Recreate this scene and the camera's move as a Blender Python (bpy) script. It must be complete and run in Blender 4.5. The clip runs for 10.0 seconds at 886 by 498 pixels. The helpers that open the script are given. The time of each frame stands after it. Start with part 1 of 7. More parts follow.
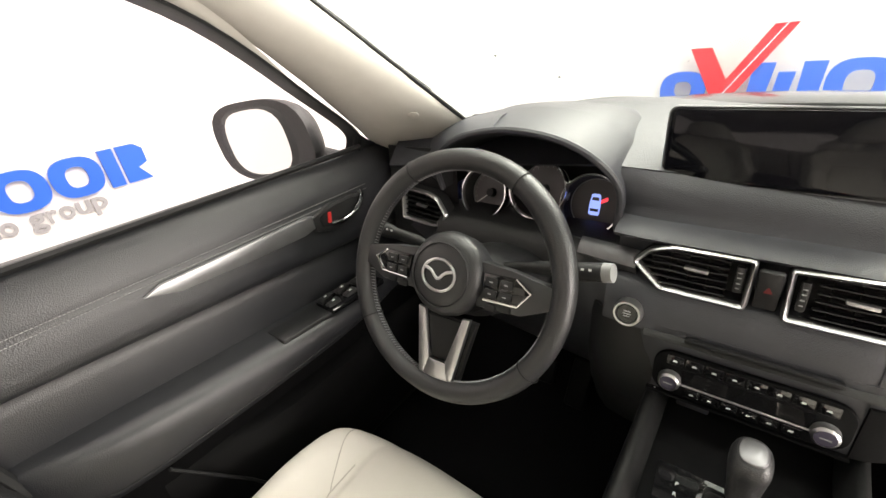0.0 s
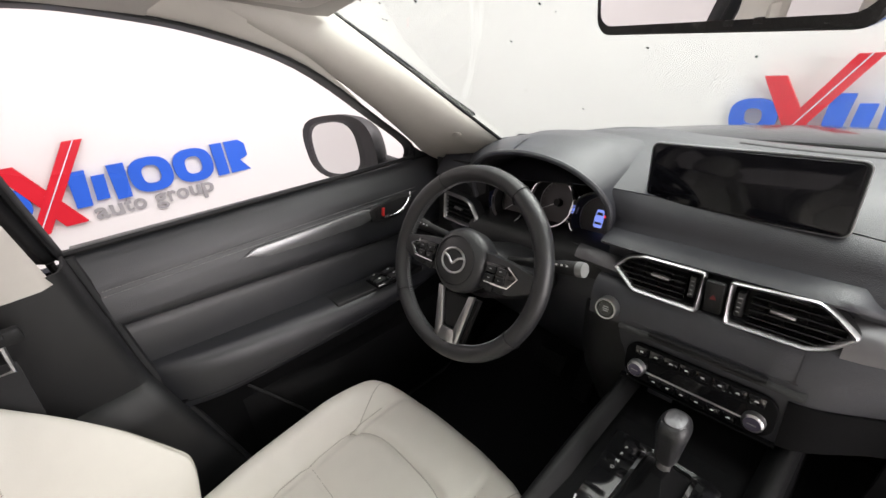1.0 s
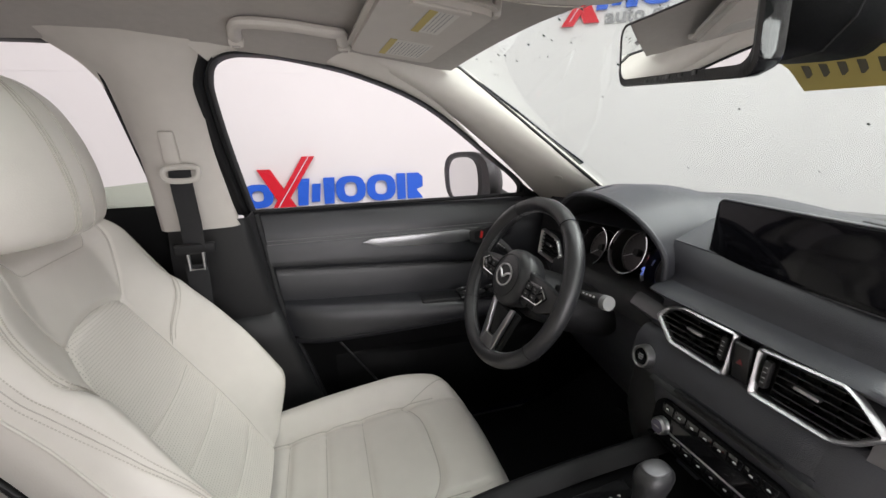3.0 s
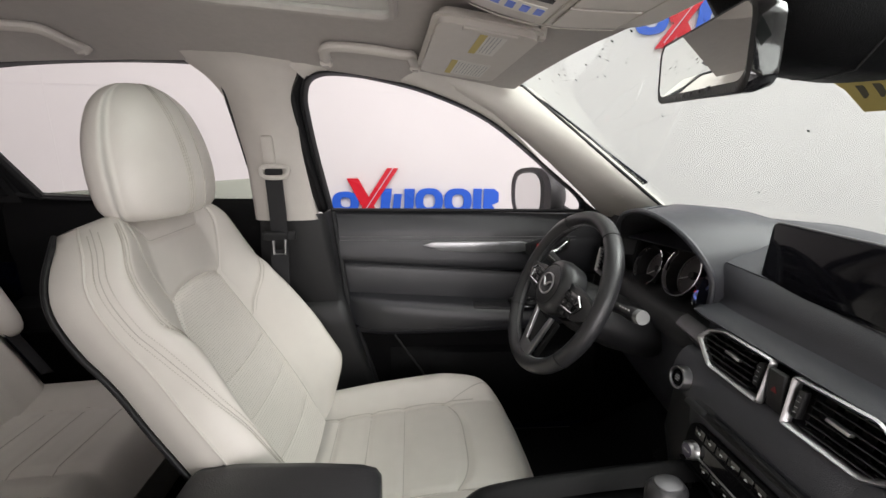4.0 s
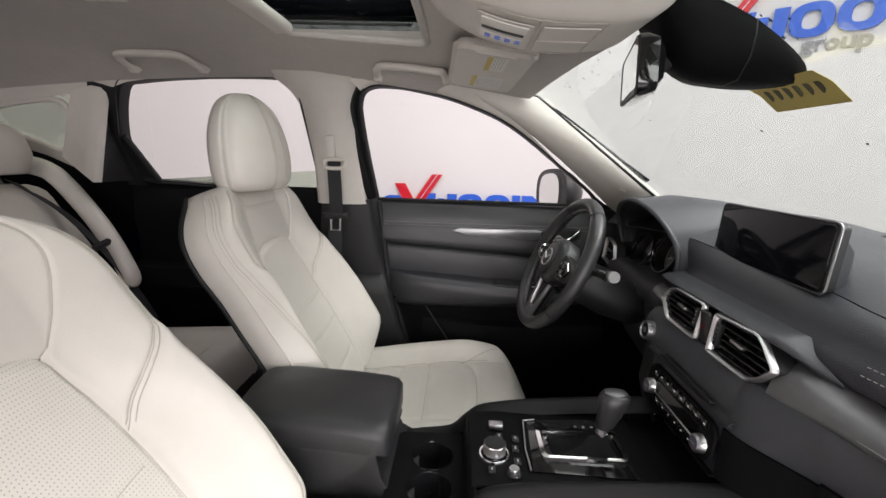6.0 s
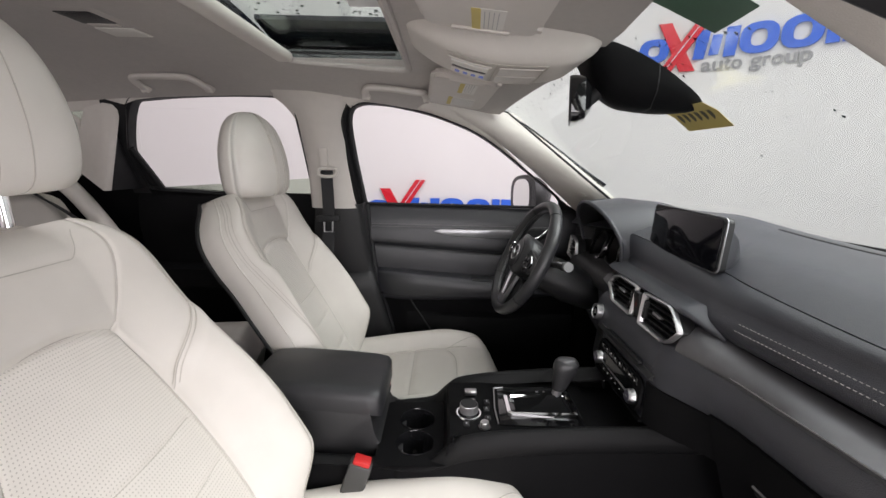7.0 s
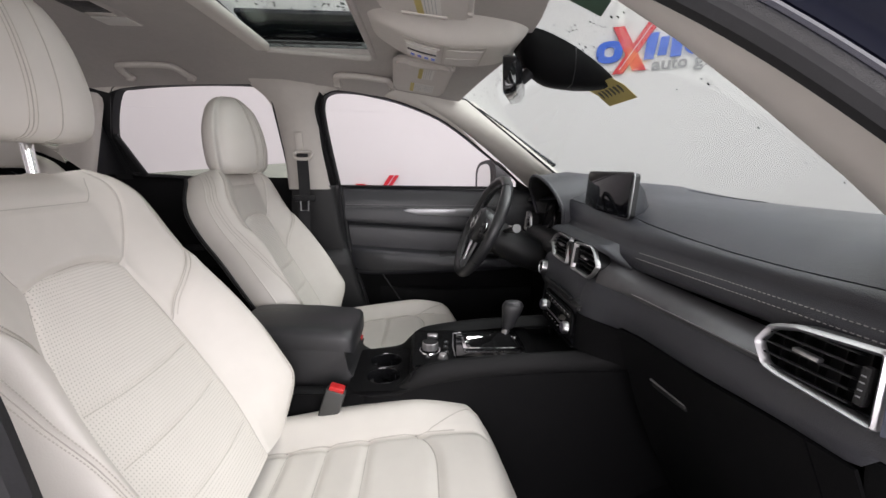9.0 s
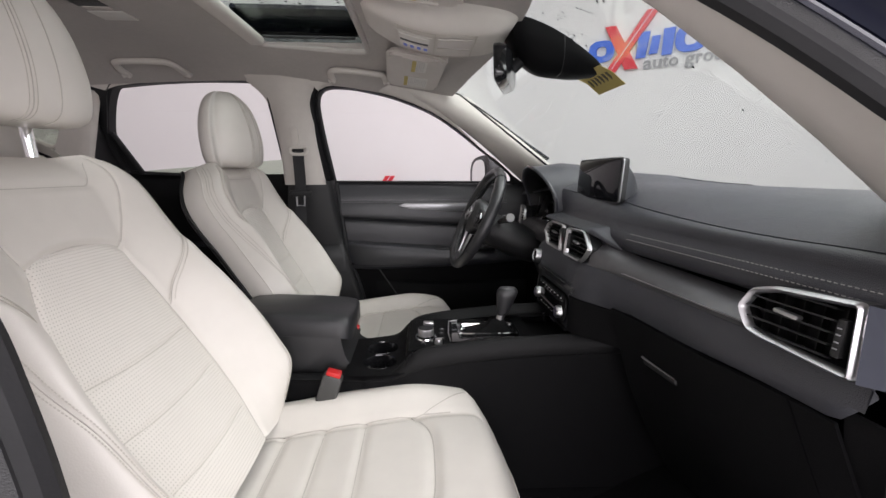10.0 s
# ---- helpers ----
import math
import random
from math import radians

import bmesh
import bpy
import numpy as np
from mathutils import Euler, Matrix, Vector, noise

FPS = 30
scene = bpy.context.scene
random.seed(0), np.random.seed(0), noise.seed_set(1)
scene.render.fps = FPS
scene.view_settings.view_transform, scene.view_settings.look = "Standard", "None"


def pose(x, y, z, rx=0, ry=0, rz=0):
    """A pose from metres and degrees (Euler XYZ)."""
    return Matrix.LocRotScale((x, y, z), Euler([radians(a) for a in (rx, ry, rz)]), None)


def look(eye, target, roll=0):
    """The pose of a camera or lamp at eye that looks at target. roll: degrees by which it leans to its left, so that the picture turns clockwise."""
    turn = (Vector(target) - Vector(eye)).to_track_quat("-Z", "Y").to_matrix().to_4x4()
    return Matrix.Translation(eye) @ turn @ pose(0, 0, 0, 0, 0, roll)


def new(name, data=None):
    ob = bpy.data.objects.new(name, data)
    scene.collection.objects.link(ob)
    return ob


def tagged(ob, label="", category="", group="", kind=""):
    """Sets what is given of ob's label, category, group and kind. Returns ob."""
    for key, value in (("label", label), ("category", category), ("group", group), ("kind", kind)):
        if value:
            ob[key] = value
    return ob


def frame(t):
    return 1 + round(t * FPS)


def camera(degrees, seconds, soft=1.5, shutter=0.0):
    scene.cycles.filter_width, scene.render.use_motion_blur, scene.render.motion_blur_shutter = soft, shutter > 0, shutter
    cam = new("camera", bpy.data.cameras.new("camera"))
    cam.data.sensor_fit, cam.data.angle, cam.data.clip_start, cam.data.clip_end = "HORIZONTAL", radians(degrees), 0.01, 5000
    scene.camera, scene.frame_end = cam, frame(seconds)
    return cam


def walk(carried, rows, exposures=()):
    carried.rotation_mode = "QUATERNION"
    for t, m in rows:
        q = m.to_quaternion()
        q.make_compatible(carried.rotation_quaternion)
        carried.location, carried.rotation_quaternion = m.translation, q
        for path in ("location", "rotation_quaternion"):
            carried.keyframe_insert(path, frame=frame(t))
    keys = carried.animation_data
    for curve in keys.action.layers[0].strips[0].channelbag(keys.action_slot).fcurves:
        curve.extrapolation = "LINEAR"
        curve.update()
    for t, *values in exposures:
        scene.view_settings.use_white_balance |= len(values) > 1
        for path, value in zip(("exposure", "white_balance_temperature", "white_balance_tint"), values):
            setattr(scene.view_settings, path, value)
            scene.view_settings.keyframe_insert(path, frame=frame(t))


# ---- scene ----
cam = camera(93.1, 10.0)
PATH = [
    (0, (-0.028, -0.379, 1.334), (-1.196, 0.962, 0.418), -7.1),
    (0.5, (0.063, -0.434, 1.369), (-1.21, 0.824, 0.476), -6.6),
    (1, (0.15, -0.454, 1.382), (-1.245, 0.697, 0.528), -5.7),
    (1.5, (0.229, -0.441, 1.393), (-1.29, 0.59, 0.6), -4.4),
    (2, (0.281, -0.411, 1.373), (-1.358, 0.477, 0.649), -3.2),
    (2.5, (0.34, -0.378, 1.35), (-1.415, 0.335, 0.706), -2.2),
    (4, (0.471, -0.295, 1.321), (-1.463, -0.144, 0.834), 0.9),
    (4.5, (0.517, -0.263, 1.304), (-1.427, -0.249, 0.833), 1.8),
    (5, (0.554, -0.236, 1.273), (-1.393, -0.304, 0.819), 2.3),
    (6.5, (0.795, -0.237, 1.287), (-1.162, -0.291, 0.876), 1.6),
    (7, (0.868, -0.222, 1.294), (-1.09, -0.224, 0.886), 1.4),
    (7.5, (0.943, -0.189, 1.29), (-1.014, -0.154, 0.876), 1.2),
    (8, (0.989, -0.194, 1.264), (-0.967, -0.121, 0.853), 1.2),
    (8.5, (1.017, -0.188, 1.238), (-0.94, -0.094, 0.836), 1.0),
    (9, (1.035, -0.178, 1.212), (-0.926, -0.081, 0.829), 0.8),
    (9.5, (1.049, -0.176, 1.194), (-0.914, -0.071, 0.823), 0.4),
    (10, (1.058, -0.172, 1.172), (-0.906, -0.062, 0.81), 0.2),
]
walk(cam, [(t, look(eye, target, roll)) for t, eye, target, roll in PATH], exposures=[(0.0, 1.58, 7250, 9), (0.5, 1.30, 7050, 10), (1.0, 0.88, 6700, 12), (1.5, 0.66, 6450, 13), (2.5, 0.54, 6500, 11), (5.0, 0.52, 6700, 12), (7.0, 0.38, 6500, 13), (10.0, 0.24, 6450, 14)])

# ---------- light: a white photo booth lit by added area lamps, all out of view ---
world = bpy.data.worlds.new("booth_world")
world.use_nodes = True
world.node_tree.nodes["Background"].inputs[0].default_value = (1, 1, 1, 1)
world.node_tree.nodes["Background"].inputs[1].default_value = 0.3
scene.world = world
scene.view_settings.exposure = 0.0


def added_area_lamp(eye, target, sx, sy, watts, spread=180, color=(1, 0.975, 0.985)):
    d = bpy.data.lights.new("added_area_lamp", "AREA")
    d.shape, d.size, d.size_y, d.energy, d.color = "RECTANGLE", sx, sy, watts, color
    d.spread = radians(spread)
    o = new("added_area_lamp", d)
    o.matrix_world = look(eye, target)
    return o


# added lamps: fill through the door opening, overhead, through the windscreen
added_area_lamp((2.5, 0.62, 1.25), (0.35, -0.5, 1.12), 3.0, 1.2, 57)
added_area_lamp((0.7, 0.1, 3.3), (0.7, 0.1, 0.0), 4.6, 5.2, 122)
added_area_lamp((0.3, 1.95, 3.0), (0.0, 0.0, 1.0), 2.0, 0.9, 29, 150)

# ---------- helpers ----------
Z = Vector((0, 0, 1))


def vec(*a):
    return Vector(a)


def spline(pts, n=8, closed=False):
    """Catmull-Rom through the points."""
    P = [Vector(p) for p in pts]
    out, k = [], len(P)
    for i in range(k if closed else k - 1):
        if closed:
            a, b, c, d = P[i - 1], P[i], P[(i + 1) % k], P[(i + 2) % k]
        else:
            a, b, c, d = P[max(i - 1, 0)], P[i], P[i + 1], P[min(i + 2, k - 1)]
        for j in range(n):
            t = j / n
            out.append(0.5 * (2 * b + (c - a) * t + (2 * a - 5 * b + 4 * c - d) * t * t + (3 * b - a - 3 * c + d) * t ** 3))
    if not closed:
        out.append(P[-1].copy())
    return out


def grid(rows, wrap_u=False, wrap_v=False, thick=0.0):
    bm = bmesh.new()
    V = [[bm.verts.new(p) for p in r] for r in rows]
    nu, nv = len(V), len(V[0])
    for i in range(nu if wrap_u else nu - 1):
        for j in range(nv if wrap_v else nv - 1):
            q = (V[i][j], V[i][(j + 1) % nv], V[(i + 1) % nu][(j + 1) % nv], V[(i + 1) % nu][j])
            if len(set(q)) == 4:
                bm.faces.new(q)
    bmesh.ops.remove_doubles(bm, verts=bm.verts, dist=1e-5)
    bmesh.ops.recalc_face_normals(bm, faces=bm.faces)
    if thick:
        bmesh.ops.solidify(bm, geom=bm.faces[:], thickness=thick)
    return bm


def loft(sections, cap=True):
    """Closed rings joined end to end."""
    bm = bmesh.new()
    V = [[bm.verts.new(p) for p in r] for r in sections]
    n = len(V[0])
    for a, b in zip(V, V[1:]):
        for j in range(n):
            bm.faces.new((a[j], a[(j + 1) % n], b[(j + 1) % n], b[j]))
    if cap:
        bm.faces.new(V[0]), bm.faces.new(V[-1])
    bmesh.ops.recalc_face_normals(bm, faces=bm.faces)
    return bm


def rbox(c, s, r=0.004, rot=(0, 0, 0), seg=2, taper=None):
    bm = bmesh.new()
    bmesh.ops.create_cube(bm, size=1)
    for v in bm.verts:
        v.co = Vector((v.co.x * s[0], v.co.y * s[1], v.co.z * s[2]))
        if taper and v.co.z > 0:
            v.co.x *= taper[0]
            v.co.y *= taper[1]
    if r:
        bmesh.ops.bevel(bm, geom=bm.edges[:], offset=min(r, 0.45 * min(s)), segments=seg, profile=0.5, affect="EDGES")
    bm.transform(pose(*c, *rot))
    return bm


def prism(poly, depth, m, r=0.0, seg=2):
    """A flat outline in x, y, thickened along z by depth, then placed by m."""
    bm = bmesh.new()
    lo = [bm.verts.new((p[0], p[1], 0)) for p in poly]
    hi = [bm.verts.new((p[0], p[1], depth)) for p in poly]
    n = len(lo)
    bm.faces.new(lo[::-1]), bm.faces.new(hi)
    for i in range(n):
        bm.faces.new((lo[i], lo[(i + 1) % n], hi[(i + 1) % n], hi[i]))
    bmesh.ops.recalc_face_normals(bm, faces=bm.faces)
    if r:
        es = [e for e in bm.edges if e.verts[0].co.z > depth / 2 and e.verts[1].co.z > depth / 2] if depth > 0 else bm.edges[:]
        bmesh.ops.bevel(bm, geom=es, offset=r, segments=seg, profile=0.5, affect="EDGES")
    bm.transform(m)
    return bm


def tube(pts, r, n=8, closed=False, flat=1.0, up=None):
    """A round (or flattened) bar along the points; r may be a list."""
    P = [Vector(p) for p in pts]
    k = len(P)
    rings = []
    last = None
    for i in range(k):
        if closed:
            d = P[(i + 1) % k] - P[i - 1]
        else:
            d = P[min(i + 1, k - 1)] - P[max(i - 1, 0)]
        d.normalize()
        if up is not None:
            a = d.cross(Vector(up))
        elif last is None:
            a = d.cross(Z if abs(d.z) < 0.9 else Vector((1, 0, 0)))
        else:
            a = last - d * last.dot(d)
        a.normalize()
        last = a
        b = d.cross(a)
        rr = r[i] if isinstance(r, (list, tuple)) else r
        rings.append([P[i] + a * rr * math.cos(2 * math.pi * j / n) + b * rr * flat * math.sin(2 * math.pi * j / n) for j in range(n)])
    if closed:
        return grid(rings + [rings[0]], wrap_v=True)
    return loft(rings)


def lathe(profile, m, n=32):
    """profile: (radius, height) pairs, turned round the local z axis of m."""
    rows = [[(max(r, 1e-5) * math.cos(2 * math.pi * j / n), max(r, 1e-5) * math.sin(2 * math.pi * j / n), h) for j in range(n)] for r, h in profile]
    bm = grid(rows, wrap_v=True)
    bm.transform(m)
    return bm


def round_poly(P, r, n=3):
    """The outline with its corners rounded."""
    out = []
    k = len(P)
    for i in range(k):
        a, b, c = Vector(P[i - 1]), Vector(P[i]), Vector(P[(i + 1) % k])
        d1, d2 = (a - b), (c - b)
        q = min(r, 0.45 * d1.length, 0.45 * d2.length)
        p1, p2 = b + d1.normalized() * q, b + d2.normalized() * q
        for j in range(n + 1):
            t = j / n
            p = p1 * (1 - t) ** 2 + b * 2 * t * (1 - t) + p2 * t * t
            out.append((p.x, p.y))
    return out


def merge(*bms):
    out = bmesh.new()
    for b in bms:
        me = bpy.data.meshes.new("scratch")
        b.to_mesh(me)
        b.free()
        out.from_mesh(me)
        bpy.data.meshes.remove(me)
    return out


def facing(c, n, up=(0, 0, 1)):
    """A pose at c whose local z looks along n and whose y is as near to up as can be."""
    n = Vector(n).normalized()
    x = Vector(up).cross(n).normalized()
    y = n.cross(x)
    m = Matrix((x, y, n)).transposed().to_4x4()
    m.translation = c
    return m


def part(name, bm, material, parent=None, label="", sharp=35, smooth=True):
    me = bpy.data.meshes.new(name)
    bm.to_mesh(me)
    bm.free()
    me.materials.append(material)
    if smooth:
        me.shade_smooth()
        me.set_sharp_from_angle(angle=radians(sharp))
    ob = new(name, me)
    if parent is not None:
        ob.parent = parent
    if label:
        ob["label"] = label
    return ob


def thing(name, label, category, group="", kind="", at=(0, 0, 0)):
    ob = new(name)
    ob.empty_display_size = 0.05
    return tagged(ob, label, category, group, kind)


def single(name, bm, material, label, category, group="", kind="", sharp=35):
    return tagged(part(name, bm, material, sharp=sharp), label, category, group, kind)


# ---------- materials ----------
def mat(name, color, rough=0.5, metal=0.0, var=0.06, scale=30.0, bump=0.0, bscale=600.0, wear=0.0, coat=0.0, spec=0.5, sheen=0.0, kind="noise"):
    m = bpy.data.materials.new(name)
    m.use_nodes = True
    nt = m.node_tree
    b = nt.nodes["Principled BSDF"]
    b.inputs["Roughness"].default_value = rough
    b.inputs["Metallic"].default_value = metal
    b.inputs["Specular IOR Level"].default_value = spec
    b.inputs["Coat Weight"].default_value = coat
    b.inputs["Sheen Weight"].default_value = sheen
    tc = nt.nodes.new("ShaderNodeTexCoord")
    if var:
        n1 = nt.nodes.new("ShaderNodeTexNoise")
        n1.inputs["Scale"].default_value = scale
        n1.inputs["Detail"].default_value = 5
        n2 = nt.nodes.new("ShaderNodeTexNoise")
        n2.inputs["Scale"].default_value = scale * 0.12
        n2.inputs["Detail"].default_value = 3
        add = nt.nodes.new("ShaderNodeMath")
        add.operation = "ADD"
        rng = nt.nodes.new("ShaderNodeMapRange")
        rng.inputs["From Min"].default_value, rng.inputs["From Max"].default_value = 0.6, 1.4
        rng.inputs["To Min"].default_value, rng.inputs["To Max"].default_value = 1 - var, 1 + var
        mul = nt.nodes.new("ShaderNodeVectorMath")
        mul.operation = "SCALE"
        mul.inputs[0].default_value = color
        nt.links.new(tc.outputs["Object"], n1.inputs["Vector"])
        nt.links.new(tc.outputs["Object"], n2.inputs["Vector"])
        nt.links.new(n1.outputs["Fac"], add.inputs[0])
        nt.links.new(n2.outputs["Fac"], add.inputs[1])
        nt.links.new(add.outputs[0], rng.inputs["Value"])
        nt.links.new(rng.outputs[0], mul.inputs["Scale"])
        nt.links.new(mul.outputs[0], b.inputs["Base Color"])
        r2 = nt.nodes.new("ShaderNodeMapRange")
        r2.inputs["From Min"].default_value, r2.inputs["From Max"].default_value = 0.3, 0.7
        r2.inputs["To Min"].default_value, r2.inputs["To Max"].default_value = max(rough - 0.06, 0.02), min(rough + 0.06, 1)
        nt.links.new(n2.outputs["Fac"], r2.inputs["Value"])
        nt.links.new(r2.outputs[0], b.inputs["Roughness"])
    else:
        b.inputs["Base Color"].default_value = (*color, 1)
    if bump:
        if kind == "voronoi":
            t = nt.nodes.new("ShaderNodeTexVoronoi")
            t.inputs["Scale"].default_value = bscale
            out = t.outputs["Distance"]
        else:
            t = nt.nodes.new("ShaderNodeTexNoise")
            t.inputs["Scale"].default_value = bscale
            t.inputs["Detail"].default_value = 2
            out = t.outputs["Fac"]
        nt.links.new(tc.outputs["Object"], t.inputs["Vector"])
        bp = nt.nodes.new("ShaderNodeBump")
        bp.inputs["Strength"].default_value = bump
        bp.inputs["Distance"].default_value = 0.001
        nt.links.new(out, bp.inputs["Height"])
        nt.links.new(bp.outputs[0], b.inputs["Normal"])
    return m


def perforated(name, color, rough):
    """Leather punched with rows of pin holes, at about 5 mm."""
    m = mat(name, color, rough, var=0.04, scale=25, bump=0.08, bscale=500, kind="voronoi")
    nt = m.node_tree
    b = nt.nodes["Principled BSDF"]
    src = b.inputs["Base Color"].links[0].from_socket
    tc = nt.nodes.new("ShaderNodeTexCoord")
    sep = nt.nodes.new("ShaderNodeSeparateXYZ")
    nt.links.new(tc.outputs["UV"], sep.inputs[0])
    waves = []
    for k in (0, 1):
        s = nt.nodes.new("ShaderNodeMath")
        s.operation = "MULTIPLY"
        s.inputs[1].default_value = 2 * math.pi / 0.0052
        nt.links.new(sep.outputs[k], s.inputs[0])
        c = nt.nodes.new("ShaderNodeMath")
        c.operation = "COSINE"
        nt.links.new(s.outputs[0], c.inputs[0])
        waves.append(c)
    mu = nt.nodes.new("ShaderNodeMath")
    mu.operation = "ADD"
    nt.links.new(waves[0].outputs[0], mu.inputs[0])
    nt.links.new(waves[1].outputs[0], mu.inputs[1])
    st = nt.nodes.new("ShaderNodeMapRange")
    st.inputs["From Min"].default_value, st.inputs["From Max"].default_value = 1.25, 1.6
    nt.links.new(mu.outputs[0], st.inputs["Value"])
    mx = nt.nodes.new("ShaderNodeMix")
    mx.data_type = "RGBA"
    nt.links.new(st.outputs[0], mx.inputs["Factor"])
    nt.links.new(src, mx.inputs["A"])
    mx.inputs["B"].default_value = (color[0] * 0.66, color[1] * 0.65, color[2] * 0.63, 1)
    nt.links.new(mx.outputs["Result"], b.inputs["Base Color"])
    return m


def glass(name, tint, gloss=0.5, drops=False):
    m = bpy.data.materials.new(name)
    m.use_nodes = True
    nt = m.node_tree
    nt.nodes.clear()
    out = nt.nodes.new("ShaderNodeOutputMaterial")
    tr = nt.nodes.new("ShaderNodeBsdfTransparent")
    tr.inputs[0].default_value = (*tint, 1)
    gl = nt.nodes.new("ShaderNodeBsdfGlossy")
    gl.inputs["Roughness"].default_value = 0.03
    fr = nt.nodes.new("ShaderNodeFresnel")
    fr.inputs["IOR"].default_value = 1.45
    ml = nt.nodes.new("ShaderNodeMath")
    ml.operation = "MULTIPLY"
    ml.inputs[1].default_value = gloss
    mx = nt.nodes.new("ShaderNodeMixShader")
    nt.links.new(fr.outputs[0], ml.inputs[0])
    nt.links.new(ml.outputs[0], mx.inputs[0])
    nt.links.new(tr.outputs[0], mx.inputs[1])
    nt.links.new(gl.outputs[0], mx.inputs[2])
    nt.links.new(mx.outputs[0], out.inputs[0])
    return m


LEATHER = mat("cream_leather", (0.645, 0.612, 0.565), 0.40, var=0.04, scale=22, bump=0.10, bscale=450, kind="voronoi")
PERFO = perforated("perforated_cream_leather", (0.720, 0.684, 0.632), 0.42)
STITCH = mat("pale_thread", (0.50, 0.47, 0.42), 0.8, var=0.1, scale=200)
# Seam lines: the shade of the crease is put into this darker tone.
SEAM = mat("painted_seam_shade", (0.47, 0.44, 0.40), 0.8, var=0.1, scale=200)
LINER = mat("headliner_cloth", (0.40, 0.370, 0.345), 0.95, var=0.06, scale=80, bump=0.35, bscale=900, sheen=0.1)
BEIGE = mat("beige_plastic", (0.56, 0.525, 0.485), 0.6, var=0.04, scale=40, bump=0.2, bscale=900)
SOFT = mat("soft_black_dash", (0.034, 0.035, 0.043), 0.43, spec=0.7, var=0.12, scale=30, bump=0.40, bscale=700, kind="voronoi")
HARD = mat("hard_black_plastic", (0.011, 0.011, 0.012), 0.46, spec=0.5, var=0.12, scale=30, bump=0.4, bscale=800, kind="voronoi")
DOORPAD = mat("black_door_vinyl", (0.017, 0.0175, 0.021), 0.40, spec=0.75, var=0.12, scale=28, bump=0.35, bscale=600, kind="voronoi")
WHEEL = mat("black_wheel_leather", (0.022, 0.022, 0.024), 0.37, spec=0.6, var=0.12, scale=30, bump=0.3, bscale=500, kind="voronoi")
GLOSSB = mat("piano_black", (0.008, 0.008, 0.009), 0.08, var=0.1, scale=12, coat=0.4)
SCREEN = mat("screen_glass", (0.005, 0.005, 0.007), 0.07, var=0.0, spec=0.24)
SILVER = mat("satin_silver", (0.56, 0.555, 0.565), 0.34, metal=1.0, var=0.04, scale=60)
CHROME = mat("chrome", (0.82, 0.82, 0.83), 0.08, metal=1.0, var=0.03, scale=20)
STRIP = mat("satin_grey_trim", (0.165, 0.162, 0.170), 0.42, metal=0.7, var=0.12, scale=40)
STEEL = mat("brushed_grey_trim", (0.33, 0.33, 0.34), 0.35, metal=0.8, var=0.12, scale=50)
RUBBER = mat("black_rubber", (0.014, 0.014, 0.015), 0.55, spec=0.25, var=0.15, scale=50, bump=0.2, bscale=300)
# CARPET and LOW: footwell shade is put into these near-zero blacks
CARPET = mat("black_carpet", (0.005, 0.005, 0.0055), 0.95, spec=0.03, var=0.3, scale=120, bump=0.8, bscale=500)
LOW = mat("shade_black_plastic", (0.005, 0.005, 0.0055), 0.58, spec=0.09, var=0.15, scale=30, bump=0.4, bscale=800, kind="voronoi")
NAVYTRIM = mat("satin_navy_trim", (0.055, 0.06, 0.08), 0.42, metal=0.2, var=0.08, scale=40)
BELT = mat("black_webbing", (0.022, 0.022, 0.024), 0.8, var=0.15, scale=150, bump=0.5, bscale=900)
PAINT = mat("navy_car_paint", (0.004, 0.005, 0.014), 0.14, spec=0.14, var=0.1, scale=20, coat=0.05)
JAMB = mat("navy_jamb_paint", (0.004, 0.005, 0.012), 0.5, spec=0.08, var=0.1, scale=20)
# glossier and lighter than JAMB, for the bead that makes the flange highlight
BEAD = mat("clearcoated_highlight_bead", (0.02, 0.022, 0.035), 0.22, spec=0.8, var=0.1, scale=20, coat=1.0)
CONSOLE = mat("satin_black_console", (0.0055, 0.0055, 0.006), 0.48, spec=0.22, var=0.14, scale=30, bump=0.4, bscale=800, kind="voronoi")
MIRROR = mat("mirror_glass", (0.9, 0.9, 0.9), 0.01, metal=1.0, var=0.0)
RED = mat("red_plastic", (0.55, 0.02, 0.02), 0.35, var=0.06)
WHITEP = mat("white_print", (0.75, 0.75, 0.74), 0.6, var=0.03)
GREYP = mat("grey_print", (0.30, 0.30, 0.31), 0.6, var=0.04)
YELLOW = mat("yellow_tag", (0.50, 0.40, 0.12), 0.6, var=0.08)
DARKINK = mat("dark_ink", (0.10, 0.09, 0.06), 0.7, var=0.1)
LIDM = mat("black_armrest_leather", (0.017, 0.017, 0.019), 0.46, spec=0.55, var=0.1, scale=25, bump=0.3, bscale=500, kind="voronoi")
DIMTHREAD = mat("grey_thread", (0.22, 0.22, 0.22), 0.8, var=0.1, scale=200)
LABELW = mat("label_paper", (0.66, 0.64, 0.60), 0.7, var=0.04)
GREEN = mat("green_sticker", (0.06, 0.12, 0.08), 0.5, var=0.08)
WALL = mat("booth_white_paint", (0.72, 0.695, 0.692), 0.7, var=0.02, scale=3, bump=0.1, bscale=60)
FLOORM = mat("booth_floor_paint", (0.70, 0.70, 0.69), 0.5, var=0.06, scale=5)
LOGOB = mat("blue_sign_acrylic", (0.03, 0.12, 0.62), 0.3, var=0.1, scale=4)
LOGOR = mat("red_sign_acrylic", (0.62, 0.02, 0.035), 0.3, var=0.06, scale=4)
LOGOG = mat("grey_sign_acrylic", (0.30, 0.29, 0.30), 0.4, var=0.05, scale=6)
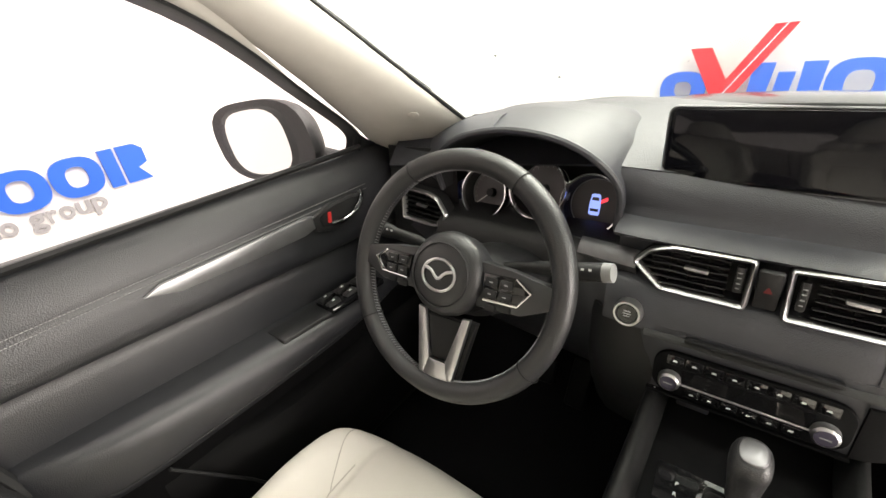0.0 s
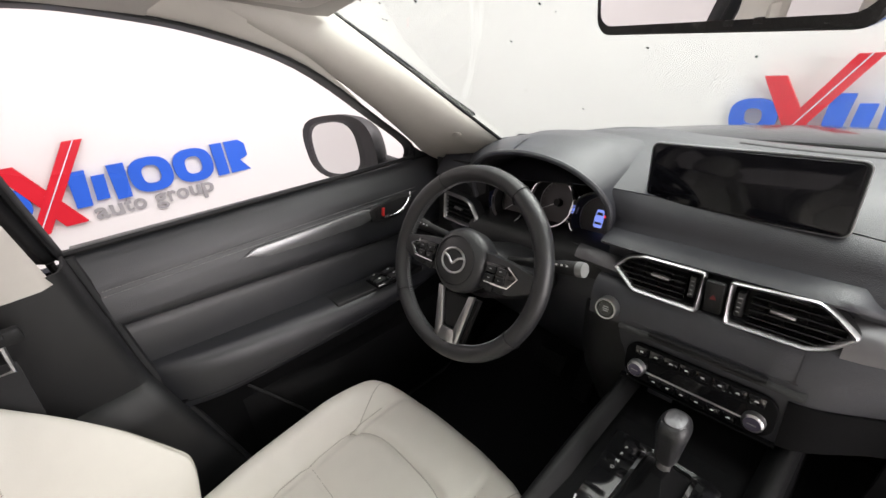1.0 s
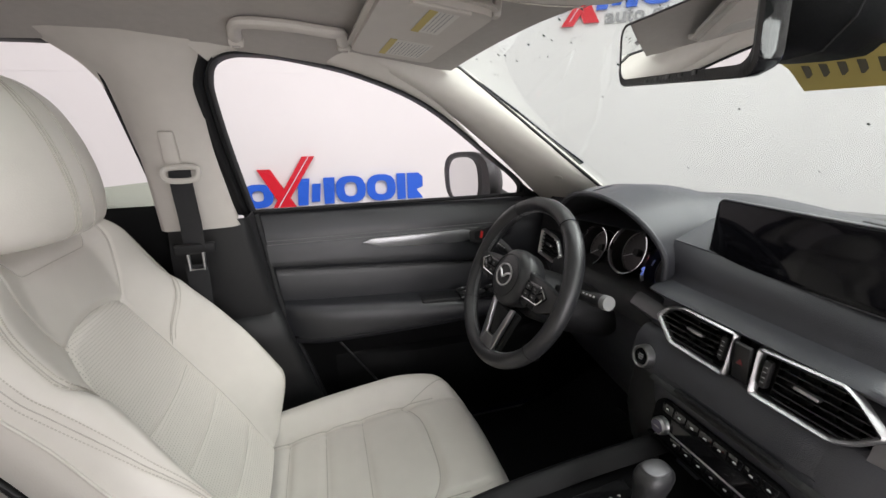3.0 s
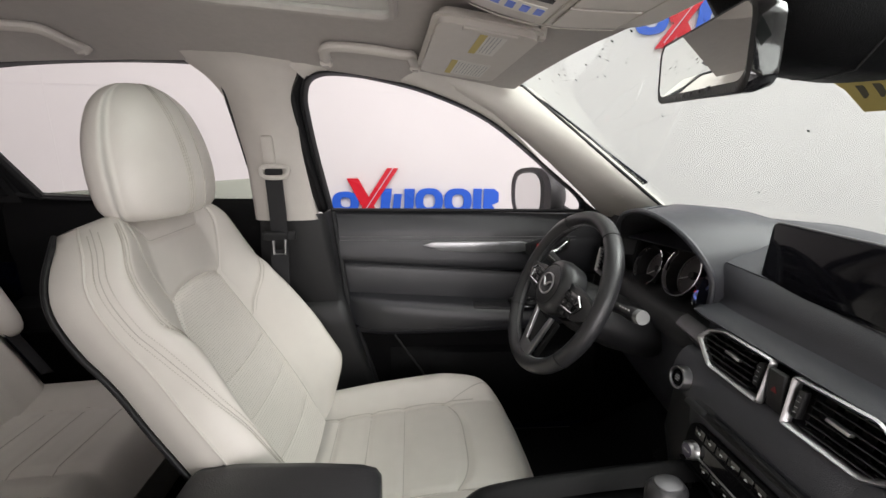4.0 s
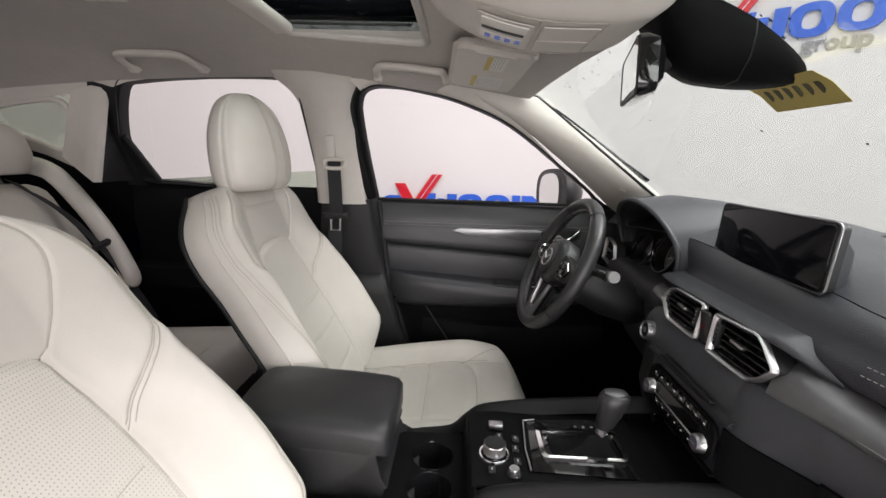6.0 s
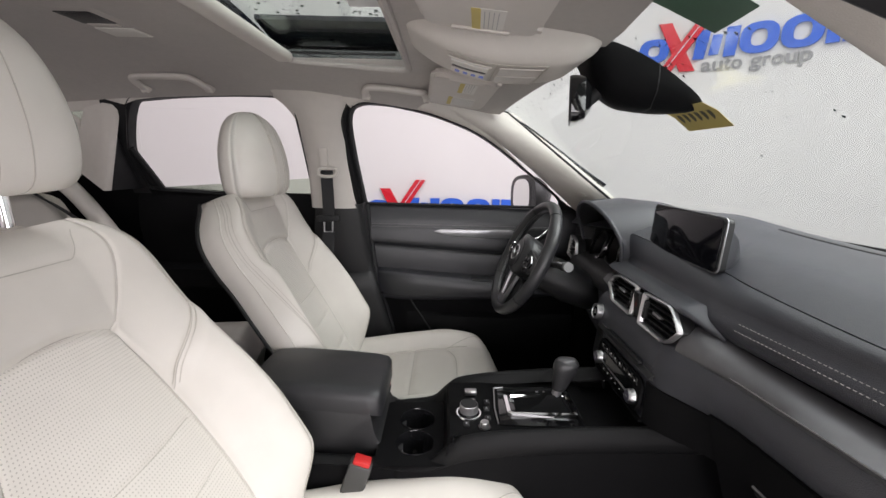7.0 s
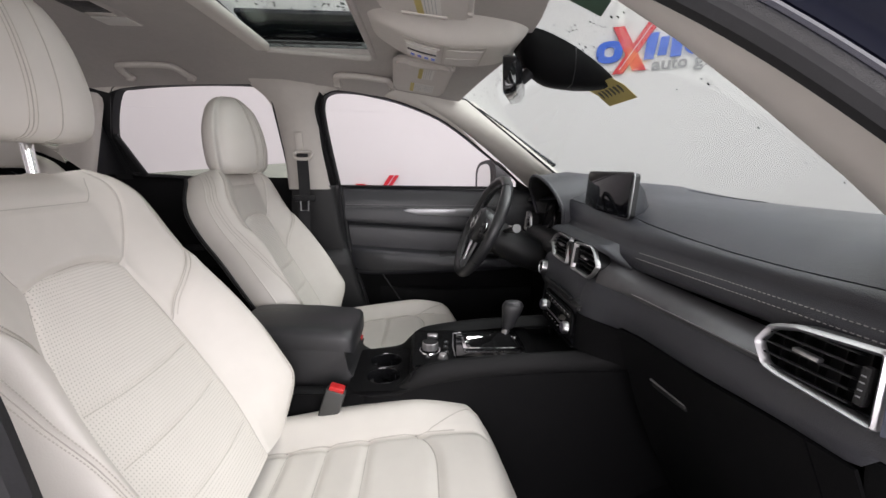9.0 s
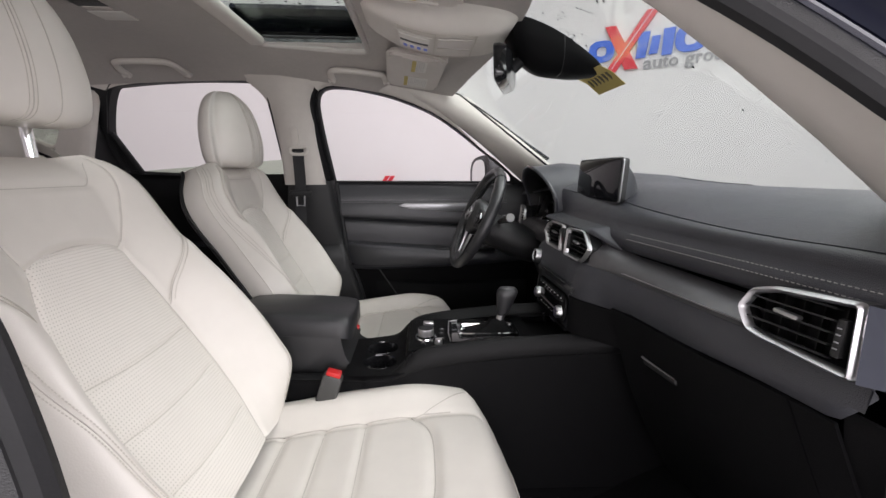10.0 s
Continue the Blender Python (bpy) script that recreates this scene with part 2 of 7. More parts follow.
LOGOW = mat("pale_sign_edge", (0.62, 0.66, 0.74), 0.4, var=0.03)
WINDSCREEN = glass("windscreen_glass", (0.935, 0.978, 0.957), 0.22)
PRIVACY = glass("privacy_glass", (0.80, 0.84, 0.78), 0.4)
ROOFGLASS = glass("tinted_roof_glass", (0.84, 0.90, 0.87), 0.25)

# ---------- the booth ----------
WALL_H, COVE = 3.5, 2.63
CURVE = [(-2.8 + COVE * (1 - math.cos(a)), 2.7 - COVE * (1 - math.sin(a))) for a in [math.pi / 2 * k / 24 for k in range(25)]]
rows = [[Vector((x, y, z)) for z in (0, WALL_H)] for x, y in [(-2.8, -4.6), (-2.8, -2.0)] + CURVE + [(2.0, 2.7), (4.2, 2.7)]]
wall_1 = tagged(part("wall_1", grid(rows, thick=-0.08), WALL), "white painted curved photo booth wall", "wall", kind="structure")
for i, (c, sz) in enumerate((((4.25, -0.95, 1.75), (0.1, 7.5, WALL_H)), ((0.7, -4.65, 1.75), (7.2, 0.1, WALL_H)))):
    tagged(part("wall_%d" % (i + 2), rbox(c, sz, 0), WALL, smooth=False), "white painted photo booth wall panel", "wall", kind="structure")
bm = rbox((0.7, -0.95, -0.05), (7.6, 7.9, 0.1), 0)
tagged(part("floor", bm, FLOORM, smooth=False), "pale grey painted booth floor", "floor", kind="structure")
bm = rbox((0.7, -0.95, WALL_H + 0.05), (7.6, 7.9, 0.1), 0)
tagged(part("ceiling", bm, WALL, smooth=False), "white booth ceiling", "ceiling", kind="structure")


def letter(ch, x, y, size, width, put, parent):
    """One raised grey letter of the given width."""
    cu = bpy.data.curves.new("letter", "FONT")
    cu.body, cu.size, cu.extrude, cu.offset, cu.resolution_u = ch, size, 0.003, 0.003, 3
    o = new("letter", cu)
    me = bpy.data.meshes.new_from_object(o)
    bpy.data.objects.remove(o)
    bm = bmesh.new()
    bm.from_mesh(me)
    lo, hi = min(v.co.x for v in bm.verts), max(v.co.x for v in bm.verts)
    bm.transform(pose(x, y, 0.004) @ Matrix.Diagonal((width / (hi - lo), 1, 1, 1)) @ pose(-lo, 0, 0))
    part("letter", put(bm), LOGOG, parent, "grey raised letter", smooth=False)


def sign(place, s):
    """A dealer sign on the wall: plain shapes in red, blue and grey. place(x, y, z): along the wall, up, out of it."""
    t = thing("wall_sign", "blue, red and grey raised wall sign of plain shapes", "sign", "wall signs")

    def put(bm):
        for v in bm.verts:
            v.co = place(v.co.x * s, v.co.y * s, v.co.z * s)
        bmesh.ops.recalc_face_normals(bm, faces=bm.faces)
        return bm

    def ring(cx, w, h, z0):
        o, q = [], []
        for j in range(40):
            a = 2 * math.pi * j / 40
            c, e = math.cos(a), math.sin(a)
            f = 1 / (abs(c) ** 2.6 + abs(e) ** 2.6) ** (1 / 2.6)
            o.append((cx + w / 2 * c * f, z0 + h / 2 + h / 2 * e * f))
            q.append((cx + (w / 2 - 0.062) * c * f, z0 + h / 2 + (h / 2 - 0.045) * e * f))
        return put(grid([[(x, y, 0) for x, y in o], [(x, y, 0.02) for x, y in o], [(x, y, 0.02) for x, y in q], [(x, y, 0) for x, y in q]], wrap_v=True))

    def slab(p, mt, name, depth=0.02, lift=0.0):
        part(name, put(prism(p, depth, pose(0, 0, lift))), mt, t, smooth=False)

    part("ring", ring(0.10, 0.20, 0.165, 0.0), LOGOB, t, "blue ring")
    slab([(0.115, 0.265), (0.20, 0.265), (0.385, -0.075), (0.285, -0.075)], LOGOR, "bar", 0.022)
    slab([(0.135, -0.09), (0.215, -0.09), (0.505, 0.345), (0.42, 0.345)], LOGOR, "bar", 0.026)
    slab([(0.186, -0.06), (0.192, -0.06), (0.468, 0.345), (0.462, 0.345)], LOGOW, "stripe", 0.003, 0.0265)
    for p in ([(0.36, 0.0), (0.375, 0.19), (0.455, 0.19), (0.43, 0.0)], [(0.455, 0.02), (0.47, 0.15), (0.53, 0.15), (0.515, 0.02)], [(0.545, 0.0), (0.55, 0.19), (0.63, 0.19), (0.615, 0.0)]):
        slab(p, LOGOB, "block")
    part("ring", ring(0.74, 0.215, 0.195, 0.0), LOGOB, t)
    part("ring", ring(0.965, 0.215, 0.195, 0.0), LOGOB, t)
    slab([(1.085, 0.0), (1.085, 0.195), (1.15, 0.195), (1.15, 0.0)], LOGOB, "block")
    slab([(1.165, 0.0), (1.165, 0.195), (1.25, 0.195), (1.285, 0.165), (1.285, 0.09), (1.235, 0.07), (1.285, 0.0)], LOGOB, "block")
    x = 0.42
    for ch, w in zip("auto group", (0.070, 0.070, 0.042, 0.072, 0.034, 0.074, 0.046, 0.072, 0.070, 0.074)):
        if ch != " ":
            letter(ch, x, -0.083, 0.128, w * 0.90, put, t)
        x += w
    return t


def on_curve(x, y, z):
    a = radians(154.1) - x / (COVE - 0.004)
    r = COVE - 0.004 - z
    return Vector((-2.8 + COVE + r * math.cos(a), 2.7 - COVE + r * math.sin(a), 2.045 + y))


sign(lambda x, y, z: Vector((-2.796 + z, -0.895 + x, 0.79 + y)), 1.0)
sign(on_curve, 0.985)
sign(lambda x, y, z: Vector((-0.69 + x, 2.616 - z, 0.765 + y)), 1.21)
# straight joints between the wall panels
for y in (-2.82,):
    part("panel_joint", rbox((-2.7995, y, 1.6), (0.002, 0.005, 3.0), 0.0008), WALL, wall_1)
part("panel_joint", rbox((-2.7995, -1.2, 1.68), (0.002, 5.0, 0.004), 0.0008), WALL, wall_1)

# ---------- the car: shell ----------
car = thing("car_body", "dark navy car body shell with open front passenger door", "car")


def gx(z):
    """Half width of the side glass at height z."""
    return 0.793 - (z - 1.115) * 0.576


FRONT_WIN = [(-0.50, 1.121), (-0.529, 1.127), (-0.533, 1.16), (-0.545, 1.30), (-0.549, 1.395), (-0.546, 1.430), (-0.534, 1.457), (-0.505, 1.471), (-0.46, 1.473), (-0.386, 1.466), (-0.25, 1.437), (-0.09, 1.374), (0.09, 1.253), (0.215, 1.163), (0.233, 1.12), (0.22, 1.108), (0.10, 1.110), (-0.1, 1.114), (-0.3, 1.118)]
REAR_WIN = [(-0.76, 1.142), (-0.733, 1.150), (-0.733, 1.19), (-0.733, 1.30), (-0.735, 1.42), (-0.742, 1.452), (-0.762, 1.479), (-0.80, 1.489), (-1.0, 1.487), (-1.21, 1.472), (-1.275, 1.45), (-1.352, 1.32), (-1.355, 1.25), (-1.352, 1.185), (-1.33, 1.172), (-1.20, 1.165), (-1.0, 1.155)]


def side_pt(y, z, s, off=0.0):
    return Vector((s * (gx(z) + off), y, z))


def win_ring(win, s, grow, off):
    """An outline round a window, grown outwards in its plane."""
    cy = sum(p[0] for p in win) / len(win)
    cz = sum(p[1] for p in win) / len(win)
    res = []
    k = len(win)
    for i, (y, z) in enumerate(win):
        a, b = Vector(win[i - 1]), Vector(win[(i + 1) % k])
        t = (b - a).normalized()
        nn = Vector((-t.y, t.x))
        if nn.dot(Vector((y - cy, z - cz))) < 0:
            nn = -nn
        res.append(side_pt(y + nn.x * grow, z + nn.y * grow, s, off))
    return res


def smooth_ring(pts, n=5):
    return spline(pts, n, closed=True)


# window seals and reveals on the driver side, closing the shell
for nm, win in (("front", FRONT_WIN), ("rear", REAR_WIN)):
    seal = thing("window_seal", "black rubber seal round the open side window", "window seal", "window seals")
    w_ = -0.007 if nm == "front" else 0.0
    rings = [smooth_ring(win_ring(win, -1, g, o)) for g, o in ((0.0, 0.03), (0.0, 0.0), (0.001, -0.008), (0.009 + w_, -0.014), (0.013 + w_, -0.008), (0.014 + w_, 0.03))]
    part("seal", grid(rings, wrap_v=True), RUBBER, seal)
    part("lip", tube(smooth_ring(win_ring(win, -1, 0.009 + w_, -0.016)), 0.003, 6, closed=True), RUBBER, seal)
    if nm == "front":
        # beige edge of the headliner along the top of the door opening
        rows = [spline(win_ring(win, -1, g, o)[6:13], 5) for g, o in ((0.007, 0.0), (0.0075, -0.016), (0.012, -0.024), (0.026, -0.030), (0.050, -0.030))]
        for row in rows[1:]:
            for j, p in enumerate(row):
                row[j] = p.lerp(rows[0][j], min(1.0, max(0.0, j / (len(row) - 1) - 0.55) / 0.42))
        part("header_trim", grid(rows, thick=0.003), BEIGE, seal, "beige trim edge above the window", sharp=60)

# rear side glass, wound nearly all the way down
pane = [side_pt(-0.72, 1.10, -1, 0.012), side_pt(-0.725, 1.218, -1, 0.012), side_pt(-1.36, 1.165, -1, 0.012), side_pt(-1.36, 1.10, -1, 0.012)]
single("rear_side_window", grid([[pane[0], pane[1]], [pane[3], pane[2]]], thick=0.004), PRIVACY, "green tinted rear door glass wound nearly down", "window glass")


def cant(y):
    """Upper edge of the side openings: height, as the roof line runs."""
    P = [(-2.3, 1.39), (-1.6, 1.452), (-1.2, 1.483), (-0.8, 1.497), (-0.5, 1.485), (-0.35, 1.469), (-0.2, 1.437), (-0.05, 1.380), (0.1, 1.282), (0.25, 1.178), (0.4, 1.09)]
    for (a, za), (b, zb) in zip(P, P[1:]):
        if y <= b:
            return za + (zb - za) * (y - a) / (b - a)
    return P[-1][1]


# windscreen: curved across, raked
def ws(x, v):
    """v: 0 at the cowl, 1 at the header."""
    k = 1 - (x / 0.63) ** 2
    b = Vector((x, 0.38 + 0.36 * k, 1.125))
    t = Vector((x, -0.055 + 0.095 * k, 1.490 + 0.028 * k))
    p = b.lerp(t, v)
    p.z += (0.010 + 0.036 * k) * math.sin(math.pi * v)
    return p


rows = [[ws(-0.66 + 1.32 * i / 24, v / 12) for i in range(25)] for v in range(-1, 14)]
screen_ob = single("windscreen", grid(rows, thick=0.004), WINDSCREEN, "raked greenish laminated windscreen with rain drops", "windscreen")
# roof and outer skin
def roof_row(y, zc, ze, w, n=17):
    return [Vector((w * (2 * i / (n - 1) - 1), y, ze + (zc - ze) * (1 - (2 * i / (n - 1) - 1) ** 2))) for i in range(n)]


ROOF = [(-2.05, 1.59, 1.52, 0.60), (-1.5, 1.635, 1.565, 0.625), (-1.0, 1.645, 1.58, 0.63), (-0.72, 1.645, 1.575, 0.63)]
part("roof", grid([roof_row(*r) for r in ROOF], thick=0.012), PAINT, car)
part("roof", grid([roof_row(*r) for r in ((-0.335, 1.645, 1.56, 0.625), (-0.15, 1.605, 1.545, 0.615), (-0.04, 1.565, 1.52, 0.60))], thick=0.012), PAINT, car)
for s in (-1, 1):
    rr = [[Vector((s * x, y, z)) for x, z in ((0.30, 1.655 - 0.02 * 0.2), (0.45, 1.62), (0.63, 1.578))] for y in (-0.72, -0.5, -0.335)]
    part("roof", grid(rr, thick=0.012), PAINT, car)
# outer rails over the side openings
for s in (-1, 1):
    ys = [-2.1, -1.8, -1.5, -1.3, -1.0, -0.8, -0.6, -0.45] + ([-0.3, -0.15, 0.0, 0.1, 0.2, 0.3] if s < 0 else [])
    rr = []
    for y in ys:
        z = cant(y)
        top = Vector((s * 0.628, y, 1.575)) if y < -0.3 else Vector((s * (0.628 + 0.02 * (y + 0.3)), y + 0.05, z + 0.08))
        rr.append([side_pt(y, z + 0.010, s, 0.030), side_pt(y, z + 0.02, s, 0.045), top])
    part("roof_rail", grid(rr, thick=0.006), PAINT, car)
    part("rear_side", grid([[side_pt(y, z, s, 0.036) for z in (1.08, 1.25, 1.40, 1.54)] for y in (-1.375, -1.41, -1.448)], thick=0.006), PAINT, car)
    part("rear_side", grid([[side_pt(y, z, s, 0.036) for z in (1.08, 1.25, 1.40, 1.54)] for y in (-1.80, -2.1, -2.2)], thick=0.006), PAINT, car)
# bonnet and cowl seen over the dash
rows = [[Vector((x, y, z - 0.06 * (x / 0.8) ** 2)) for x in [-0.8 + 0.1 * i for i in range(17)]] for y, z in ((0.86, 1.085), (1.0, 1.092), (1.25, 1.07), (1.5, 1.03), (1.68, 0.93), (1.75, 0.75))]
part("bonnet", grid(rows, thick=0.012), PAINT, car)
rows = [[Vector((x, 0.40 + 0.36 * (1 - (x / 0.70) ** 2) + dy, 1.098 + dz - 0.03 * (x / 0.8) ** 2)) for x in [-0.7 + 0.1 * i for i in range(15)]] for dy, dz in ((0.0, -0.004), (0.03, -0.02), (0.12, -0.035))]
part("cowl", grid(rows, thick=0.006), RUBBER, car)
for x0, x1 in ((-0.55, 0.02), (-0.05, 0.5)):
    w = single("wiper", tube([(x0 + (x1 - x0) * i / 8, 0.40 + 0.36 * (1 - ((x0 + (x1 - x0) * i / 8) / 0.70) ** 2) + 0.01, 1.080 - 0.03 * ((x0 + (x1 - x0) * i / 8) / 0.8) ** 2 + 0.012) for i in range(9)], 0.008, 6), RUBBER, "black wiper arm resting on the windscreen", "wiper", "wipers")
# lower outer sides, tail and floor pan
for s in (-1, 1):
    prof = [(0.82, 1.10), (0.88, 1.0), (0.905, 0.8), (0.90, 0.55), (0.86, 0.3)]
    ys = [-2.2, -1.6, -1.0, -0.55] if s > 0 else [-2.2, -1.6, -1.0, -0.5, 0.0, 0.4]
    part("side_skin", grid([[Vector((s * x, y, z)) for x, z in prof] for y in ys], thick=0.012), PAINT, car)
    ys = [0.42, 0.8, 1.2, 1.6, 1.75] if s < 0 else [0.42, 0.8, 1.2, 1.6, 1.75]
    part("wing", grid([[Vector((s * min(x, 0.92 - 0.1 * max(0, y - 1.2)), y, min(z, 0.99 - 0.06 * max(0, y - 0.6)))) for x, z in prof] for y in ys], thick=0.012), PAINT, car)
part("tail", grid([[Vector((x, y, z)) for x in (-0.86, -0.4, 0, 0.4, 0.86)] for y, z in ((-2.2, 0.3), (-2.25, 0.8), (-2.2, 1.12))], thick=0.012), PAINT, car)
part("front", grid([[Vector((x, 1.76, z)) for x in (-0.84, -0.4, 0, 0.4, 0.84)] for z in (0.0, 0.4, 0.76)], thick=0.012), PAINT, car)
part("sill", rbox((0.80, -0.05, 0.36), (0.14, 0.95, 0.12), 0.03), PAINT, car)
part("underbody", rbox((0, -0.25, 0.165), (1.70, 3.9, 0.33), 0.05), RUBBER, car)

floor_rows = [[Vector((x, y, z + (0.10 if abs(x) < 0.12 else 0))) for x in (-0.76, -0.5, -0.16, -0.1, 0.1, 0.16, 0.5, 0.76)] for y, z in ((-2.2, 0.66), (-1.6, 0.62), (-1.45, 0.42), (-0.7, 0.37), (0.25, 0.37), (0.55, 0.52), (0.62, 0.80))]
single("car_floor", grid(floor_rows, thick=0.008), CARPET, "black carpet over the car floor", "carpet")
# firewall behind the dash
part("bulkhead", rbox((0, 0.66, 0.75), (1.5, 0.02, 0.72), 0), RUBBER, car)

# ---------- headliner ----------
HX0, HX1, HY0, HY1 = -0.322, 0.322, -0.662, -0.322   # sunroof opening
YS = [-2.1, -1.9, -1.6, -1.3, -1.05, -0.9, -0.76, HY0, -0.6, -0.5, -0.42, HY1, -0.28, -0.20, -0.12, -0.075, -0.045]


def liner_z(x, y):
    a = min(1.0, abs(x) / 0.60)
    zc = 1.535 + 0.03 * min(1, max(0, (-0.3 - y) / 0.5)) - 0.085 * max(0, y + 0.28) - 0.10 * max(0, -1.5 - y)
    ze = cant(y)
    if y > -0.3:
        ze = max(ze, zc - 0.058)
    w = max(0.0, (a - 0.30) / 0.70)
    return zc - (zc - ze) * w ** 2.2


def liner_edge(y):
    z = max(cant(y), 1.44)
    return gx(z) - 0.012


XS = [-1, -0.96, -0.9, -0.82, -0.72, -0.6, HX0 / 0.6, -0.25, 0, 0.25, HX1 / 0.6, 0.6, 0.72, 0.82, 0.9, 0.96, 1]
bm = bmesh.new()
V = {}
for i, y in enumerate(YS):
    for j, x in enumerate(XS):
        e = liner_edge(y)
        xx = x * 0.6 if abs(x) < 0.5 else math.copysign(0.3 + (abs(x) - 0.5) / 0.5 * (e - 0.3), x)
        yy = y + 0.105 * (1 - min(1, abs(x)) ** 2) * max(0.0, (y + 0.2) / 0.155)
        V[i, j] = bm.verts.new((xx, yy, liner_z(x * 0.6, yy)))
for i in range(len(YS) - 1):
    for j in range(len(XS) - 1):
        hole = YS[i] >= HY0 - 1e-6 and YS[i + 1] <= HY1 + 1e-6 and XS[j] >= HX0 / 0.6 - 1e-6 and XS[j + 1] <= HX1 / 0.6 + 1e-6
        if not hole:
            bm.faces.new((V[i, j], V[i, j + 1], V[i + 1, j + 1], V[i + 1, j]))
bmesh.ops.recalc_face_normals(bm, faces=bm.faces)
bmesh.ops.solidify(bm, geom=bm.faces[:], thickness=0.006)
headliner = single("headliner", bm, LINER, "greige woven cloth headliner with a sunroof opening", "headliner", sharp=60)

# sunroof: rounded trim bead, black frame, glass, shade
sun = thing("sunroof", "tinted glass sunroof with rain drops and black frame", "sunroof")


def rrect(x0, x1, y0, y1, r, n=5):
    P = []
    for cx, cy, a0 in ((x1 - r, y1 - r, 0), (x0 + r, y1 - r, 90), (x0 + r, y0 + r, 180), (x1 - r, y0 + r, 270)):
        for k in range(n + 1):
            a = radians(a0 + 90 * k / n)
            P.append((cx + r * math.cos(a), cy + r * math.sin(a)))
    return P


def zring(P, z, grow=0.0):
    cx, cy = sum(p[0] for p in P) / len(P), sum(p[1] for p in P) / len(P)
    return [Vector((x + math.copysign(grow, x - cx), y + math.copysign(grow, y - cy), (liner_z(x, y) if z is None else z))) for x, y in P]


R0 = rrect(HX0, HX1, HY0, HY1, 0.03)
part("trim_bead", tube([p - Vector((0, 0, 0.003)) for p in zring(R0, None)], 0.009, 8, closed=True), LINER, headliner)
part("well", grid([zring(R0, None, 0.004), zring(R0, 1.550, 0.004), zring(R0, 1.556, 0.003)], wrap_v=True), LINER, headliner)
part("frame", grid([zring(R0, 1.556, 0.004), zring(R0, 1.557, -0.005), zring(R0, 1.570, -0.008), zring(R0, 1.572, -0.018), zring(R0, 1.584, -0.020), zring(R0, 1.586, 0.01)], wrap_v=True), GLOSSB, sun, "black sunroof frame", sharp=25)
for s_ in (-1, 1):
    part("guide_rail", rbox((s_ * 0.306, -0.50, 1.564), (0.010, 0.28, 0.006), 0.002), HARD, sun, "black guide rail")
bm = prism([(x, y) for x, y in rrect(HX0 - 0.02, HX1 + 0.02, HY0 - 0.02, HY1 + 0.02, 0.03)], 0.005, pose(0, 0, 1.5868))
roof_glass = part("glass", bm, ROOFGLASS, sun)
part("shade", rbox((0, -0.652, 1.553), (0.636, 0.046, 0.026), 0.0125, seg=4), BEIGE, sun, "sliding cloth sun shade, pushed back")
rng = random.Random(5)
bm = bmesh.new()
for k in range(330):
    r = rng.choice((0.0012, 0.0018, 0.0025, 0.0038))
    bmesh.ops.create_icosphere(bm, subdivisions=1, radius=r, matrix=pose(rng.uniform(HX0, HX1), rng.uniform(HY0, HY1), 1.5926) @ Matrix.Diagonal((1, 1.25, 0.45, 1)))
DROP = glass("water_drop", (0.30, 0.34, 0.33), 1.0)
part("rain_drops", bm, DROP, sun)["kind"] = "stuff"
part("label", rbox((0.02, -0.385, 1.5850), (0.09, 0.06, 0.001), 0), WHITEP, sun)

OPEN = [(-0.41, 0.45), (-0.417, 0.8), (-0.430, 0.95), (-0.448, 1.05), (-0.475, 1.13), (-0.535, 1.26), (-0.56, 1.40), (-0.52, 1.49), (-0.40, 1.503), (-0.25, 1.480), (-0.09, 1.428), (0.02, 1.374), (0.115, 1.312), (0.21, 1.228), (0.31, 1.12), (0.37, 1.0), (0.40, 0.8), (0.40, 0.45)]


def open_pt(y, z, off):
    x = gx(z) if z > 1.115 else 0.793 + 0.02 * (1.115 - z)
    return Vector((x + off, y, z))


def frange(a, b, n):
    return [a + (b - a) * i / n for i in range(n + 1)]


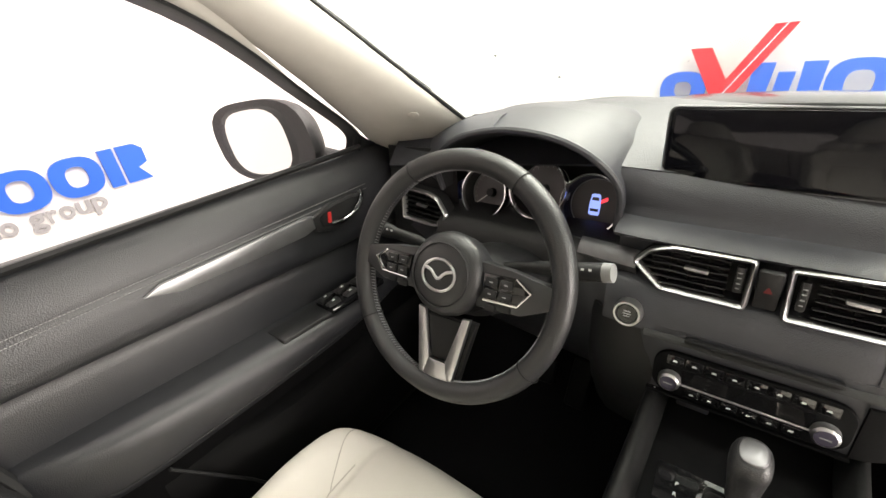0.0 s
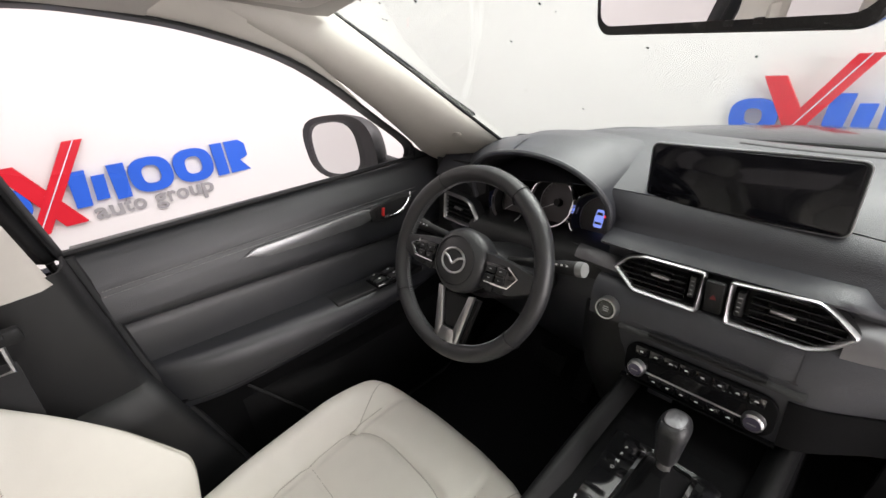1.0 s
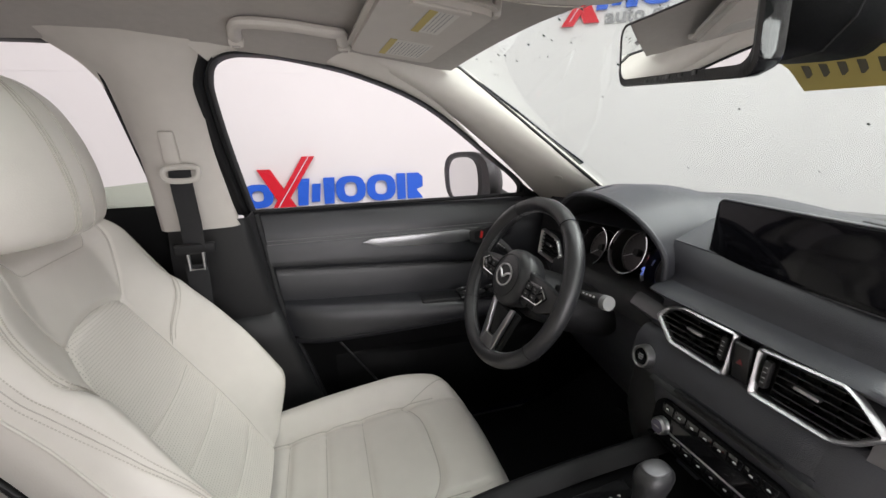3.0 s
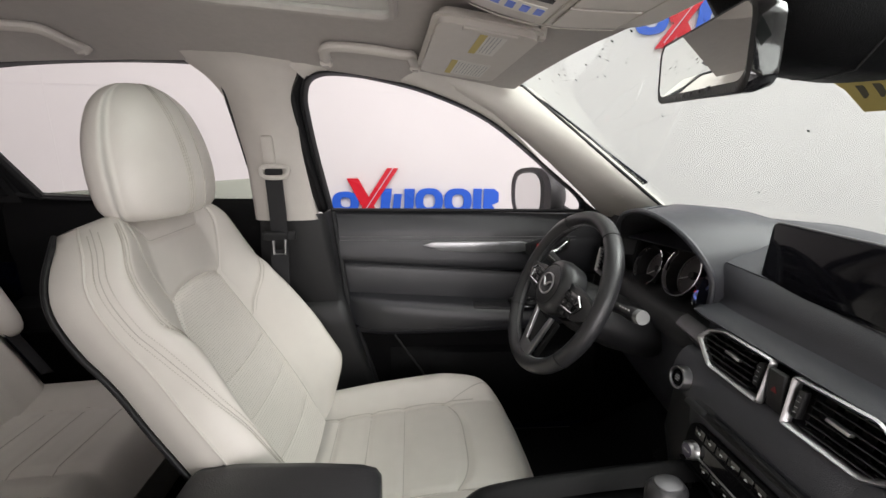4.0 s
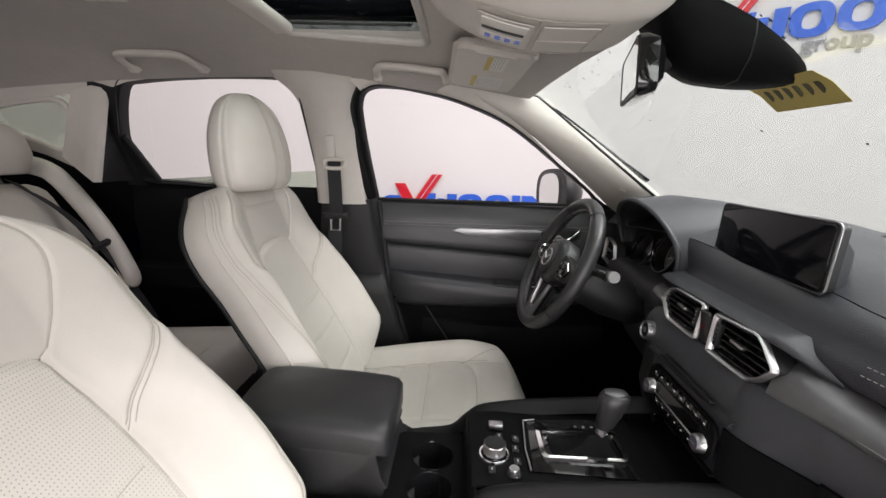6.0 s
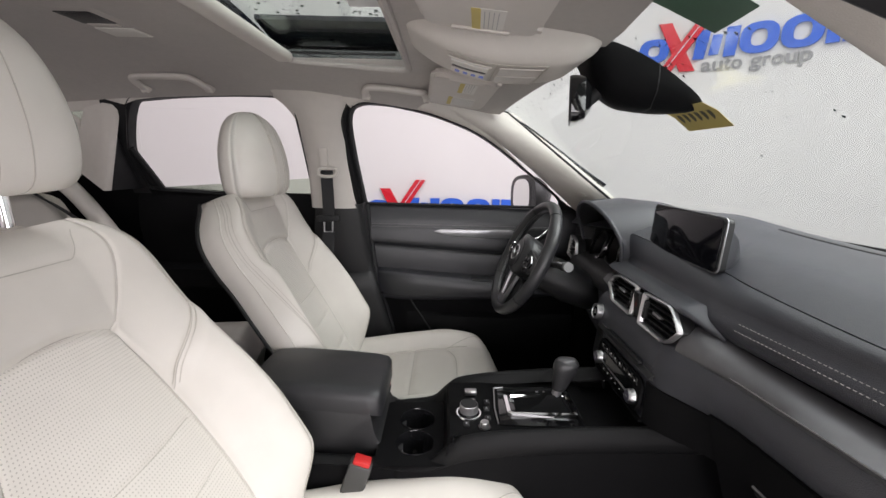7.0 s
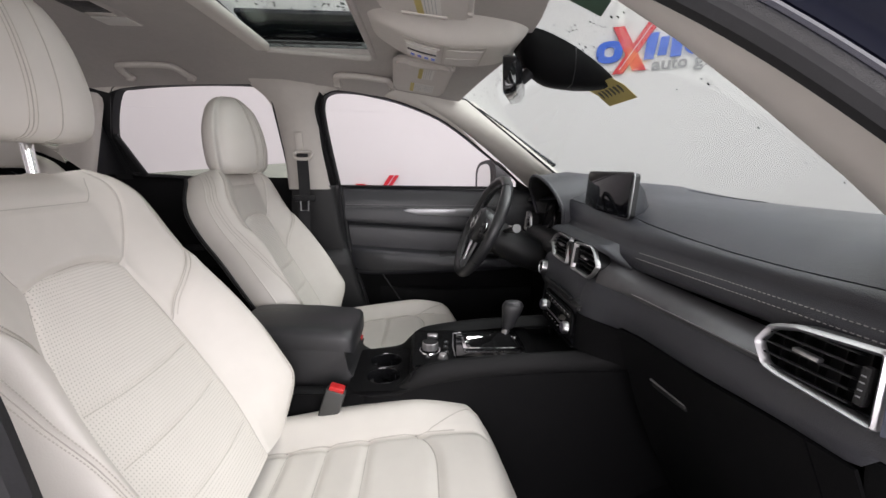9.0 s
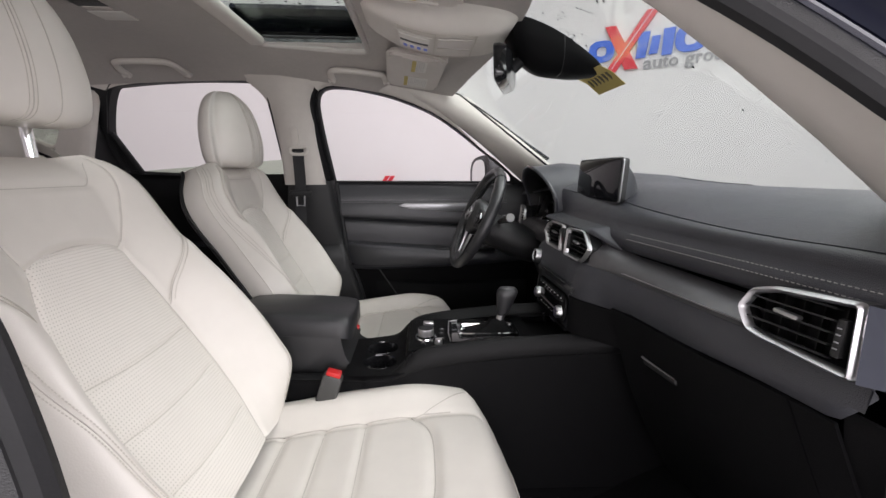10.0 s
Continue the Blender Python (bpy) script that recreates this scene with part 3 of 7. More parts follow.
# ---------- pillars, driver side and passenger side ----------
for s in (-1, 1):
    # windscreen pillar trim
    apil = thing("windscreen_pillar", "beige plastic windscreen pillar trim", "pillar trim", "pillar trims")
    rows = []
    for y, z in ((-0.30, 1.475), (-0.20, 1.450), (-0.09, 1.396), (0.0, 1.338), (0.09, 1.275), (0.17, 1.215), (0.235, 1.165), (0.29, 1.12), (0.34, 1.08), (0.38, 1.03)):
        o = side_pt(y, z, s, -0.020) if s < 0 else open_pt(y + 0.030, z + 0.030, -0.014)
        t = (y + 0.30) / 0.59
        zi = 1.482 - 0.36 * max(0.0, (min(t, 1.12) - 0.12) / 0.88)
        i = Vector((s * (0.632 - 0.187 * (1.48 - zi)) if s < 0 else 0.602 - 0.03 * (1.48 - zi), -0.031 + (1.48 - zi) * 1.276 - 0.006, zi))
        if t < 0.12:
            i = Vector((s * (0.60 if s < 0 else 0.585), y + 0.10, 1.492))
        bulge = Vector((-s * 0.022, -0.010, 0.0)) if s < 0 else Vector((-0.014, -0.030, 0.0))
        rows.append([o + Vector((s * (0.02 if s < 0 else 0.003), 0, 0.0)), o, o.lerp(i, 0.25) + bulge * 0.8, o.lerp(i, 0.55) + bulge, o.lerp(i, 0.85) + bulge * 0.7, i, i + Vector((s * 0.03, 0.03, 0))])
    part("trim", grid(rows, thick=0.004), BEIGE, apil, sharp=60)
    part("edge_seal", tube([r[5] for r in rows], 0.0045, 6), RUBBER, apil, "thin black glass edge seal")
    c = rows[5][3].lerp(rows[6][3], 0.4)
    nrm = (rows[6][4] - rows[6][2]).cross(rows[5][3] - rows[7][3]).normalized()
    if nrm.x * s > 0:
        nrm = -nrm
    part("badge", lathe([(0.0, 0.0010), (0.0105, 0.0010), (0.0115, 0.0004), (0.012, -0.004)], facing(c + nrm * 0.0005, nrm), 24), BEIGE, apil, "round embossed airbag badge")

# centre pillar, driver side: beige top, black foot
bp = thing("centre_pillar", "beige centre pillar trim over a black lower cover", "pillar trim", "pillar trims")
rows = []
for z, x, y0, y1 in ((1.12, -0.645, -0.542, -0.70), (1.20, -0.640, -0.556, -0.703), (1.30, -0.630, -0.572, -0.708), (1.40, -0.600, -0.576, -0.712), (1.45, -0.570, -0.568, -0.73), (1.485, -0.548, -0.552, -0.765), (1.512, -0.522, -0.52, -0.80), (1.535, -0.50, -0.50, -0.82)):
    xo = -(gx(z) - 0.012)
    rows.append([Vector((xo, y0 - 0.028, z)), Vector((xo + 0.3 * (x - xo), y0 - 0.022, z)), Vector((x - 0.012, y0 - 0.004, z)), Vector((x, y0 - 0.016, z)), Vector((x + 0.008, (y0 + y1) / 2, z)), Vector((x, y1 + 0.012, z)), Vector((x - 0.014, y1, z)), Vector((xo, y1 - 0.014, z))])
rows = [list(c) for c in zip(*[spline(list(q), 5) for q in zip(*rows)])]
part("upper_trim", grid(rows, thick=0.004), BEIGE, bp, sharp=60)
SEAL_Z = [(1.12, -0.524, -0.556), (1.20, -0.532, -0.568), (1.30, -0.541, -0.582), (1.40, -0.545, -0.584), (1.43, -0.542, -0.578), (1.455, -0.530, -0.564), (1.475, -0.512, -0.546), (1.50, -0.482, -0.520)]
rows = [[side_pt(a_ + (b_ - a_) * k, z, -1, o) for k, o in ((0.0, 0.004), (0.10, -0.014), (0.28, -0.022), (0.42, -0.012), (0.54, -0.022), (0.74, -0.026), (0.95, -0.016), (1.6, 0.004))] for z, a_, b_ in SEAL_Z]
rows = [list(c) for c in zip(*[spline(list(q), 6) for q in zip(*rows)])]
part("door_seal", grid(rows), RUBBER, bp, "black double door seal", sharp=80)
rows = []
for z, x, y0, y1 in ((1.135, -0.652, -0.525, -0.70), (1.05, -0.665, -0.515, -0.71), (0.93, -0.685, -0.500, -0.72), (0.872, -0.698, -0.490, -0.73), (0.858, -0.678, -0.485, -0.735), (0.80, -0.682, -0.468, -0.75), (0.6, -0.70, -0.41, -0.78), (0.40, -0.71, -0.35, -0.8)):
    rows.append([Vector((x - 0.09, y0 + 0.0, z)), Vector((x - 0.03, y0 + 0.0, z)), Vector((x - 0.006, y0 - 0.006, z)), Vector((x, y0 - 0.022, z)), Vector((x + 0.008, (y0 + y1) / 2, z)), Vector((x, y1 + 0.01, z)), Vector((x - 0.09, y1, z))])
part("lower_trim", grid(rows, thick=0.004), HARD, bp, "black lower pillar cover", sharp=60)
for o_, r_ in ((0.0, 0.010), (0.022, 0.006)):
    part("door_seal", tube(spline([(-0.752, -0.522 - o_, 1.125), (-0.745, -0.505 - o_, 1.0), (-0.735, -0.485 - o_, 0.86), (-0.735, -0.44 - o_, 0.70), (-0.735, -0.385 - o_, 0.5)], 5), r_, 8), RUBBER, bp)
part("guide", rbox((-0.618, -0.645, 1.292), (0.018, 0.030, 0.085), 0.006, (0, 8, 0)), BEIGE, bp, "sliding belt height adjuster")

# rear pillar and quarter, driver side
cp = thing("rear_pillar", "beige rear pillar trim beside the small quarter window", "pillar trim", "pillar trims")
rows, edge = [], []
for k in frange(-0.12, 1.5, 12):
    A = Vector((-0.592 + 0.008 * k, -1.387 + 0.067 * k, 1.197 + 0.253 * k))
    Q = Vector((-0.640 + 0.048 * k, -1.535 + 0.095 * k, 1.262 + 0.161 * k))
    rows.append([A + Vector((-0.016, 0.004, 0)), A + Vector((-0.004, 0.004, 0)), A + Vector((0.004, -0.008, 0)), A.lerp(Q, 0.35) + Vector((0.008, 0, 0)), A.lerp(Q, 0.7) + Vector((0.004, 0, 0)), Q, Q + Vector((-0.03, 0, 0))])
    edge.append(A + Vector((-0.016, 0.004, 0)))
part("trim", grid(rows, thick=0.004), BEIGE, cp, sharp=60)
part("jamb", grid([[e, Vector((-gx(min(max(e.z, 1.1), 1.5)) + 0.008, -1.375 + 0.09 * max(0.0, e.z - 1.34), e.z))] for e in edge], thick=0.003), RUBBER, cp, "black door jamb")
part("trim", grid([[Vector((-(gx(z) - 0.014), y, z)) for y, z in ((-1.16, 1.480 + zo), (-1.24, 1.470 + zo), (-1.31, 1.450 + zo), (-1.42, 1.436 + zo), (-1.52, 1.426 + zo), (-1.62, 1.41 + zo), (-1.75, 1.38 + zo), (-2.1, 1.32 + zo))] for zo in (0.0, 0.05, 0.11)], thick=0.004), BEIGE, cp, sharp=60)
part("trim", grid([[Vector((-(gx(z) - 0.014), y, z)) for y, z in ((-1.585, 1.245 - q), (-1.65, 1.285 - q * 1.1), (-1.75, 1.325 - q * 1.3), (-2.1, 1.40 - q * 1.6))] for q in (0.0, 0.02, 0.035)], thick=0.004), BEIGE, cp, sharp=60)
part("lower_cover", grid([[Vector((-(gx(z) - 0.012), y, z)) for y, z in ((-1.40, 1.24 - q), (-1.585, 1.215 - q), (-1.65, 1.25 - q), (-1.75, 1.285 - q), (-2.1, 1.35 - q))] for q in (0.0, 0.12, 0.30)], thick=0.004), LOW, cp, "black lower side cover", sharp=60)
part("trim", rbox((-0.60, -2.0, 1.3), (0.02, 0.36, 0.5), 0.0, (0, 28, 0)), BEIGE, cp)
part("seal", tube(spline([Vector((-(gx(z) - 0.012), y, z)) for y, z in ((-1.75, 1.385), (-1.62, 1.408), (-1.52, 1.417), (-1.482, 1.405), (-1.488, 1.37), (-1.525, 1.31), (-1.57, 1.268), (-1.60, 1.262), (-1.65, 1.285), (-1.75, 1.325))], 4), 0.009, 8), BEIGE, cp)
part("pane", grid([[Vector((-(gx(z) - 0.004), y, z)) for y in (-1.44, -1.9)] for z in (1.1, 1.5)], thick=0.003), PRIVACY, cp, "green tinted quarter glass")

# passenger side: upright band behind the open door, seals round the opening
ap = thing("door_opening", "navy painted door opening with black rubber seals", "door opening")
pts = spline([open_pt(y, z, -0.005) for y, z in OPEN], 6)
part("seal", tube(pts, 0.012, 8), RUBBER, ap, "black rubber door seal")
prof = [(0.004, 0.004), (0.008, 0.010), (0.015, 0.0175), (0.015, 0.026), (0.016, 0.040), (0.022, 0.052), (0.034, 0.060), (0.040, 0.075), (0.044, 0.10), (0.07, 0.13), (0.10, 0.15)]
rows = []
P2 = [Vector(p) for p in OPEN]
for i, (y, z) in enumerate(OPEN):
    a, b = P2[max(i - 1, 0)], P2[min(i + 1, len(P2) - 1)]
    t = (b - a).normalized()
    n2 = Vector((-t.y, t.x))
    if n2.dot(Vector((y + 0.1, z - 0.95))) < 0:
        n2 = -n2
    rows.append([open_pt(y + n2.x * g, z + n2.y * g, o) for o, g in prof])
rows = [list(c) for c in zip(*[spline(list(col), 5) for col in zip(*rows)])]
part("gutter", grid([r[:4] for r in rows], thick=0.003), HARD, ap, "black inner gutter", sharp=60)
part("flange", grid([r[3:] for r in rows], thick=0.004), JAMB, ap, "dark navy door opening flange", sharp=60)
# bead added only to catch a thin highlight along the flange's rounding
part("highlight_bead", tube([r[2].lerp(r[3], 0.4) for r in rows], 0.0045, 8), BEAD, ap, "added glossy navy bead that draws the flange highlight")
bpr = thing("centre_pillar", "black lower cover of the centre pillar", "pillar trim", "pillar trims")
rows = [[Vector((0.80, -0.45, z)), Vector((0.787, -0.47, z)), Vector((0.778, -0.53, z)), Vector((0.77, -0.70, z)), Vector((0.80, -0.74, z))] for z in (0.4, 0.7, 1.0, 1.12)]
part("lower_trim", grid(rows, thick=0.004), HARD, bpr)
rows = [[side_pt(-0.60, z, 1, 0.0), side_pt(-0.615, z, 1, -0.02), side_pt(-0.71, z, 1, -0.02), side_pt(-0.73, z, 1, 0.0)] for z in (1.14, 1.3, 1.42, 1.51)]
part("upper_trim", grid(rows, thick=0.004), BEIGE, bpr)

# ---------- front seats ----------
def sm(a, b, x):
    t = max(0.0, min(1.0, (x - a) / (b - a)))
    return t * t * (3 - 2 * t)


def dip(x, w=0.022):
    return math.exp(-(x / w) ** 2)


def with_uv(rows, uvs, thick=0.0):
    """A grid whose UV map is in metres along the surface."""
    bm = bmesh.new()
    layer = bm.loops.layers.uv.new("UVMap")
    V = [[bm.verts.new(p) for p in r] for r in rows]
    for i in range(len(V) - 1):
        for j in range(len(V[0]) - 1):
            f = bm.faces.new((V[i][j], V[i][j + 1], V[i + 1][j + 1], V[i + 1][j]))
            for l, (a, b) in zip(f.loops, ((i, j), (i, j + 1), (i + 1, j + 1), (i + 1, j))):
                l[layer].uv = uvs[a][b]
    bmesh.ops.recalc_face_normals(bm, faces=bm.faces)
    return bm


SEAT = {"lean": 0.0}


def through_knots(knots, v):
    """A smooth curve through (place, value) pairs."""
    k = len(knots)
    i = 0
    while i < k - 2 and v > knots[i + 1][0]:
        i += 1
    (x0, y0), (x1, y1) = knots[i], knots[i + 1]
    m0 = (y1 - knots[max(i - 1, 0)][1]) / (x1 - knots[max(i - 1, 0)][0])
    m1 = (knots[min(i + 2, k - 1)][1] - y0) / (knots[min(i + 2, k - 1)][0] - x0)
    h = x1 - x0
    t = (v - x0) / h
    return (2 * t ** 3 - 3 * t ** 2 + 1) * y0 + (t ** 3 - 2 * t ** 2 + t) * h * m0 + (3 * t ** 2 - 2 * t ** 3) * y1 + (t ** 3 - t ** 2) * h * m1


BACK_W = [(0, 0.226), (0.15, 0.2575), (0.3, 0.2635), (0.45, 0.2564), (0.6, 0.2385), (0.72, 0.2364), (0.84, 0.2259), (0.93, 0.194), (1.0, 0.1615)]
# edge of the centre panel, then of the piece above it
BORDER = [(0, 0.53), (0.25, 0.55), (0.45, 0.54), (0.60, 0.54), (0.68, 0.49), (0.71, 0.465), (0.76, 0.57), (0.83, 0.65), (0.92, 0.74), (1.0, 0.80)]
# double seam: along the shoulder and in to the centre panel
SHOULDER = [(0.54, 0.490), (0.63, 0.548), (0.72, 0.592), (0.80, 0.632), (0.85, 0.665), (0.90, 0.70)]
EDGE_SEAM = [(0, 0.845), (0.2, 0.865), (0.36, 0.885), (0.48, 0.925), (0.60, 0.955), (0.75, 0.965), (1.0, 0.97)]


def back_w(v):
    f = max(0.0, (v - 0.875) / 0.125)
    return through_knots(BACK_W, v) * (1 - 0.13 * (1 - math.sqrt(max(0.0, 1 - f * f))))


def border(v):
    if 0.68 < v < 0.76:
        return 0.49 - 0.025 * (v - 0.68) / 0.03 if v < 0.71 else 0.465 + 0.105 * ((v - 0.71) / 0.05) ** 0.7
    return through_knots(BORDER, v)


def arch(q):
    return 0.71 + 0.03 * (1 - q * q)


def back_pt(u, v, lift=0.0):
    w = back_w(v)
    y = -0.5153 - (0.2263 + SEAT["lean"]) * v - 0.0343 * math.sin(math.pi * v)
    z = 0.6278 + 0.5763 * v
    n = Vector((0, 0.92, 0.39))
    a = abs(u)
    bu = border(v)
    B = sm(-0.05, 0.18, v) * (1 - 0.745 * sm(0.309, 0.905, v))
    d = 0.0964 * sm(0.50, 0.887, a) * B
    d -= 0.050 * max(0.0, (a - 0.84) / 0.16) ** 2.2
    # creases along the seams
    d -= (0.0050 if v < 0.72 else 0.0022) * dip(a - bu, 0.020 if v < 0.72 else 0.012)
    if a > 0.5:
        vs = through_knots(SHOULDER, min(a, 0.90))
        k = sm(0.52, 0.60, a) * (1 - sm(0.86, 0.90, a))
        d -= 0.0032 * dip(v - vs, 0.010) * k
        d += 0.0070 * sm(0.0, 0.05, vs - v) * (1 - sm(0.10, 0.30, vs - v)) * sm(0.54, 0.66, a) * (1 - sm(0.90, 1.0, a))
        if v > 0.66:
            d -= 0.0022 * dip(a - 0.875, 0.018) * sm(0.66, 0.70, v)
    d -= 0.0028 * dip(a - through_knots(EDGE_SEAM, v), 0.016)
    if a < bu + 0.02:
        va = arch(min(a / 0.465, 1.0))
        d -= 0.0050 * dip(v - va, 0.012) * (a < 0.50)
        if v < va:
            for c in (0.125, 0.28, 0.42):
                d -= 0.0034 * dip(v - c + 0.012 * (1 - (a / 0.5) ** 2), 0.011) * (1 - sm(0.42, 0.55, a))
            d += 0.006 * (1 - (a / bu) ** 2) if a < bu else 0.0
        elif v > 0.80:
            d -= 0.0016 * dip(v - 0.90 - 0.08 * sm(0.45, 0.76, a) , 0.008)
            d += 0.003 * sm(0.90, 0.93, v) * (1 - sm(0.5, 0.7, a))
    d -= 0.035 * max(0.0, (v - 0.88) / 0.12) ** 2
    w *= 1 - 0.17 * sm(0.40, 0.72, v) * (1 - sm(0.52, 0.96, a))
    return Vector((u * w, y, z)) + n * (d + lift)


def cush_w(v):
    return 0.245 + 0.028 * sm(0.0, 0.4, v) - 0.060 * sm(0.78, 1.0, v) ** 2


def cush_front(u):
    return 0.66 + 0.07 * (1 - (abs(u) / 0.55) ** 4)


def cush_pt(u, v, lift=0.0):
    w = cush_w(v)
    a = abs(u)
    y = -0.615 + 0.610 * v - 0.040 * a ** 3 * sm(0.6, 1, v)
    z = 0.605 + 0.052 * sm(0.0, 0.9, v)
    d = 0.036 * sm(0.5, 0.80, a) * (1 - 0.72 * sm(0.62, 0.95, v))
    d -= 0.075 * max(0.0, (a - 0.84) / 0.16) ** 2.2
    d -= 0.11 * max(0.0, (v - 0.86) / 0.14) ** 2.4
    d -= 0.010 * dip(a - 0.53, 0.02) * (1 - sm(0.80, 0.9, v) * 0.6)
    if a < 0.57:
        d -= 0.008 * dip(v - cush_front(min(a, 0.55)), 0.018)
        if v < 0.66:
            for k in (0.215, 0.352, 0.495):
                d -= 0.006 * dip(v - k, 0.014)
    return Vector((u * w, y, z + d + lift))


def seam_on(fn, uv, r=0.0009, lift=0.0004, n=6):
    return tube([fn(u, v, lift) for u, v in uv], r, 5)


def dashes_on(fn, uv, lift=0.0008):
    """Short stitches along a line on a surface."""
    P = [fn(u, v, lift) for u, v in uv]
    out = []
    for a, b in zip(P, P[1:]):
        out.append(tube([a.lerp(b, 0.12), a.lerp(b, 0.78)], 0.0010, 4))
    return merge(*out)


HEAD_Y = (0.016, 0.058)


def front_seat(lift, label):
    t = thing("front_seat", label, "car seat", "front seats")
    # backrest: outer leather, the perforated centre and the piece above it
    near = [1 - (1 - k / 44) ** 1.5 for k in range(45)]
    for s in (1, -1):
        part("bolster", grid([[back_pt(s * (border(v) + (1 - border(v)) * f), v) for f in [(j / 48) ** 1.3 for j in range(49)]] for v in frange(0, 1, 150)]), LEATHER, t, sharp=180)
    qs = [math.copysign(near[abs(k)], k) for k in range(-44, 45)]
    rows = []
    for k in [(j / 50) ** 1.3 for j in range(51)]:
        row = []
        for q in qs:
            v = arch(q) + (1 - arch(q)) * k
            row.append(back_pt(q * border(v), v))
        rows.append(row)
    part("backrest_top", grid(rows), LEATHER, t, sharp=180)
    rows, uvs = [], []
    for k in frange(0, 1, 130):
        vq = [(q, arch(q) * k) for q in qs]
        rows.append([back_pt(q * border(v), v) for q, v in vq])
        uvs.append([(q * border(v) * 0.25, v * 0.6) for q, v in vq])
    part("backrest_panel", with_uv(rows, uvs), PERFO, t, "perforated leather centre panel", sharp=180)
    for s in (-1, 1):
        # double seam along the shoulder, then in to the panel
        line = [(s * 0.875, v) for v in frange(0.975, 0.70, 30)] + [(s * a_, through_knots(SHOULDER, a_)) for a_ in frange(0.862, 0.55, 26)]
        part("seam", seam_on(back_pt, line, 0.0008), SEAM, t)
        for du in (-1, 1):
            off = []
            for (u0, v0), (u1, v1) in zip(line, line[1:]):
                L = math.hypot((u1 - u0) * 0.24, (v1 - v0) * 0.6)
                off.append((u0 + du * (v1 - v0) * 0.6 / L * 0.0034 / 0.24, v0 - du * (u1 - u0) * 0.24 / L * 0.0034 / 0.6))
            fine = [(a_[0] + (b_[0] - a_[0]) * f, a_[1] + (b_[1] - a_[1]) * f) for a_, b_ in zip(off, off[1:]) for f in (0, 0.5)]
            part("stitching", dashes_on(back_pt, fine), STITCH, t)
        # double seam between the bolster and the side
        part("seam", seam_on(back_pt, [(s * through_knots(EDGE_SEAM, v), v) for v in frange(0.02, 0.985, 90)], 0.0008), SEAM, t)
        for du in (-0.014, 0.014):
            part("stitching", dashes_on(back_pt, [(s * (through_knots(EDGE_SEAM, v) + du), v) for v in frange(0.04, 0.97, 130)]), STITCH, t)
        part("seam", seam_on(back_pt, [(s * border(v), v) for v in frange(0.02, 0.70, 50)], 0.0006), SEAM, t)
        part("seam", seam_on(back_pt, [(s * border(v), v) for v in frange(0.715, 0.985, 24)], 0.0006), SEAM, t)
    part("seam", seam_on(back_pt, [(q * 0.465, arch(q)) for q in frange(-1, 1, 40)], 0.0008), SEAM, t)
    for c in (0.125, 0.28, 0.42):
        part("seam", seam_on(back_pt, [(u, c - 0.012 * (1 - (u / 0.5) ** 2)) for u in frange(-0.48, 0.48, 30)], 0.0006), STITCH, t)
    # yoke under the head restraint
    part("seam", seam_on(back_pt, [(u, 0.90 + 0.08 * sm(0.45, 0.76, abs(u))) for u in frange(-0.70, 0.70, 50)], 0.0007), SEAM, t)
    # side band of leather and the black back shell
    for s in (-1, 1):
        rows = []
        for v in frange(0, 1, 40):
            e = back_pt(s, v)
            n = Vector((0, 0.92, 0.39))
            rows.append([e, e - n * 0.015 + Vector((s * 0.006, 0, 0)), e - n * 0.034 + Vector((s * 0.006, 0, 0)), e - n * 0.056 * (1 - 0.40 * sm(0.9, 1, v)) + Vector((s * 0.003, 0, 0))])
        part("side_band", grid(rows), LEATHER, t, sharp=180)
        part("welt", tube([r[0] + Vector((s * 0.002, 0.0, 0)) for r in rows], 0.0022, 6), LEATHER, t)
        part("shell_rim", tube([r[3] + Vector((s * 0.004, -0.004, 0)) for r in rows], 0.004, 8), RUBBER, t)
    rows = []
    for v in frange(0, 1, 30):
        n = Vector((0, 0.92, 0.39))
        rows.append([Vector((u * (back_w(v) + 0.010), back_pt(1, v).y, back_pt(1, v).z)) - n * (0.054 * (1 - 0.40 * sm(0.9, 1, v)) + 0.055 * (1 - abs(u) ** 4) * (1 - sm(0.85, 1.0, v))) for u in frange(-1, 1, 16)])
    part("back_shell", grid(rows, thick=0.004), HARD, t, "black seat back shell", sharp=180)
    rows = [[back_pt(u, 1.0) for u in frange(-1, 1, 16)], [back_pt(u, 1.0) - Vector((0, 0.92, 0.39)) * 0.016 + Vector((0, 0, 0.003)) for u in frange(-1, 1, 16)], [rows[-1][i] + Vector((0, 0, 0.0)) for i in range(17)]]
    part("top_edge", grid(rows), LEATHER, t, sharp=180)
    # cushion
    cu = frange(-1, -0.55, 18)
    for s in (1, -1):
        part("cushion_bolster", grid([[cush_pt(s * u, v) for u in cu] for v in frange(0, 1, 60)]), LEATHER, t, sharp=180)
    us = frange(-0.55, 0.55, 40)
    part("cushion_front", grid([[cush_pt(u, cush_front(u) + (1 - cush_front(u)) * k) for u in us] for k in frange(0, 1, 26)]), LEATHER, t, sharp=180)
    rows = [[cush_pt(u, cush_front(u) * k) for u in us] for k in frange(0, 1, 60)]
    uvs = [[(u * 0.26, cush_front(u) * k * 0.55) for u in us] for k in frange(0, 1, 60)]
    part("cushion_panel", with_uv(rows, uvs), LEATHER, t, sharp=180)
    for s in (-1, 1):
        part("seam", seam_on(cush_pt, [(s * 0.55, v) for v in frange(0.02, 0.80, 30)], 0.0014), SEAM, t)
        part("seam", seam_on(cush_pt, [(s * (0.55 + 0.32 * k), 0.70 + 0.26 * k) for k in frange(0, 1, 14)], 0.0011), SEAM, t)
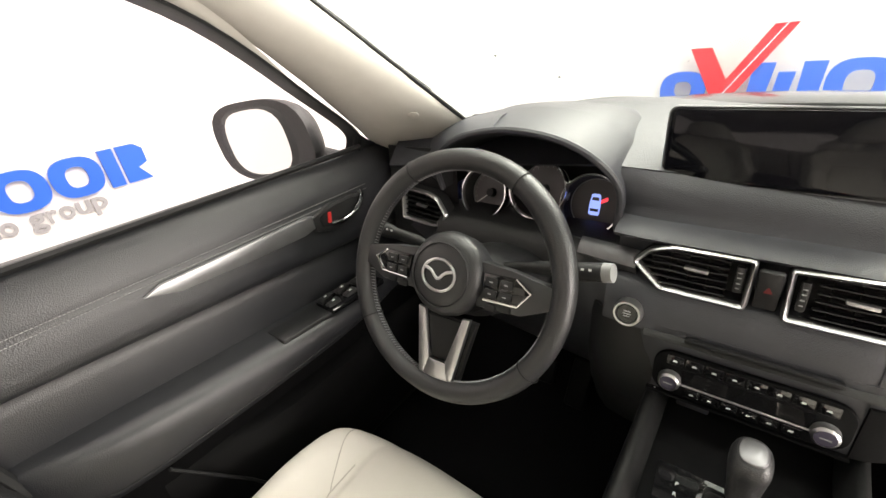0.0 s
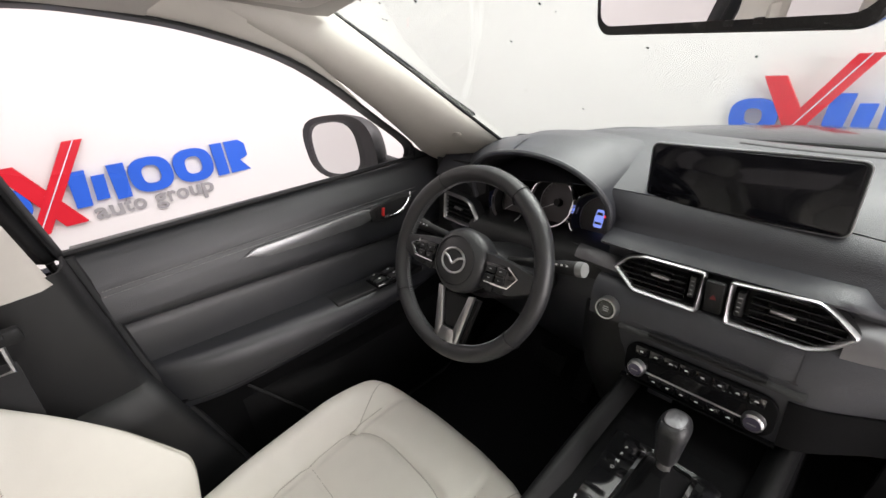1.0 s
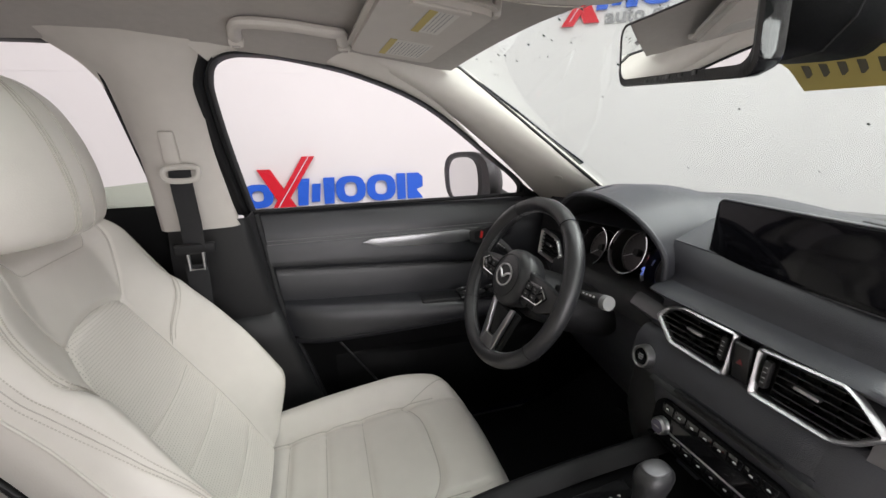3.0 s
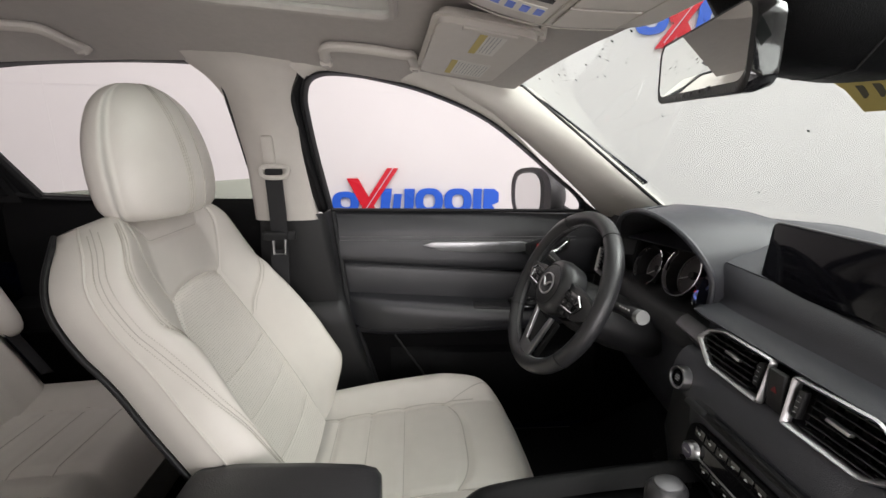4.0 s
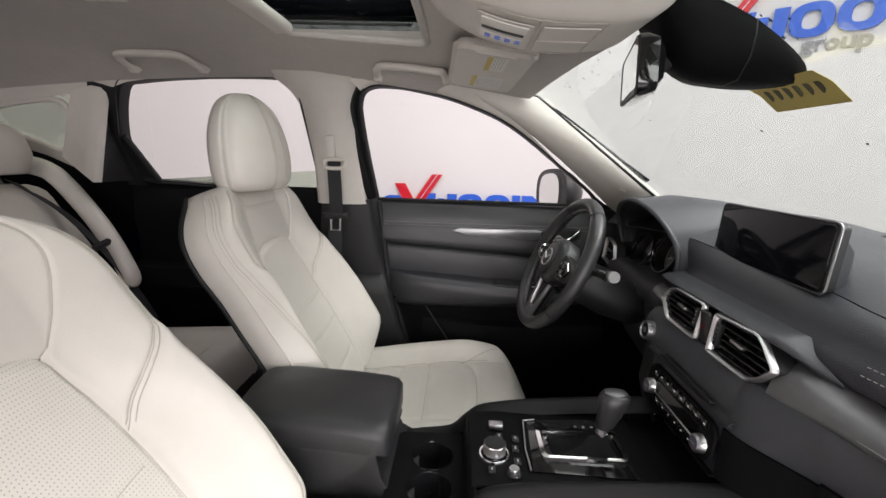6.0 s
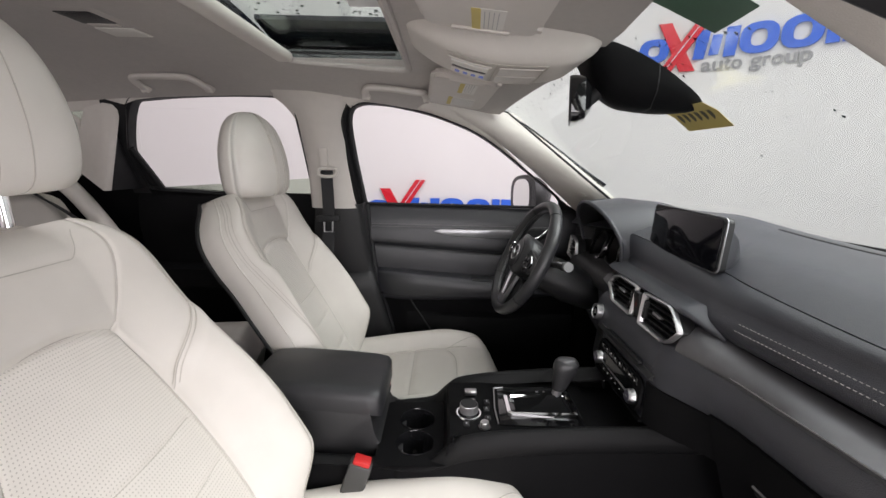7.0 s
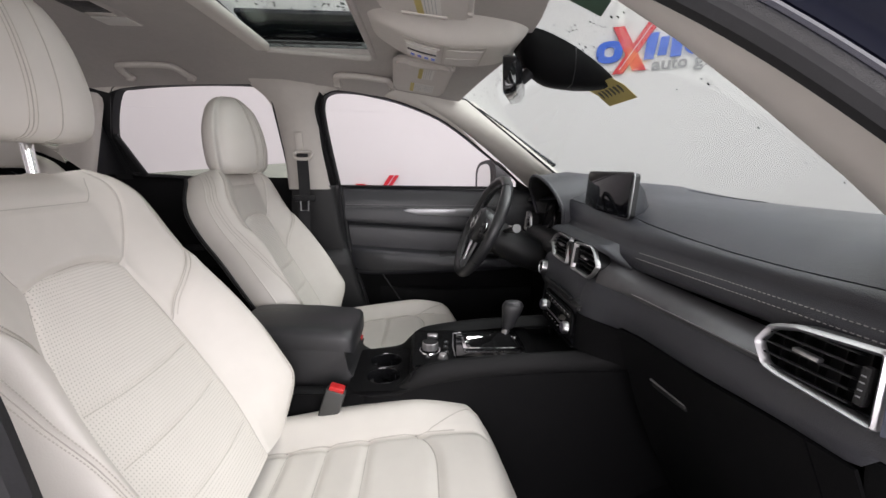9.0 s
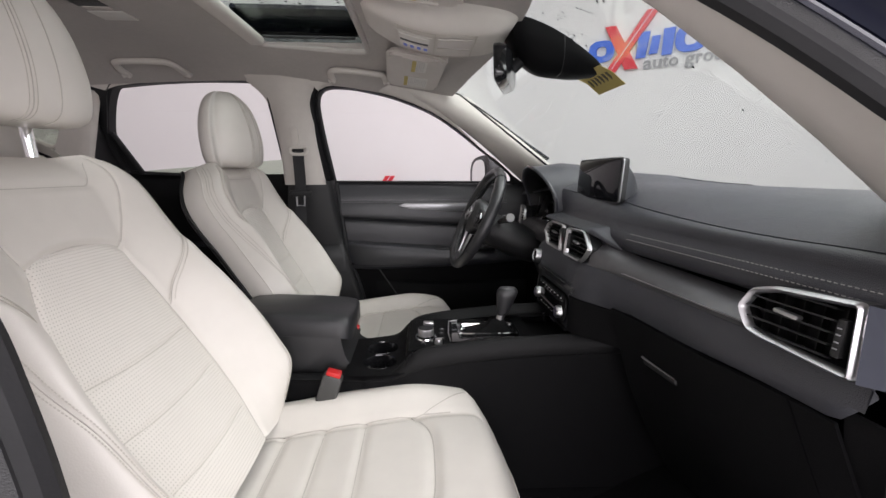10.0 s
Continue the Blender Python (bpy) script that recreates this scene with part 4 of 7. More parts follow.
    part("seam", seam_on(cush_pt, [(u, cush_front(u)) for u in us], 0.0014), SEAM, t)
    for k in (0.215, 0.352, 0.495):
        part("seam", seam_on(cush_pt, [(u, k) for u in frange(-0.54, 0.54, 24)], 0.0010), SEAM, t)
    rim = [cush_pt(-1, v) for v in frange(0, 1, 30)] + [cush_pt(u, 1) for u in frange(-1, 1, 20)][1:-1] + [cush_pt(1, v) for v in frange(1, 0, 30)]
    rows = [rim, [p + Vector((0, 0, -0.02)) for p in rim], [Vector((p.x * 0.97, p.y - 0.01, 0.52)) for p in rim]]
    part("cushion_skirt", grid(rows), LEATHER, t, sharp=180)
    part("cushion_welt", tube(rim, 0.0022, 6), LEATHER, t)
    part("base", rbox((0, -0.36, 0.475), (0.46, 0.46, 0.11), 0.02), LOW, t, "black seat base cover")
    for s in (-1, 1):
        part("rail", rbox((s * 0.19, -0.34, 0.40), (0.05, 0.52, 0.055), 0.008), HARD, t)
        part("side_cover", rbox((s * 0.262, -0.50, 0.56), (0.022, 0.24, 0.09), 0.01), HARD, t)
        part("recliner_cover", lathe([(0.0, 0.012), (0.036, 0.012), (0.042, 0.0), (0.042, -0.012)], facing((s * 0.262, -0.575, 0.625), (s, 0, 0)), 24), HARD, t)
    # head restraint
    secs = []
    for z, w, dd, yc in ((1.183, 0.090, 0.032, -0.795), (1.189, 0.112, 0.048, -0.795), (1.208, 0.127, 0.058, -0.795), (1.255, 0.132, 0.062, -0.797), (1.305, 0.126, 0.060, -0.802), (1.345, 0.113, 0.054, -0.806), (1.377, 0.094, 0.046, -0.810), (1.399, 0.069, 0.034, -0.814), (1.412, 0.040, 0.020, -0.816), (1.416, 0.012, 0.006, -0.816)):
        ring = []
        for j in range(36):
            a = 2 * math.pi * j / 36
            c, e = math.cos(a), math.sin(a)
            f = 1 / (abs(c) ** 2.7 + abs(e) ** 2.7) ** (1 / 2.7)
            ring.append(Vector((1.06 * w * c * f, yc + 0.046 - HEAD_Y[lift > 0.01] + dd * 1.18 * e * f - 0.12 * w * abs(c) ** 2 * (1 if e > 0 else 0.0), z + lift)))
        secs.append(ring)
    cols = [spline(list(col), 4) for col in zip(*secs)]
    hr = part("headrest", loft(list(zip(*cols))), LEATHER, t, sharp=180)
    bvh_rows = list(zip(*cols))
    for s, seams in ((1, ((0.034, 0), (0.040, 1), (0.028, 1))), (-1, ((0.012, 0),))):
        for xo, st in seams:
            line = []
            for ring in bvh_rows:
                fr = [p for p in ring if p.y > sum(q.y for q in ring) / 36 - 0.002]
                k = xo * s * min(1.0, max(abs(q.x) for q in ring) / 0.10)
                fr.sort(key=lambda q: q.x)
                for a, b in zip(fr, fr[1:]):
                    if a.x <= k <= b.x:
                        line.append(a.lerp(b, (k - a.x) / max(1e-6, b.x - a.x)) + Vector((0, 0.0008, 0.0003)))
                        break
            if len(line) > 3:
                part("seam", tube(line, 0.0008 if st == 0 else 0.0006, 5), SEAM if st == 0 else STITCH, hr)
    for s in (-1, 1):
        post = part("headrest_post", tube([(s * 0.062, -0.785 - HEAD_Y[lift > 0.01], 1.225 + lift), (s * 0.062, -0.775 - HEAD_Y[lift > 0.01], 1.15)], 0.0085, 12), CHROME, t, "chrome headrest post")
        part("post_collar", rbox((s * 0.062, -0.775 - HEAD_Y[lift > 0.01], 1.187), (0.028, 0.024, 0.012), 0.004), LEATHER, t)
    return t


SEAT["lean"] = 0.0279
front_seat(0.0, "cream leather driver seat with perforated centre panel").matrix_basis = pose(-0.37, 0, 0)
SEAT["lean"] = 0.0447
front_seat(0.058, "cream leather passenger seat with raised headrest").matrix_basis = pose(0.37, 0.0226, 0)
# buckles
for x, col in ((0.147, "passenger"), (-0.150, "driver")):
    b = thing("seat_belt_buckle", "grey seat belt buckle with a red release button", "belt buckle", "belt buckles")
    part("housing", rbox((x, -0.385, 0.672), (0.030, 0.045, 0.085), 0.006, (-18, 0, 0)), mat("grey_buckle_plastic", (0.05, 0.05, 0.048), 0.5), b)
    part("button", rbox((x, -0.371, 0.715), (0.024, 0.034, 0.012), 0.003, (-18, 0, 0)), RED, b, "red release button")
    part("stalk", tube([(x, -0.395, 0.635), (x, -0.43, 0.56), (x, -0.46, 0.50)], 0.012, 8), HARD, b)

# ---------- rear bench ----------
BENCH = []


def bench():
    t = thing("rear_bench", "cream leather rear bench seat with stitched panels", "car seat")

    def cp_(x, v, lift=0.0):
        k = abs(((x + 0.66) % 0.44) - 0.22) / 0.22
        z = 0.625 + 0.03 * v - 0.10 * max(0, (v - 0.85) / 0.15) ** 2 + 0.022 * sm(0.5, 0.85, k) - 0.012 * dip(k - 0.55, 0.05)
        for q in (0.3, 0.5, 0.7):
            z -= 0.006 * dip(v - q, 0.02) * (k < 0.55)
        return Vector((x, -1.375 + 0.47 * v, z + lift))

    def bp_(x, v, lift=0.0):
        k = abs(((x + 0.66) % 0.44) - 0.22) / 0.22
        d = 0.035 * sm(0.5, 0.85, k) * (1 - 0.8 * sm(0.6, 1, v)) - 0.012 * dip(k - 0.55, 0.05) - 0.05 * max(0, (v - 0.9) / 0.1) ** 2 - (0.045 + 0.115 * sm(0.2, 0.9, v)) * max(0.0, (abs(x) - 0.55) / 0.11) ** 2
        return Vector((x, -1.30 - 0.26 * v, 0.62 + 0.56 * v)) + Vector((0, 0.91, 0.41)) * (d + lift)

    BENCH.append(bp_)
    for i in range(3):
        x0 = -0.66 + 0.44 * i
        xs = frange(x0 + 0.004, x0 + 0.436, 30)
        part("cushion", grid([[cp_(x, v) for x in xs] for v in frange(0, 1, 30)]), LEATHER, t, sharp=180)
        part("backrest", grid([[bp_(x, v) for x in xs] for v in frange(0, 1, 30)]), LEATHER, t, sharp=180)
        for q in (0.3, 0.5, 0.7):
            part("seam", tube([cp_(x, q, 0.001) for x in frange(x0 + 0.10, x0 + 0.34, 12)], 0.001, 5), SEAM, t)
        for q in (0.22 - 0.125, 0.22 + 0.125):
            part("seam", tube([cp_(x0 + q, v, 0.001) for v in frange(0, 0.95, 20)], 0.001, 5), SEAM, t)
            part("seam", tube([bp_(x0 + q, v, 0.001) for v in frange(0, 0.95, 20)], 0.001, 5), SEAM, t)
    part("skirt", grid([[cp_(x, 1) for x in frange(-0.66, 0.66, 40)], [cp_(x, 1) - Vector((0, 0.01, 0.05)) for x in frange(-0.66, 0.66, 40)], [Vector((x, -0.935, 0.42)) for x in frange(-0.66, 0.66, 40)]]), LEATHER, t, sharp=180)
    part("back_shell", grid([[bp_(x, 1) for x in frange(-0.66, 0.66, 40)], [bp_(x, 1) + Vector((0, -0.06, 0.0)) for x in frange(-0.66, 0.66, 40)], [Vector((x, -1.54, 0.6)) for x in frange(-0.66, 0.66, 40)]]), HARD, t, sharp=180)
    for s in (-1, 1):
        path = spline([Vector((s * x, y, z)) for x, y, z in ((0.640, -1.665, 1.215), (0.650, -1.590, 1.185), (0.655, -1.500, 1.075), (0.655, -1.430, 0.965), (0.652, -1.375, 0.845), (0.650, -1.370, 0.80))], 4)
        part("side_bolster", tube(path, [0.030] * (len(path) - 4) + [0.029, 0.025, 0.018, 0.006], 14), LEATHER, t, "slim leather bolster at the end of the bench", sharp=180)
    for x in (-0.44, 0.44):
        secs = []
        for z, w, dd in ((1.19, 0.10, 0.03), (1.20, 0.115, 0.045), (1.25, 0.125, 0.05), (1.30, 0.11, 0.045), (1.33, 0.08, 0.03), (1.34, 0.03, 0.01)):
            secs.append([Vector((x + w * math.copysign(abs(math.cos(a)) ** 0.7, math.cos(a)), -1.58 + dd * math.copysign(abs(math.sin(a)) ** 0.7, math.sin(a)), z)) for a in [2 * math.pi * j / 28 for j in range(28)]])
        part("headrest", loft(secs), LEATHER, t, sharp=180)
    return t


bench()

# ---------- driver door ----------
door = thing("front_door", "black and grey driver door panel with armrest, closed", "car door")
DY0, DY1 = -0.515, 0.36


def door_rows(prof, y0=DY0, y1=DY1, n=18):
    """prof: (x, z, fan) from top to bottom; fan: how much the line drops towards the rear."""
    rows = []
    for i in range(n + 1):
        y = y0 + (y1 - y0) * i / n
        k = (y - DY0) / (DY1 - DY0)
        rows.append([Vector((x - 0.010 * sm(0.75, 1, k), y, z + f * (k - 0.5))) for x, z, f in prof])
    return rows


part("upper_pad", grid(door_rows([(-0.815, 1.122, -0.01), (-0.785, 1.126, -0.01), (-0.768, 1.120, -0.01), (-0.757, 1.10, -0.005), (-0.748, 1.075, 0.0), (-0.742, 1.053, 0.0), (-0.743, 1.048, 0.0), (-0.740, 1.043, 0.0), (-0.738, 1.02, 0.0), (-0.736, 0.985, -0.030), (-0.736, 0.965, -0.050), (-0.740, 0.955, -0.053), (-0.752, 0.949, -0.053), (-0.762, 0.947, -0.053)]), thick=0.004), DOORPAD, door, sharp=60)
part("mid_panel", grid(door_rows([(-0.764, 0.949, -0.053), (-0.758, 0.945, -0.053), (-0.755, 0.925, -0.050), (-0.754, 0.89, -0.046), (-0.757, 0.855, -0.05), (-0.760, 0.82, -0.05)]), thick=0.004), DOORPAD, door, sharp=60)
part("lower_panel", grid(door_rows([(-0.720, 0.795, 0.02), (-0.728, 0.78, 0.02), (-0.738, 0.74, 0.02), (-0.742, 0.62, 0.0), (-0.742, 0.48, 0.0), (-0.755, 0.40, 0.0)]), thick=0.004), LOW, door, sharp=60)
rows = []
for y, out, zt, zb in ((-0.50, 0.008, 0.872, 0.768), (-0.46, 0.035, 0.871, 0.764), (-0.38, 0.058, 0.866, 0.762), (-0.25, 0.070, 0.858, 0.767), (-0.10, 0.078, 0.849, 0.774), (0.02, 0.078, 0.842, 0.779), (0.12, 0.068, 0.836, 0.784), (0.22, 0.045, 0.830, 0.79), (0.32, 0.015, 0.825, 0.80)):
    x = -0.752
    rows.append([Vector((x - 0.01, y, zt + 0.006)), Vector((x + out * 0.55, y, zt + 0.004)), Vector((x + out * 0.88, y, zt)), Vector((x + out, y, zt - 0.012)), Vector((x + out + 0.002, y, zt - 0.035)), Vector((x + out - 0.004, y, zb + 0.012)), Vector((x + out * 0.85, y, zb)), Vector((x, y, zb - 0.01))])
rows = [list(c) for c in zip(*[spline(list(col), 5) for col in zip(*rows)])]
part("armrest", grid(rows, thick=0.004), DOORPAD, door, "soft black armrest", sharp=60)
part("armrest_seam", tube([r[5] + Vector((0.001, 0, 0.004)) for r in rows[4:-6]], 0.0012, 5), RUBBER, door)
# pull cup in front of the armrest, with the switch plate
part("pull_cup", rbox((-0.712, -0.045, 0.848), (0.060, 0.13, 0.012), 0.005, (-3, 0, 0)), HARD, door)
sw = part("switch_plate", rbox((-0.705, 0.075, 0.849), (0.062, 0.145, 0.014), 0.004, (-2, -6, 0)), GLOSSB, door, "gloss black window switch plate")
for k in range(3):
    for q in (0, 1):
        part("switch", rbox((-0.722 + 0.028 * q, 0.02 + 0.045 * k, 0.861 - 0.001 * k), (0.019, 0.030, 0.010), 0.003, (8, -6, 0)), HARD, sw)
        part("mark", rbox((-0.722 + 0.028 * q, 0.022 + 0.045 * k, 0.8664 - 0.001 * k), (0.006, 0.006, 0.0006), 0, (8, -6, 0)), WHITEP, sw)
# grey spear trim with pointed rear end
P = [(-0.262, 1.030), (-0.235, 1.040), (-0.10, 1.041), (0.03, 1.042), (0.06, 1.035), (0.05, 1.012), (0.02, 1.006), (-0.10, 1.008), (-0.21, 1.014)]
m = Matrix(((0, 0, 1, -0.7350), (1, 0, 0, 0), (0, 1, 0, 0), (0, 0, 0, 1)))
part("spear_trim", prism(P, 0.007, m, 0.003), STEEL, door, "brushed grey door trim spear")
# inner door handle
hb = [(0.045, 1.035), (0.09, 1.050), (0.15, 1.052), (0.185, 1.042), (0.178, 1.015), (0.14, 0.998), (0.08, 0.994), (0.048, 1.005)]
hd = part("handle_bezel", prism(hb, 0.009, m, 0.003), HARD, door)
part("handle_cup", prism([(0.06 + (y - 0.045) * 0.83, 1.003 + (z - 0.994) * 0.72) for y, z in hb], 0.0105, m), RUBBER, hd)
part("handle_lever", tube(spline([(-0.728, 0.085, 1.008), (-0.716, 0.115, 1.010), (-0.712, 0.145, 1.022), (-0.718, 0.168, 1.040), (-0.728, 0.178, 1.048)], 5), 0.0034, 8, flat=1.4), CHROME, hd, "chrome door release lever")
part("lock_flag", rbox((-0.724, 0.082, 1.024), (0.006, 0.008, 0.022), 0.002, (-12, 0, 0)), RED, hd, "red lock flag")
part("stitching", merge(*[tube([(-0.7405, y, 1.0535), (-0.7405, y + 0.0035, 1.0535)], 0.0008, 4) for y in frange(-0.50, 0.20, 140)]), DIMTHREAD, door)
part("stitching", merge(*[tube([(-0.7395, y, 1.0435), (-0.7395, y + 0.0035, 1.0435)], 0.0008, 4) for y in frange(-0.50, 0.20, 140)]), DIMTHREAD, door)
# pocket with speaker ramp
part("pocket", grid([[Vector((-0.738 + o * e, y, z)) for o, z in ((0.0, 0.70), (0.03, 0.69), (0.045, 0.60), (0.045, 0.47), (0.02, 0.43))] for y, e in ((-0.36, 0.0), (-0.30, 0.25), (-0.22, 0.7), (-0.12, 1.0), (0.05, 1.0), (0.2, 0.8), (0.3, 0.2))], thick=0.004), LOW, door, sharp=60)
part("pocket_crease", tube([(-0.690, -0.345, 0.765), (-0.692, -0.25, 0.62), (-0.70, -0.2, 0.52)], 0.003, 6), HARD, door)
# sail panel at the mirror
part("sail_panel", grid([[side_pt(0.225, 1.118, -1, -0.004), side_pt(0.216, 1.168, -1, -0.004)], [side_pt(0.30, 1.112, -1, -0.004), side_pt(0.268, 1.134, -1, -0.004)], [side_pt(0.36, 1.10, -1, -0.004), side_pt(0.33, 1.105, -1, -0.004)]], thick=0.006), HARD, door)
part("sill_strip", tube([side_pt(y, 1.128, -1, -0.018) for y in frange(-0.525, 0.23, 12)], 0.006, 6), RUBBER, door)

# rear door panel
rd = thing("rear_door", "black rear door panel, closed", "car door")
part("panel", grid([[Vector((x, y, z)) for x, z in ((-0.80, 1.15), (-0.765, 1.16), (-0.745, 1.13), (-0.735, 1.02), (-0.745, 0.98), (-0.745, 0.88), (-0.69, 0.865), (-0.685, 0.80), (-0.73, 0.77), (-0.74, 0.45))] for y in frange(-1.40, -0.72, 8)], thick=0.004), LOW, rd, sharp=60)
part("frame_cover", grid([[side_pt(y, z, -1, -0.012) for y, z in ((-1.355 - 0.0, 1.15), (-1.36, 1.31), (-1.285, 1.455))], [side_pt(y, z, -1, -0.012) for y, z in ((-1.42, 1.15), (-1.42, 1.33), (-1.36, 1.475))]], thick=0.006), RUBBER, rd)
part("fixed_bar", tube([side_pt(-1.348, 1.315, -1, -0.006), side_pt(-1.305, 1.16, -1, -0.006)], 0.010, 6), RUBBER, rd)
part("fixed_fill", grid([[side_pt(-1.355, 1.315, -1, 0.0), side_pt(-1.305, 1.15, -1, 0.0)], [side_pt(-1.36, 1.31, -1, 0.0), side_pt(-1.36, 1.15, -1, 0.0)]], thick=0.005), RUBBER, rd)

# door mirror outside
dm = thing("door_mirror", "black door mirror housing with mirror glass", "door mirror")
c = Vector((-0.968, 0.165, 1.155))
secs = []
for k in frange(0, 1, 9):
    y = 0.035 + 0.0 + 0.11 * k
    f = (1, 1.0, 0.97, 0.93, 0.86, 0.77, 0.65, 0.48, 0.25, 0.02)[int(round(k * 9))]
    ring = []
    for j in range(32):
        a = 2 * math.pi * j / 32
        cx, cz = math.cos(a), math.sin(a)
        q = 1 / (abs(cx) ** 3 + abs(cz) ** 3) ** (1 / 3)
        ring.append(Vector((c.x + 0.160 * cx * q * f - 0.02 * cz, 0.115 + 0.10 * k + 0.10 * (cx * q * 0.125) / 0.125 * 0.25, c.z + 0.090 * cz * q * f + 0.012 * cx)))
    secs.append(ring)
part("housing", loft(secs), HARD, dm)
glass_ring = [Vector((c.x - 0.004 + (p.x - c.x) * 0.62, 0.115 + (p.y - 0.115) * 0.68 - 0.006, c.z + (p.z - c.z) * 0.80)) for p in secs[0]]
rim_ring = [Vector((c.x + (p.x - c.x) * 0.93, p.y + 0.006, c.z + (p.z - c.z) * 0.92)) for p in secs[0]]
bm = bmesh.new()
bm.faces.new([bm.verts.new(p) for p in glass_ring])
part("mirror_glass", bm, MIRROR, dm, "mirror glass")
part("bezel", grid([secs[0], rim_ring, glass_ring], wrap_v=True), HARD, dm)
part("foot", tube([(-0.93, 0.20, 1.10), (-0.85, 0.23, 1.085), (-0.80, 0.25, 1.08)], [0.035, 0.028, 0.03], 12), HARD, dm)

# ---------- dashboard ----------
dash = thing("dashboard", "soft black car dashboard with stitched pads and silver vents", "dashboard")


def face_dy(x):
    """How far the dash face swings forward towards the doors."""
    a = abs(x)
    return 0.12 * max(0.0, a - 0.16)


def dash_rows(prof, xs, swing=1.0, zx=None, pull=0.0):
    rows = []
    for x in xs:
        row = []
        for y, z in prof:
            lim = 0.38 + 0.36 * (1 - (x / 0.72) ** 2) - 0.008
            yy = y + face_dy(x) * swing - pull * (1 - sm(0.12, 0.30, x))
            row.append(Vector((x, min(yy, lim) if y > 0.38 else yy, z + (zx(x, z) if zx else 0))))
        rows.append(row)
    return rows


XSD = frange(-0.715, 0.712, 46)
CREASE = [(-0.75, 0.262, 1.078), (-0.30, 0.262, 1.120), (-0.215, 0.266, 1.124), (-0.16, 0.286, 1.115), (0.0, 0.297, 1.111), (0.12, 0.301, 1.106), (0.17, 0.299, 1.101), (0.28, 0.301, 1.094), (0.41, 0.307, 1.088), (0.51, 0.316, 1.086), (0.62, 0.330, 1.087), (0.76, 0.350, 1.085)]


def crease(x):
    """The joint between the top pad and the stitched front pad."""
    return through_knots([(k[0], k[1]) for k in CREASE], x), through_knots([(k[0], k[2]) for k in CREASE], x)


def top_row(x):
    yc, zc = crease(x)
    lim = 0.38 + 0.36 * (1 - (x / 0.72) ** 2) - 0.008
    lim = max(lim, yc + 0.05)
    row = [Vector((x, min(y + face_dy(x) * 0.9, lim - 0.006 * (i > 0) - 0.008 * i * (i > 1)) if y + face_dy(x) * 0.9 > lim - 0.02 * i else y + face_dy(x) * 0.9, z)) for i, (y, z) in enumerate( ((0.74, 1.118), (0.68, 1.132), (0.60, 1.142), (0.50, 1.146), (0.43, 1.142)))]
    for i, p in enumerate(row[1:]):
        p.z += 0.026 * math.exp(-((x + 0.30) / 0.26) ** 2) * (0.5, 0.9, 1.0, 0.9)[i]
    last = row[-1]
    e = Vector((x, yc, zc))
    for f in (0.30, 0.55, 0.75, 0.9):
        row.append(last.lerp(e, f) + Vector((0, 0, 0.010 * math.sin(math.pi * f))))
    return row + [e, e + Vector((0, 0.004, -0.004))]


def front_row(x):
    yc, zc = crease(x)
    e = Vector((x, yc - 0.001, zc - 0.0015))
    low = [Vector((x, y + face_dy(x), z)) for y, z in ((0.2615, 1.060), (0.2525, 1.0475), (0.2485, 1.0415), (0.2470, 1.0365), (0.2470, 1.0310), (0.2485, 1.0245), (0.2525, 1.0145), (0.2600, 1.0075), (0.2700, 1.0050))]
    mid = [e.lerp(low[0], f) + Vector((0, -0.006, 0.004)) * math.sin(math.pi * f) for f in (0.12, 0.3, 0.5, 0.7, 0.88)]
    return [e + Vector((0, 0.003, -0.003)), e] + mid + low


part("top_pad", grid([top_row(x) for x in XSD], thick=0.006), SOFT, dash, "grey-black grained top pad", sharp=50)
part("front_pad", grid([front_row(x) for x in frange(-0.215, 0.715, 40)], thick=0.005), SOFT, dash, "stitched black pad", sharp=50)
# slim air slot under the windscreen


def pad_z(x, y):
    """Height of the top pad."""
    row = top_row(x)
    for p, q in zip(row, row[1:]):
        if q.y <= y <= p.y:
            return q.z + (p.z - q.z) * (y - q.y) / max(p.y - q.y, 1e-6)
    return row[0].z


slot_rows = []
for x in frange(-0.10, 0.13, 14):
    yc = min(0.565 + 0.10 * (x + 0.05), 0.38 + 0.36 * (1 - (x / 0.72) ** 2) - 0.045)
    slot_rows.append([Vector((x, yc + dy, pad_z(x, yc + dy) + dz)) for dy, dz in ((-0.008, -0.001), (-0.004, 0.0018), (0.004, 0.0018), (0.008, -0.001))])
part("defroster_slot", grid(slot_rows, thick=0.003), RUBBER, dash, "slim black defroster slot")
part("glass_edge", tube([top_row(x)[0] + Vector((0, 0.002, 0.008)) for x in frange(-0.60, 0.66, 30)], 0.0055, 6), RUBBER, dash, "black strip where the pad meets the glass")
LOWER = [(0.222, 0.966), (0.218, 0.957), (0.216, 0.93), (0.222, 0.905), (0.228, 0.895)]
GLOVE = [(0.231, 0.892), (0.236, 0.875), (0.255, 0.81), (0.285, 0.72), (0.33, 0.62), (0.40, 0.50)]
part("lower_pad", grid(dash_rows(LOWER, frange(0.235, 0.692, 32), zx=lambda x, z: (0.007 * sm(0.40, 0.60, x) + 0.046 * sm(0.645, 0.697, x) ** 2) * (z < 0.91), pull=0.026), thick=0.005), SOFT, dash, "soft black lower pad with a rounded end", sharp=60)


